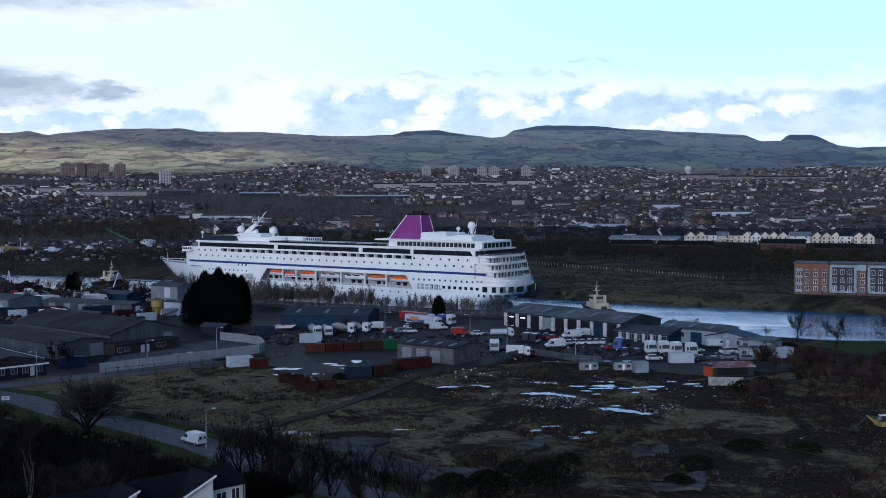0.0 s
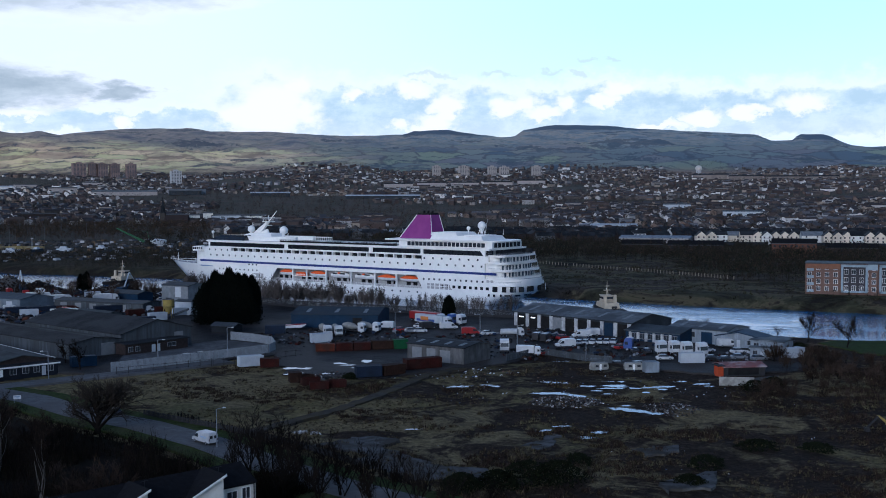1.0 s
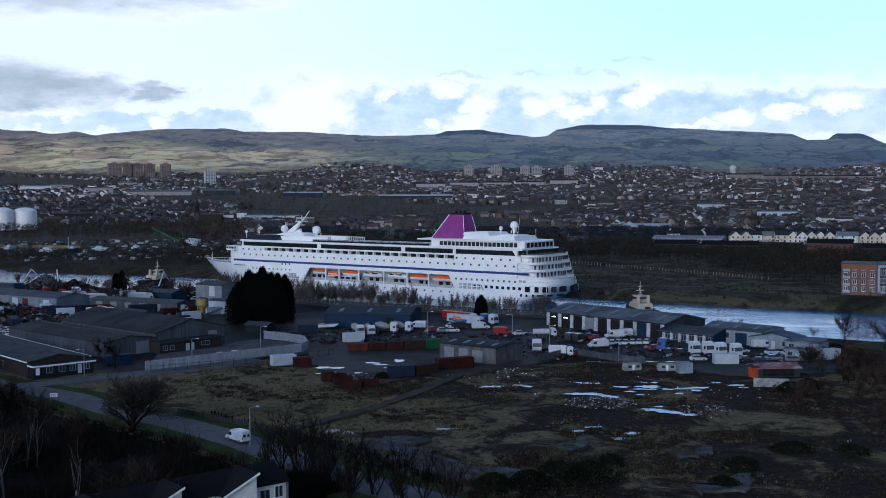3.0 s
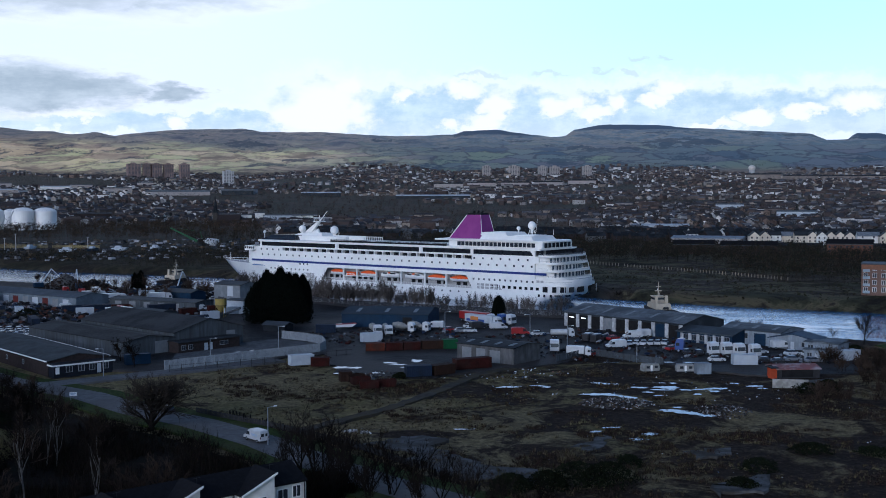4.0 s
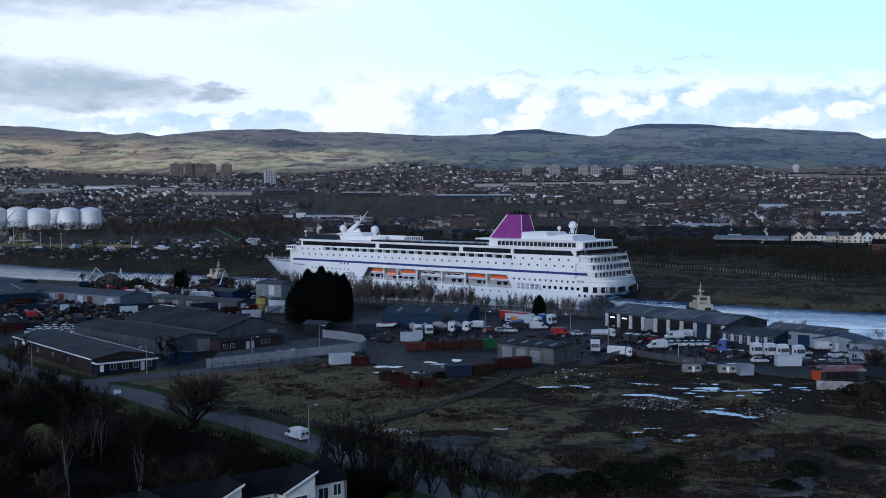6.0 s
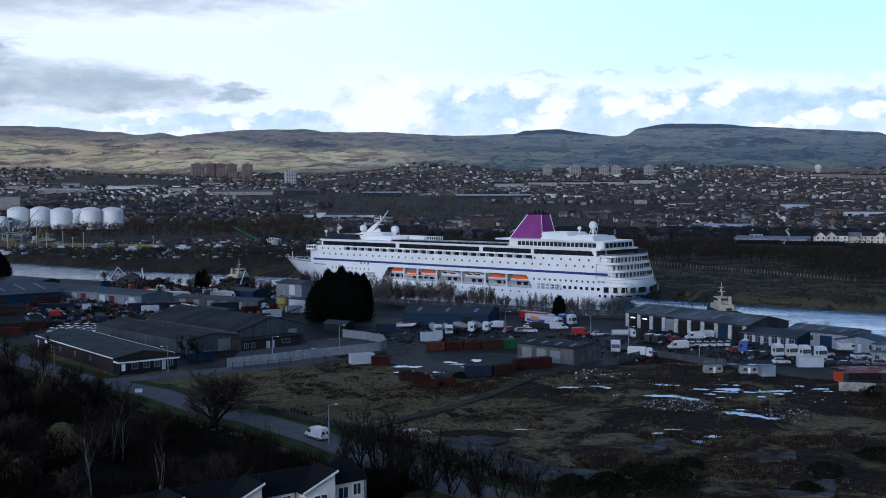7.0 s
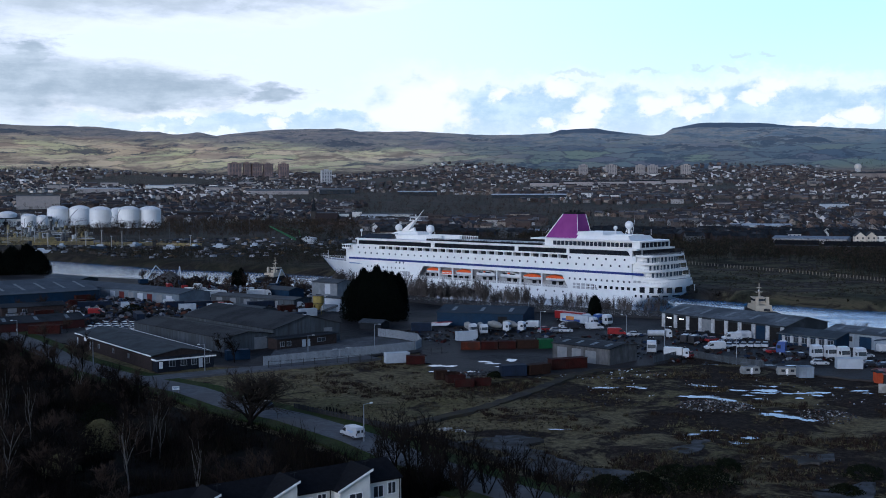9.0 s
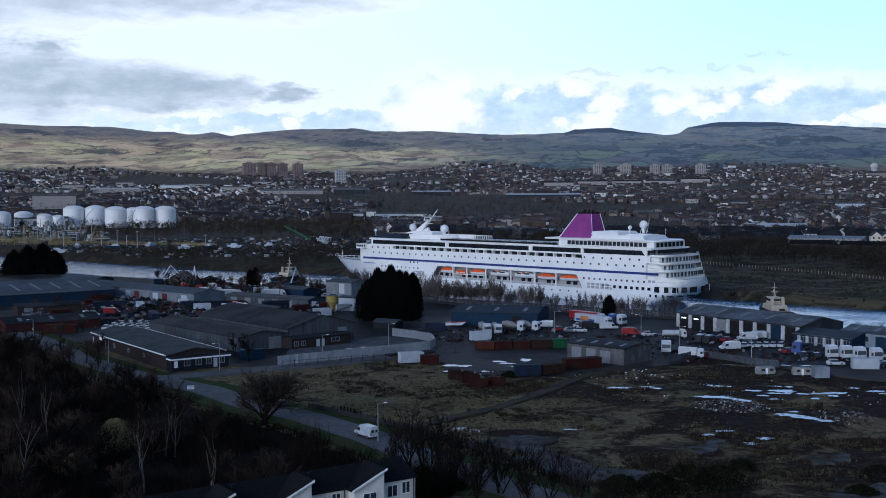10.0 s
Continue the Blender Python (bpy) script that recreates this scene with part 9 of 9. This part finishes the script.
def town():
    rs = np.random.RandomState(9)
    dark_v, dark_f, pale_v, pale_f, rv, rf = [], [], [], [], [], []
    near = []
    lm = np.array(LANDMARKS)
    cells = []
    r = 930.0
    while r < 3650:
        step = 20 + r * 0.0035
        w = 12.5 + r * 0.003
        n = int(radians(58) * r / w)
        az = np.radians(-34 + 58 * (np.arange(n) + 0.5 * (int(r) % 2)) / n) + rs.uniform(-0.15, 0.15, n) * w / r
        rr = r + 34 * (value_noise(np.degrees(az) * 0.8, np.full(n, r / 200.0), 33) - 0.5) * 2 + rs.uniform(-3, 3, n)
        cells.append(np.stack([rr * np.sin(az), rr * np.cos(az)], 1))
        r += step
    xy = np.concatenate(cells)
    ok = in_town(xy[:, 0], xy[:, 1]) & (rs.rand(len(xy)) < 0.86)
    for lx, ly, lr in lm:
        ok &= np.hypot(xy[:, 0] - lx, xy[:, 1] - ly) > lr
    xy = xy[ok]
    zz = ground_z(xy[:, 0], xy[:, 1])
    turn = (value_noise(xy[:, 0] / 240, xy[:, 1] / 240, 35) - 0.5) * 3.4
    for (x, y), z, t in zip(xy, zz, turn):
        far = math.hypot(x, y)
        L, D = rs.uniform(7, 13), rs.uniform(6.5, 8.5)
        h, rh = rs.uniform(3.6, 5.2), rs.uniform(1.8, 2.8)
        if rs.rand() < 0.06:
            L, h, rh = L * 2.2, h * 1.5, 1.5
        a = math.atan2(-x, y) + t + (math.pi / 2 if rs.rand() < 0.22 else 0)
        if far < 1130 and len(near) < 150:
            near.append((x, y, z, a, rs.randint(0, 6)))
            continue
        c, s = math.cos(a), math.sin(a)
        P = lambda u, v, w: (x + u * c - v * s, y + u * s + v * c, z + w)
        # half the houses of the western band take the walls painted as sunlit
        if x < -0.29 * y and 2200 < far < 3000 and rs.rand() < 0.5:
            wv, wf = pale_v, pale_f
        else:
            wv, wf = dark_v, dark_f
        k = len(wv)
        wv += [P(-L / 2, -D / 2, -1), P(L / 2, -D / 2, -1), P(L / 2, D / 2, -1), P(-L / 2, D / 2, -1), P(-L / 2, -D / 2, h), P(L / 2, -D / 2, h), P(L / 2, D / 2, h), P(-L / 2, D / 2, h), P(-L / 2, 0, h + rh), P(L / 2, 0, h + rh)]
        wf += [(k, k + 1, k + 5, k + 4), (k + 2, k + 3, k + 7, k + 6), (k + 1, k + 2, k + 6, k + 9, k + 5), (k + 3, k, k + 4, k + 8, k + 7)]
        k = len(rv)
        e = 0.3
        rv += [P(-L / 2 - e, -D / 2 - e, h - 0.1), P(L / 2 + e, -D / 2 - e, h - 0.1), P(L / 2 + e, 0, h + rh + 0.12), P(-L / 2 - e, 0, h + rh + 0.12), P(L / 2 + e, D / 2 + e, h - 0.1), P(-L / 2 - e, D / 2 + e, h - 0.1)]
        rf += [(k, k + 1, k + 2, k + 3), (k + 3, k + 2, k + 4, k + 5)]
    for nm, v, f, m, lab in (("town_houses", dark_v, dark_f, house_walls, "brick and rendered house walls of the far town"), ("pale_town_houses", pale_v, pale_f, sunlit_walls, "rendered house walls of the western town, paled as if sunlit"), ("town_roofs", rv, rf, house_roofs, "dark tiled roofs of the far town")):
        me = bpy.data.meshes.new(nm)
        me.from_pydata(v, [], f)
        me.materials.append(m)
        tagged(new(nm, me), lab, "houses", kind="stuff")
    return near


def semi(wall, label, L):
    ob = thing("house", pose(0, 0, -60), label, "house", "houses near the far bank")
    b = MB()
    b.section([(-4, -1), (4, -1), (4, 5), (0, 7.8), (-4, 5)], -L / 2, L / 2)
    part("wall", b, wall, ob)
    b = MB()
    for s in (-1, 1):
        b.section([(s * 4.3, 4.9), (0, 7.9), (0, 8.15), (s * 4.3, 5.15)], -L / 2 - 0.3, L / 2 + 0.3)
    part("roof", b, roof_tile if L < 12 else sheet_dark, ob)
    for k in range(3):
        for zz in (0.9, 3.2):
            b = MB()
            b.box(-L / 3 + k * L / 3 - 0.7, -L / 3 + k * L / 3 + 0.7, -4.06, -3.95, zz, zz + 1.2)
            part("window", b, glass_dark, ob)
    b = MB()
    b.box(-0.5, 0.5, -0.4, 0.4, 7.4, 9.2)
    part("chimney", b, brick_brown, ob)
    return ob


nearest = town()
kinds = [None, semi(brick_brown, "brown brick house with tiled roof", 14), semi(render_cream, "cream rendered semi-detached house", 12), semi(concrete, "grey rendered terrace house", 16)]
first = set()
for x, y, z, a, k in nearest:
    k = (1, 1, 3, 2, 3, 1)[k]
    m = pose(x, y, z, 0, 0, math.degrees(a))
    if k in first:
        copy_thing(kinds[k], m)
    else:
        kinds[k].matrix_basis = m
        first.add(k)


# woods and garden trees of the far side: many small twig clumps
def far_trees(n, where, h0, h1, material, seed, label, shards=26):
    r = np.random.RandomState(seed)
    az, rad = r.uniform(-34, 25, n * 4), None
    lo, hi, keep = where
    rad = np.sqrt(r.uniform(lo ** 2, hi ** 2, n * 4))
    x, y = rad * np.sin(np.radians(az)), rad * np.cos(np.radians(az))
    ok = keep(x, y, az, rad) & (river_side(x, y) < -6)
    for lx, ly, lr in LANDMARKS:
        ok &= np.hypot(x - lx, y - ly) > lr * 0.8
    x, y = x[ok][:n], y[ok][:n]
    z = ground_z(x, y)
    k = len(x)
    P = np.stack([x, y, z], 1)
    h = r.uniform(h0, h1, k)
    w = h * r.uniform(0.32, 0.5, k)
    e = np.zeros((k, 3))
    e[:, 0] = 0.09 + np.hypot(x, y) * 0.00006
    up = np.zeros((k, 3))
    up[:, 2] = h * 0.7
    foot = P - np.array([0, 0, 1.0])
    trunks = np.stack([foot - e, foot + e, P + up], 1).reshape(-1, 3)
    g = r.normal(size=(k, shards, 3)) * 0.42
    c = P[:, None, :] + np.stack([g[..., 0] * w[:, None], g[..., 1] * w[:, None], h[:, None] * (0.56 + 0.3 * np.clip(g[..., 2], -1.3, 1.3))], -1)
    l = h[:, None, None] * r.uniform(0.07, 0.17, (k, shards, 1)) * (26 / max(shards, 26)) ** 0.35
    d = r.normal(size=(k, shards, 3))
    d[..., 2] = np.abs(d[..., 2]) + 0.5
    d = d / np.linalg.norm(d, axis=-1, keepdims=True) * l
    e = r.normal(size=(k, shards, 3))
    e = e / np.linalg.norm(e, axis=-1, keepdims=True) * l * 0.34
    vs = np.concatenate([trunks, np.stack([c - e, c + e, c + d], 2).reshape(-1, 3)])
    fs = np.arange(len(vs)).reshape(-1, 3)
    me = bpy.data.meshes.new("far_trees")
    me.from_pydata(vs.tolist(), [], fs.tolist())
    me.materials.append(material)
    return tagged(new("far_trees", me), label, "trees", kind="stuff")


wood_mat = palette("winter_wood", [(0.050, 0.036, 0.026), (0.034, 0.027, 0.021), (0.070, 0.046, 0.029), (0.026, 0.022, 0.019), (0.038, 0.034, 0.022)], rough=0.95, grain=0.3)
# paler than dark_wood: distance haze put into the tree colours
far_wood = palette("hazed_far_trees", [(0.078, 0.069, 0.064), (0.064, 0.060, 0.056), (0.10, 0.082, 0.066), (0.058, 0.062, 0.054)], rough=0.95, grain=0.3)
dark_wood = palette("dark_town_trees", [(0.030, 0.025, 0.020), (0.021, 0.020, 0.016), (0.044, 0.033, 0.023), (0.018, 0.022, 0.014)], rough=0.95, grain=0.3)
far_trees(1500, (640, 1420, lambda x, y, az, r: (az < -12.5) & (az > -26.6) & (r > 1010) & (r < np.interp(az, [-34, -29, -20, -12], [1080, 1110, 1350, 1300]))), 8, 13, wood_mat, 61, "brown leafless wood behind the shipyards", 48)
far_trees(2000, (560, 1000, lambda x, y, az, r: (az > -4) & (r > np.interp(az, [-4, 4, 10, 14, 25], [900, 700, 690, 560, 520])) & (r < np.interp(az, [-4, 4, 12, 25], [1010, 900, 835, 820]))), 6, 12, dark_wood, 62, "dark bare woodland across the river", 48)
far_trees(4200, (660, 850, lambda x, y, az, r: (az < -10) & (value_noise(x / 40, y / 40, 41) > 0.34)), 2, 5.5, dark_wood, 68, "low scrub on the far bank", 12)
far_trees(500, (700, 1060, lambda x, y, az, r: (az > -16) & (az < -2) & (r > 860)), 6, 11, dark_wood, 63, "bare trees along the far bank")
far_trees(3400, (1000, 2000, lambda x, y, az, r: in_town(x, y)), 6, 12, dark_wood, 64, "garden and street trees in the town", 20)
far_trees(3400, (2000, 3500, lambda x, y, az, r: (value_noise(x / 120, y / 120, 36) > 0.42)), 8, 15, far_wood, 65, "dark trees among the farther streets", 14)
far_trees(1500, (1100, 3500, lambda x, y, az, r: ~in_town(x, y)), 8, 14, far_wood, 66, "trees in the parks of the town", 18)
far_trees(1700, (1000, 2100, lambda x, y, az, r: ~in_town(x, y)), 6, 12, wood_mat, 70, "brown leafless trees in the parks", 14)
far_trees(1300, (3300, 3900, lambda x, y, az, r: value_noise(x / 90, y / 300, 38) > 0.60), 6, 11, wood_mat, 67, "plantations and hedgerow trees on the hills", 12)

far_trees(420, (440, 700, lambda x, y, az, r: (az > 11) & (value_noise(x / 25, y / 25, 44) > 0.5)), 1.5, 4.5, dark_wood, 71, "dark scrub along the far bank", 30)
# clutter along the shipyards of the far bank
r = random.Random(14)
b = MB()
for _ in range(1500):
    az, rad = r.uniform(-32, -9), r.uniform(760, 1030)
    x, y = polar(az, rad)
    if float(river_side(np.array([x]), np.array([y]))[0]) > -10:
        continue
    b.m = pose(x, y, gz(x, y), 0, 0, r.uniform(0, 180))
    s = r.uniform(0.4, 1.7)
    b.taper(-s * r.uniform(0.8, 2.4), s, -s, s, -0.2, s * r.uniform(0.5, 1.3), s * 0.1, s * 0.2, s * 0.1)
b.m = None
tagged(part("shipyard_clutter", b, palette("shipyard_colours", [(0.16, 0.16, 0.165), (0.05, 0.05, 0.053), (0.4, 0.4, 0.41), (0.07, 0.06, 0.05), (0.05, 0.06, 0.075), (0.03, 0.03, 0.03), (0.12, 0.085, 0.05), (0.06, 0.06, 0.06), (0.04, 0.04, 0.04)])), "parked cars, stacks and boxes in the far shipyards", "clutter", kind="stuff")
b = MB()
for _ in range(420):
    az, rad = r.uniform(-33, -25.5), r.uniform(1000, 1300)
    x, y = polar(az, rad)
    if any(math.hypot(x - lx, y - ly) < lr * 0.62 for lx, ly, lr in LANDMARKS):
        continue
    b.m = pose(x, y, gz(x, y), 0, 0, -az + r.choice((0, 0, 90)) + r.uniform(-4, 4))
    k = r.random()
    if k < 0.5:
        b.box(-r.uniform(1, 4), r.uniform(1, 4), -1.2, 1.2, -0.3, r.uniform(1.2, 3.6))
    elif k < 0.8:
        w = r.uniform(4, 12)
        b.tube((-w, 0, 1.6), (w, 0, 1.6), 0.35, n=6).tube((-w, 1, 2.2), (w, 1, 2.2), 0.3, n=6)
    else:
        b.tube((0, 0, -0.3), (0, 0, r.uniform(4, 8)), 1.4, n=10)
b.m = None
tagged(part("terminal_clutter", b, palette("terminal_colours", [(0.45, 0.46, 0.46), (0.20, 0.18, 0.12), (0.30, 0.25, 0.13), (0.12, 0.12, 0.12), (0.55, 0.55, 0.53), (0.24, 0.26, 0.25), (0.08, 0.08, 0.08)])), "pipes, pumps and small sheds round the oil tanks", "clutter", kind="stuff")
for i in range(26):
    az, rad = r.uniform(-31, -16), r.uniform(830, 1150)
    x, y = polar(az, rad)
    mast = MB()
    h = r.uniform(9, 17)
    mast.tube((0, 0, -0.5), (0, 0, h), 0.2, 0.12, 6).box(-0.7, 0.7, -0.2, 0.2, h - 0.3, h)
    solo("floodlight_mast", mast, concrete, "grey steel floodlight mast in the yards", "mast", "floodlight masts", m=pose(x, y, gz(x, y)))
for i in range(9):
    az, rad = -29.5 + 1.5 * i + r.uniform(-0.4, 0.4), r.uniform(850, 930)
    x, y = polar(az, rad)
    bt = thing("laid_up_boat", pose(x, y, gz(x, y), 0, 0, r.uniform(0, 360)), "pale covered boat laid up ashore", "boat", "laid-up boats")
    b = MB()
    b.side([(-6, 2.4), (-5.4, 0.4), (4, 0.4), (6.8, 2.8)], -1.9, 1.9)
    part("hull", b, sheet_white if i % 3 else sheet_blue, bt)
    b = MB()
    b.taper(-3.5, 2.2, -1.5, 1.5, 2.4, 4.0, 0.6, 1.2, 0.3)
    part("cabin", b, sheet_white, bt)
x, y = polar(-14.95, 950)
tk = thing("round_tank", pose(x, y, gz(x, y)), "low round white storage tank on the quay", "storage tank")
b = MB()
b.tube((0, 0, -0.5), (0, 0, 4.0), 8.6, 8.6, 32)
part("shell", b, tank_white, tk)
b = MB()
b.tube((0, 0, 4.0), (0, 0, 4.9), 8.7, 2.0, 32)
part("roof", b, tank_white, tk)
crane_green = mat("crane_green_paint", (0.055, 0.15, 0.07), (0.04, 0.11, 0.055), 0.6, 0.6)
gc = thing("green_crane", pose(*polar(-15.35, 930), 5, 0, 0, 168), "green lattice yard crane with lowered jib", "crane")
b = MB()
b.box(-2.5, 2, -2, 2, 0, 4).box(-1.5, 1.5, -1.5, 1.5, 4, 6)
part("cab", b, sheet_dark, gc)
for sd in (-0.9, 0.9):
    for up in (0.0, 1.4):
        b = MB()
        b.tube((2, sd, 3 + up), (27, sd * 0.4, 14.5 + up * 0.4), 0.24, 0.16, 4)
        part("chord", b, crane_green, gc)
b = MB()
for k in range(12):
    b.tube((2 + 2.05 * k, -0.9 + 0.04 * k, 3 + 0.95 * k), (4.05 + 2.05 * k, 0.9 - 0.04 * k, 5.2 + 0.9 * k), 0.13, n=3)
part("lacing", b, crane_green, gc)
b = MB()
b.tube((-1.5, 0, 6), (0, 0, 12), 0.2, n=4).tube((0, 0, 12), (26, 0, 15), 0.06, n=3)
part("back_stay", b, crane_green, gc)
wf = thing("post_fence", pose(0, 0, 0), "row of pale weathered posts across the river flats", "fence")
pb = MB()
pb.taper(-0.22, 0.22, -0.12, 0.12, -0.3, 1.7, 0.03, 0.03, 0.02)
post_mesh = pb.mesh("post", mat("pale_weathered_timber", (0.26, 0.22, 0.16), (0.17, 0.145, 0.11), 1.0, 0.85, vary=0.3))
for k in range(64):
    x, y = polar(4.3 + 9.8 * k / 63, 690 - 115 * (k / 63) ** 0.9)
    if k % 17 == 11:
        continue
    p = new("post", post_mesh)
    p.parent = wf
    p.matrix_basis = pose(x, y, gz(x, y), 0, 4 * math.sin(k * 5.1), 10 * math.sin(k * 2.3))

# dark brick flats among the riverside trees
brick_dark = mat("soot_dark_brick", (0.050, 0.035, 0.030), (0.034, 0.026, 0.024), 0.8, 0.9, 0, 0.1, (0.07, 0.05, 0.042), 0.1, 0.6)
brick_warm = mat("warm_brick", (0.12, 0.062, 0.042), (0.085, 0.047, 0.034), 0.8, 0.9, 0, 0.1)
for az0, az1, r0, storeys, wall in ((8.6, 10.6, 800, 2, brick_dark), (10.9, 13.6, 790, 2, brick_dark), (15.9, 18.0, 760, 3, brick_warm), (18.4, 20.8, 770, 2, brick_dark)):
    ob, L, h = flats(polar(az0, r0), polar(az1, r0), 11, storeys, wall, "dark brick flats half hidden by bare trees", 8, False)
    ridge = MB()
    ridge.section([(-0.5, h + 0.5), (11.5, h + 0.5), (5.5, h + 3.4)], -0.4, L + 0.4)
    part("pitched_roof", ridge, roof_tile, ob)

# yellow pipe racks of the tank farm
rack_yellow = mat("faded_yellow_pipe_paint", (0.30, 0.24, 0.10), (0.20, 0.165, 0.08), 0.3, 0.7, 0, 0, (0.14, 0.12, 0.08), 0.05, 0.6)
for az0, az1, r0, r1, h in ((-31.5, -28.4, 960, 950, 4.2), (-28.2, -25.4, 945, 930, 3.6), (-25.3, -22.6, 925, 905, 3.4), (-22.4, -20.2, 910, 890, 2.8), (-30.5, -27.2, 1010, 1000, 4.6)):
    xa, ya = polar(az0, r0)
    xb, yb = polar(az1, r1)
    k = math.hypot(xb - xa, yb - ya)
    rack = thing("pipe_rack", axes((xa, ya), (xb, yb), max(gz(xa, ya), gz(xb, yb))), "long faded yellow steel pipe rack", "pipe rack", "pipe racks")
    for j in range(4):
        b = MB()
        b.tube((0, 0.6 * (j % 2), h * (0.35 + 0.21 * j)), (k, 0.6 * (j % 2), h * (0.35 + 0.21 * j)), 0.22, n=6)
        part("pipe", b, rack_yellow, rack)
    for j in range(int(k / 6) + 1):
        b = MB()
        b.box(6 * j - 0.15, 6 * j + 0.15, 0.1, 0.4, -1.5, h * 1.02)
        part("post", b, rack_yellow, rack)
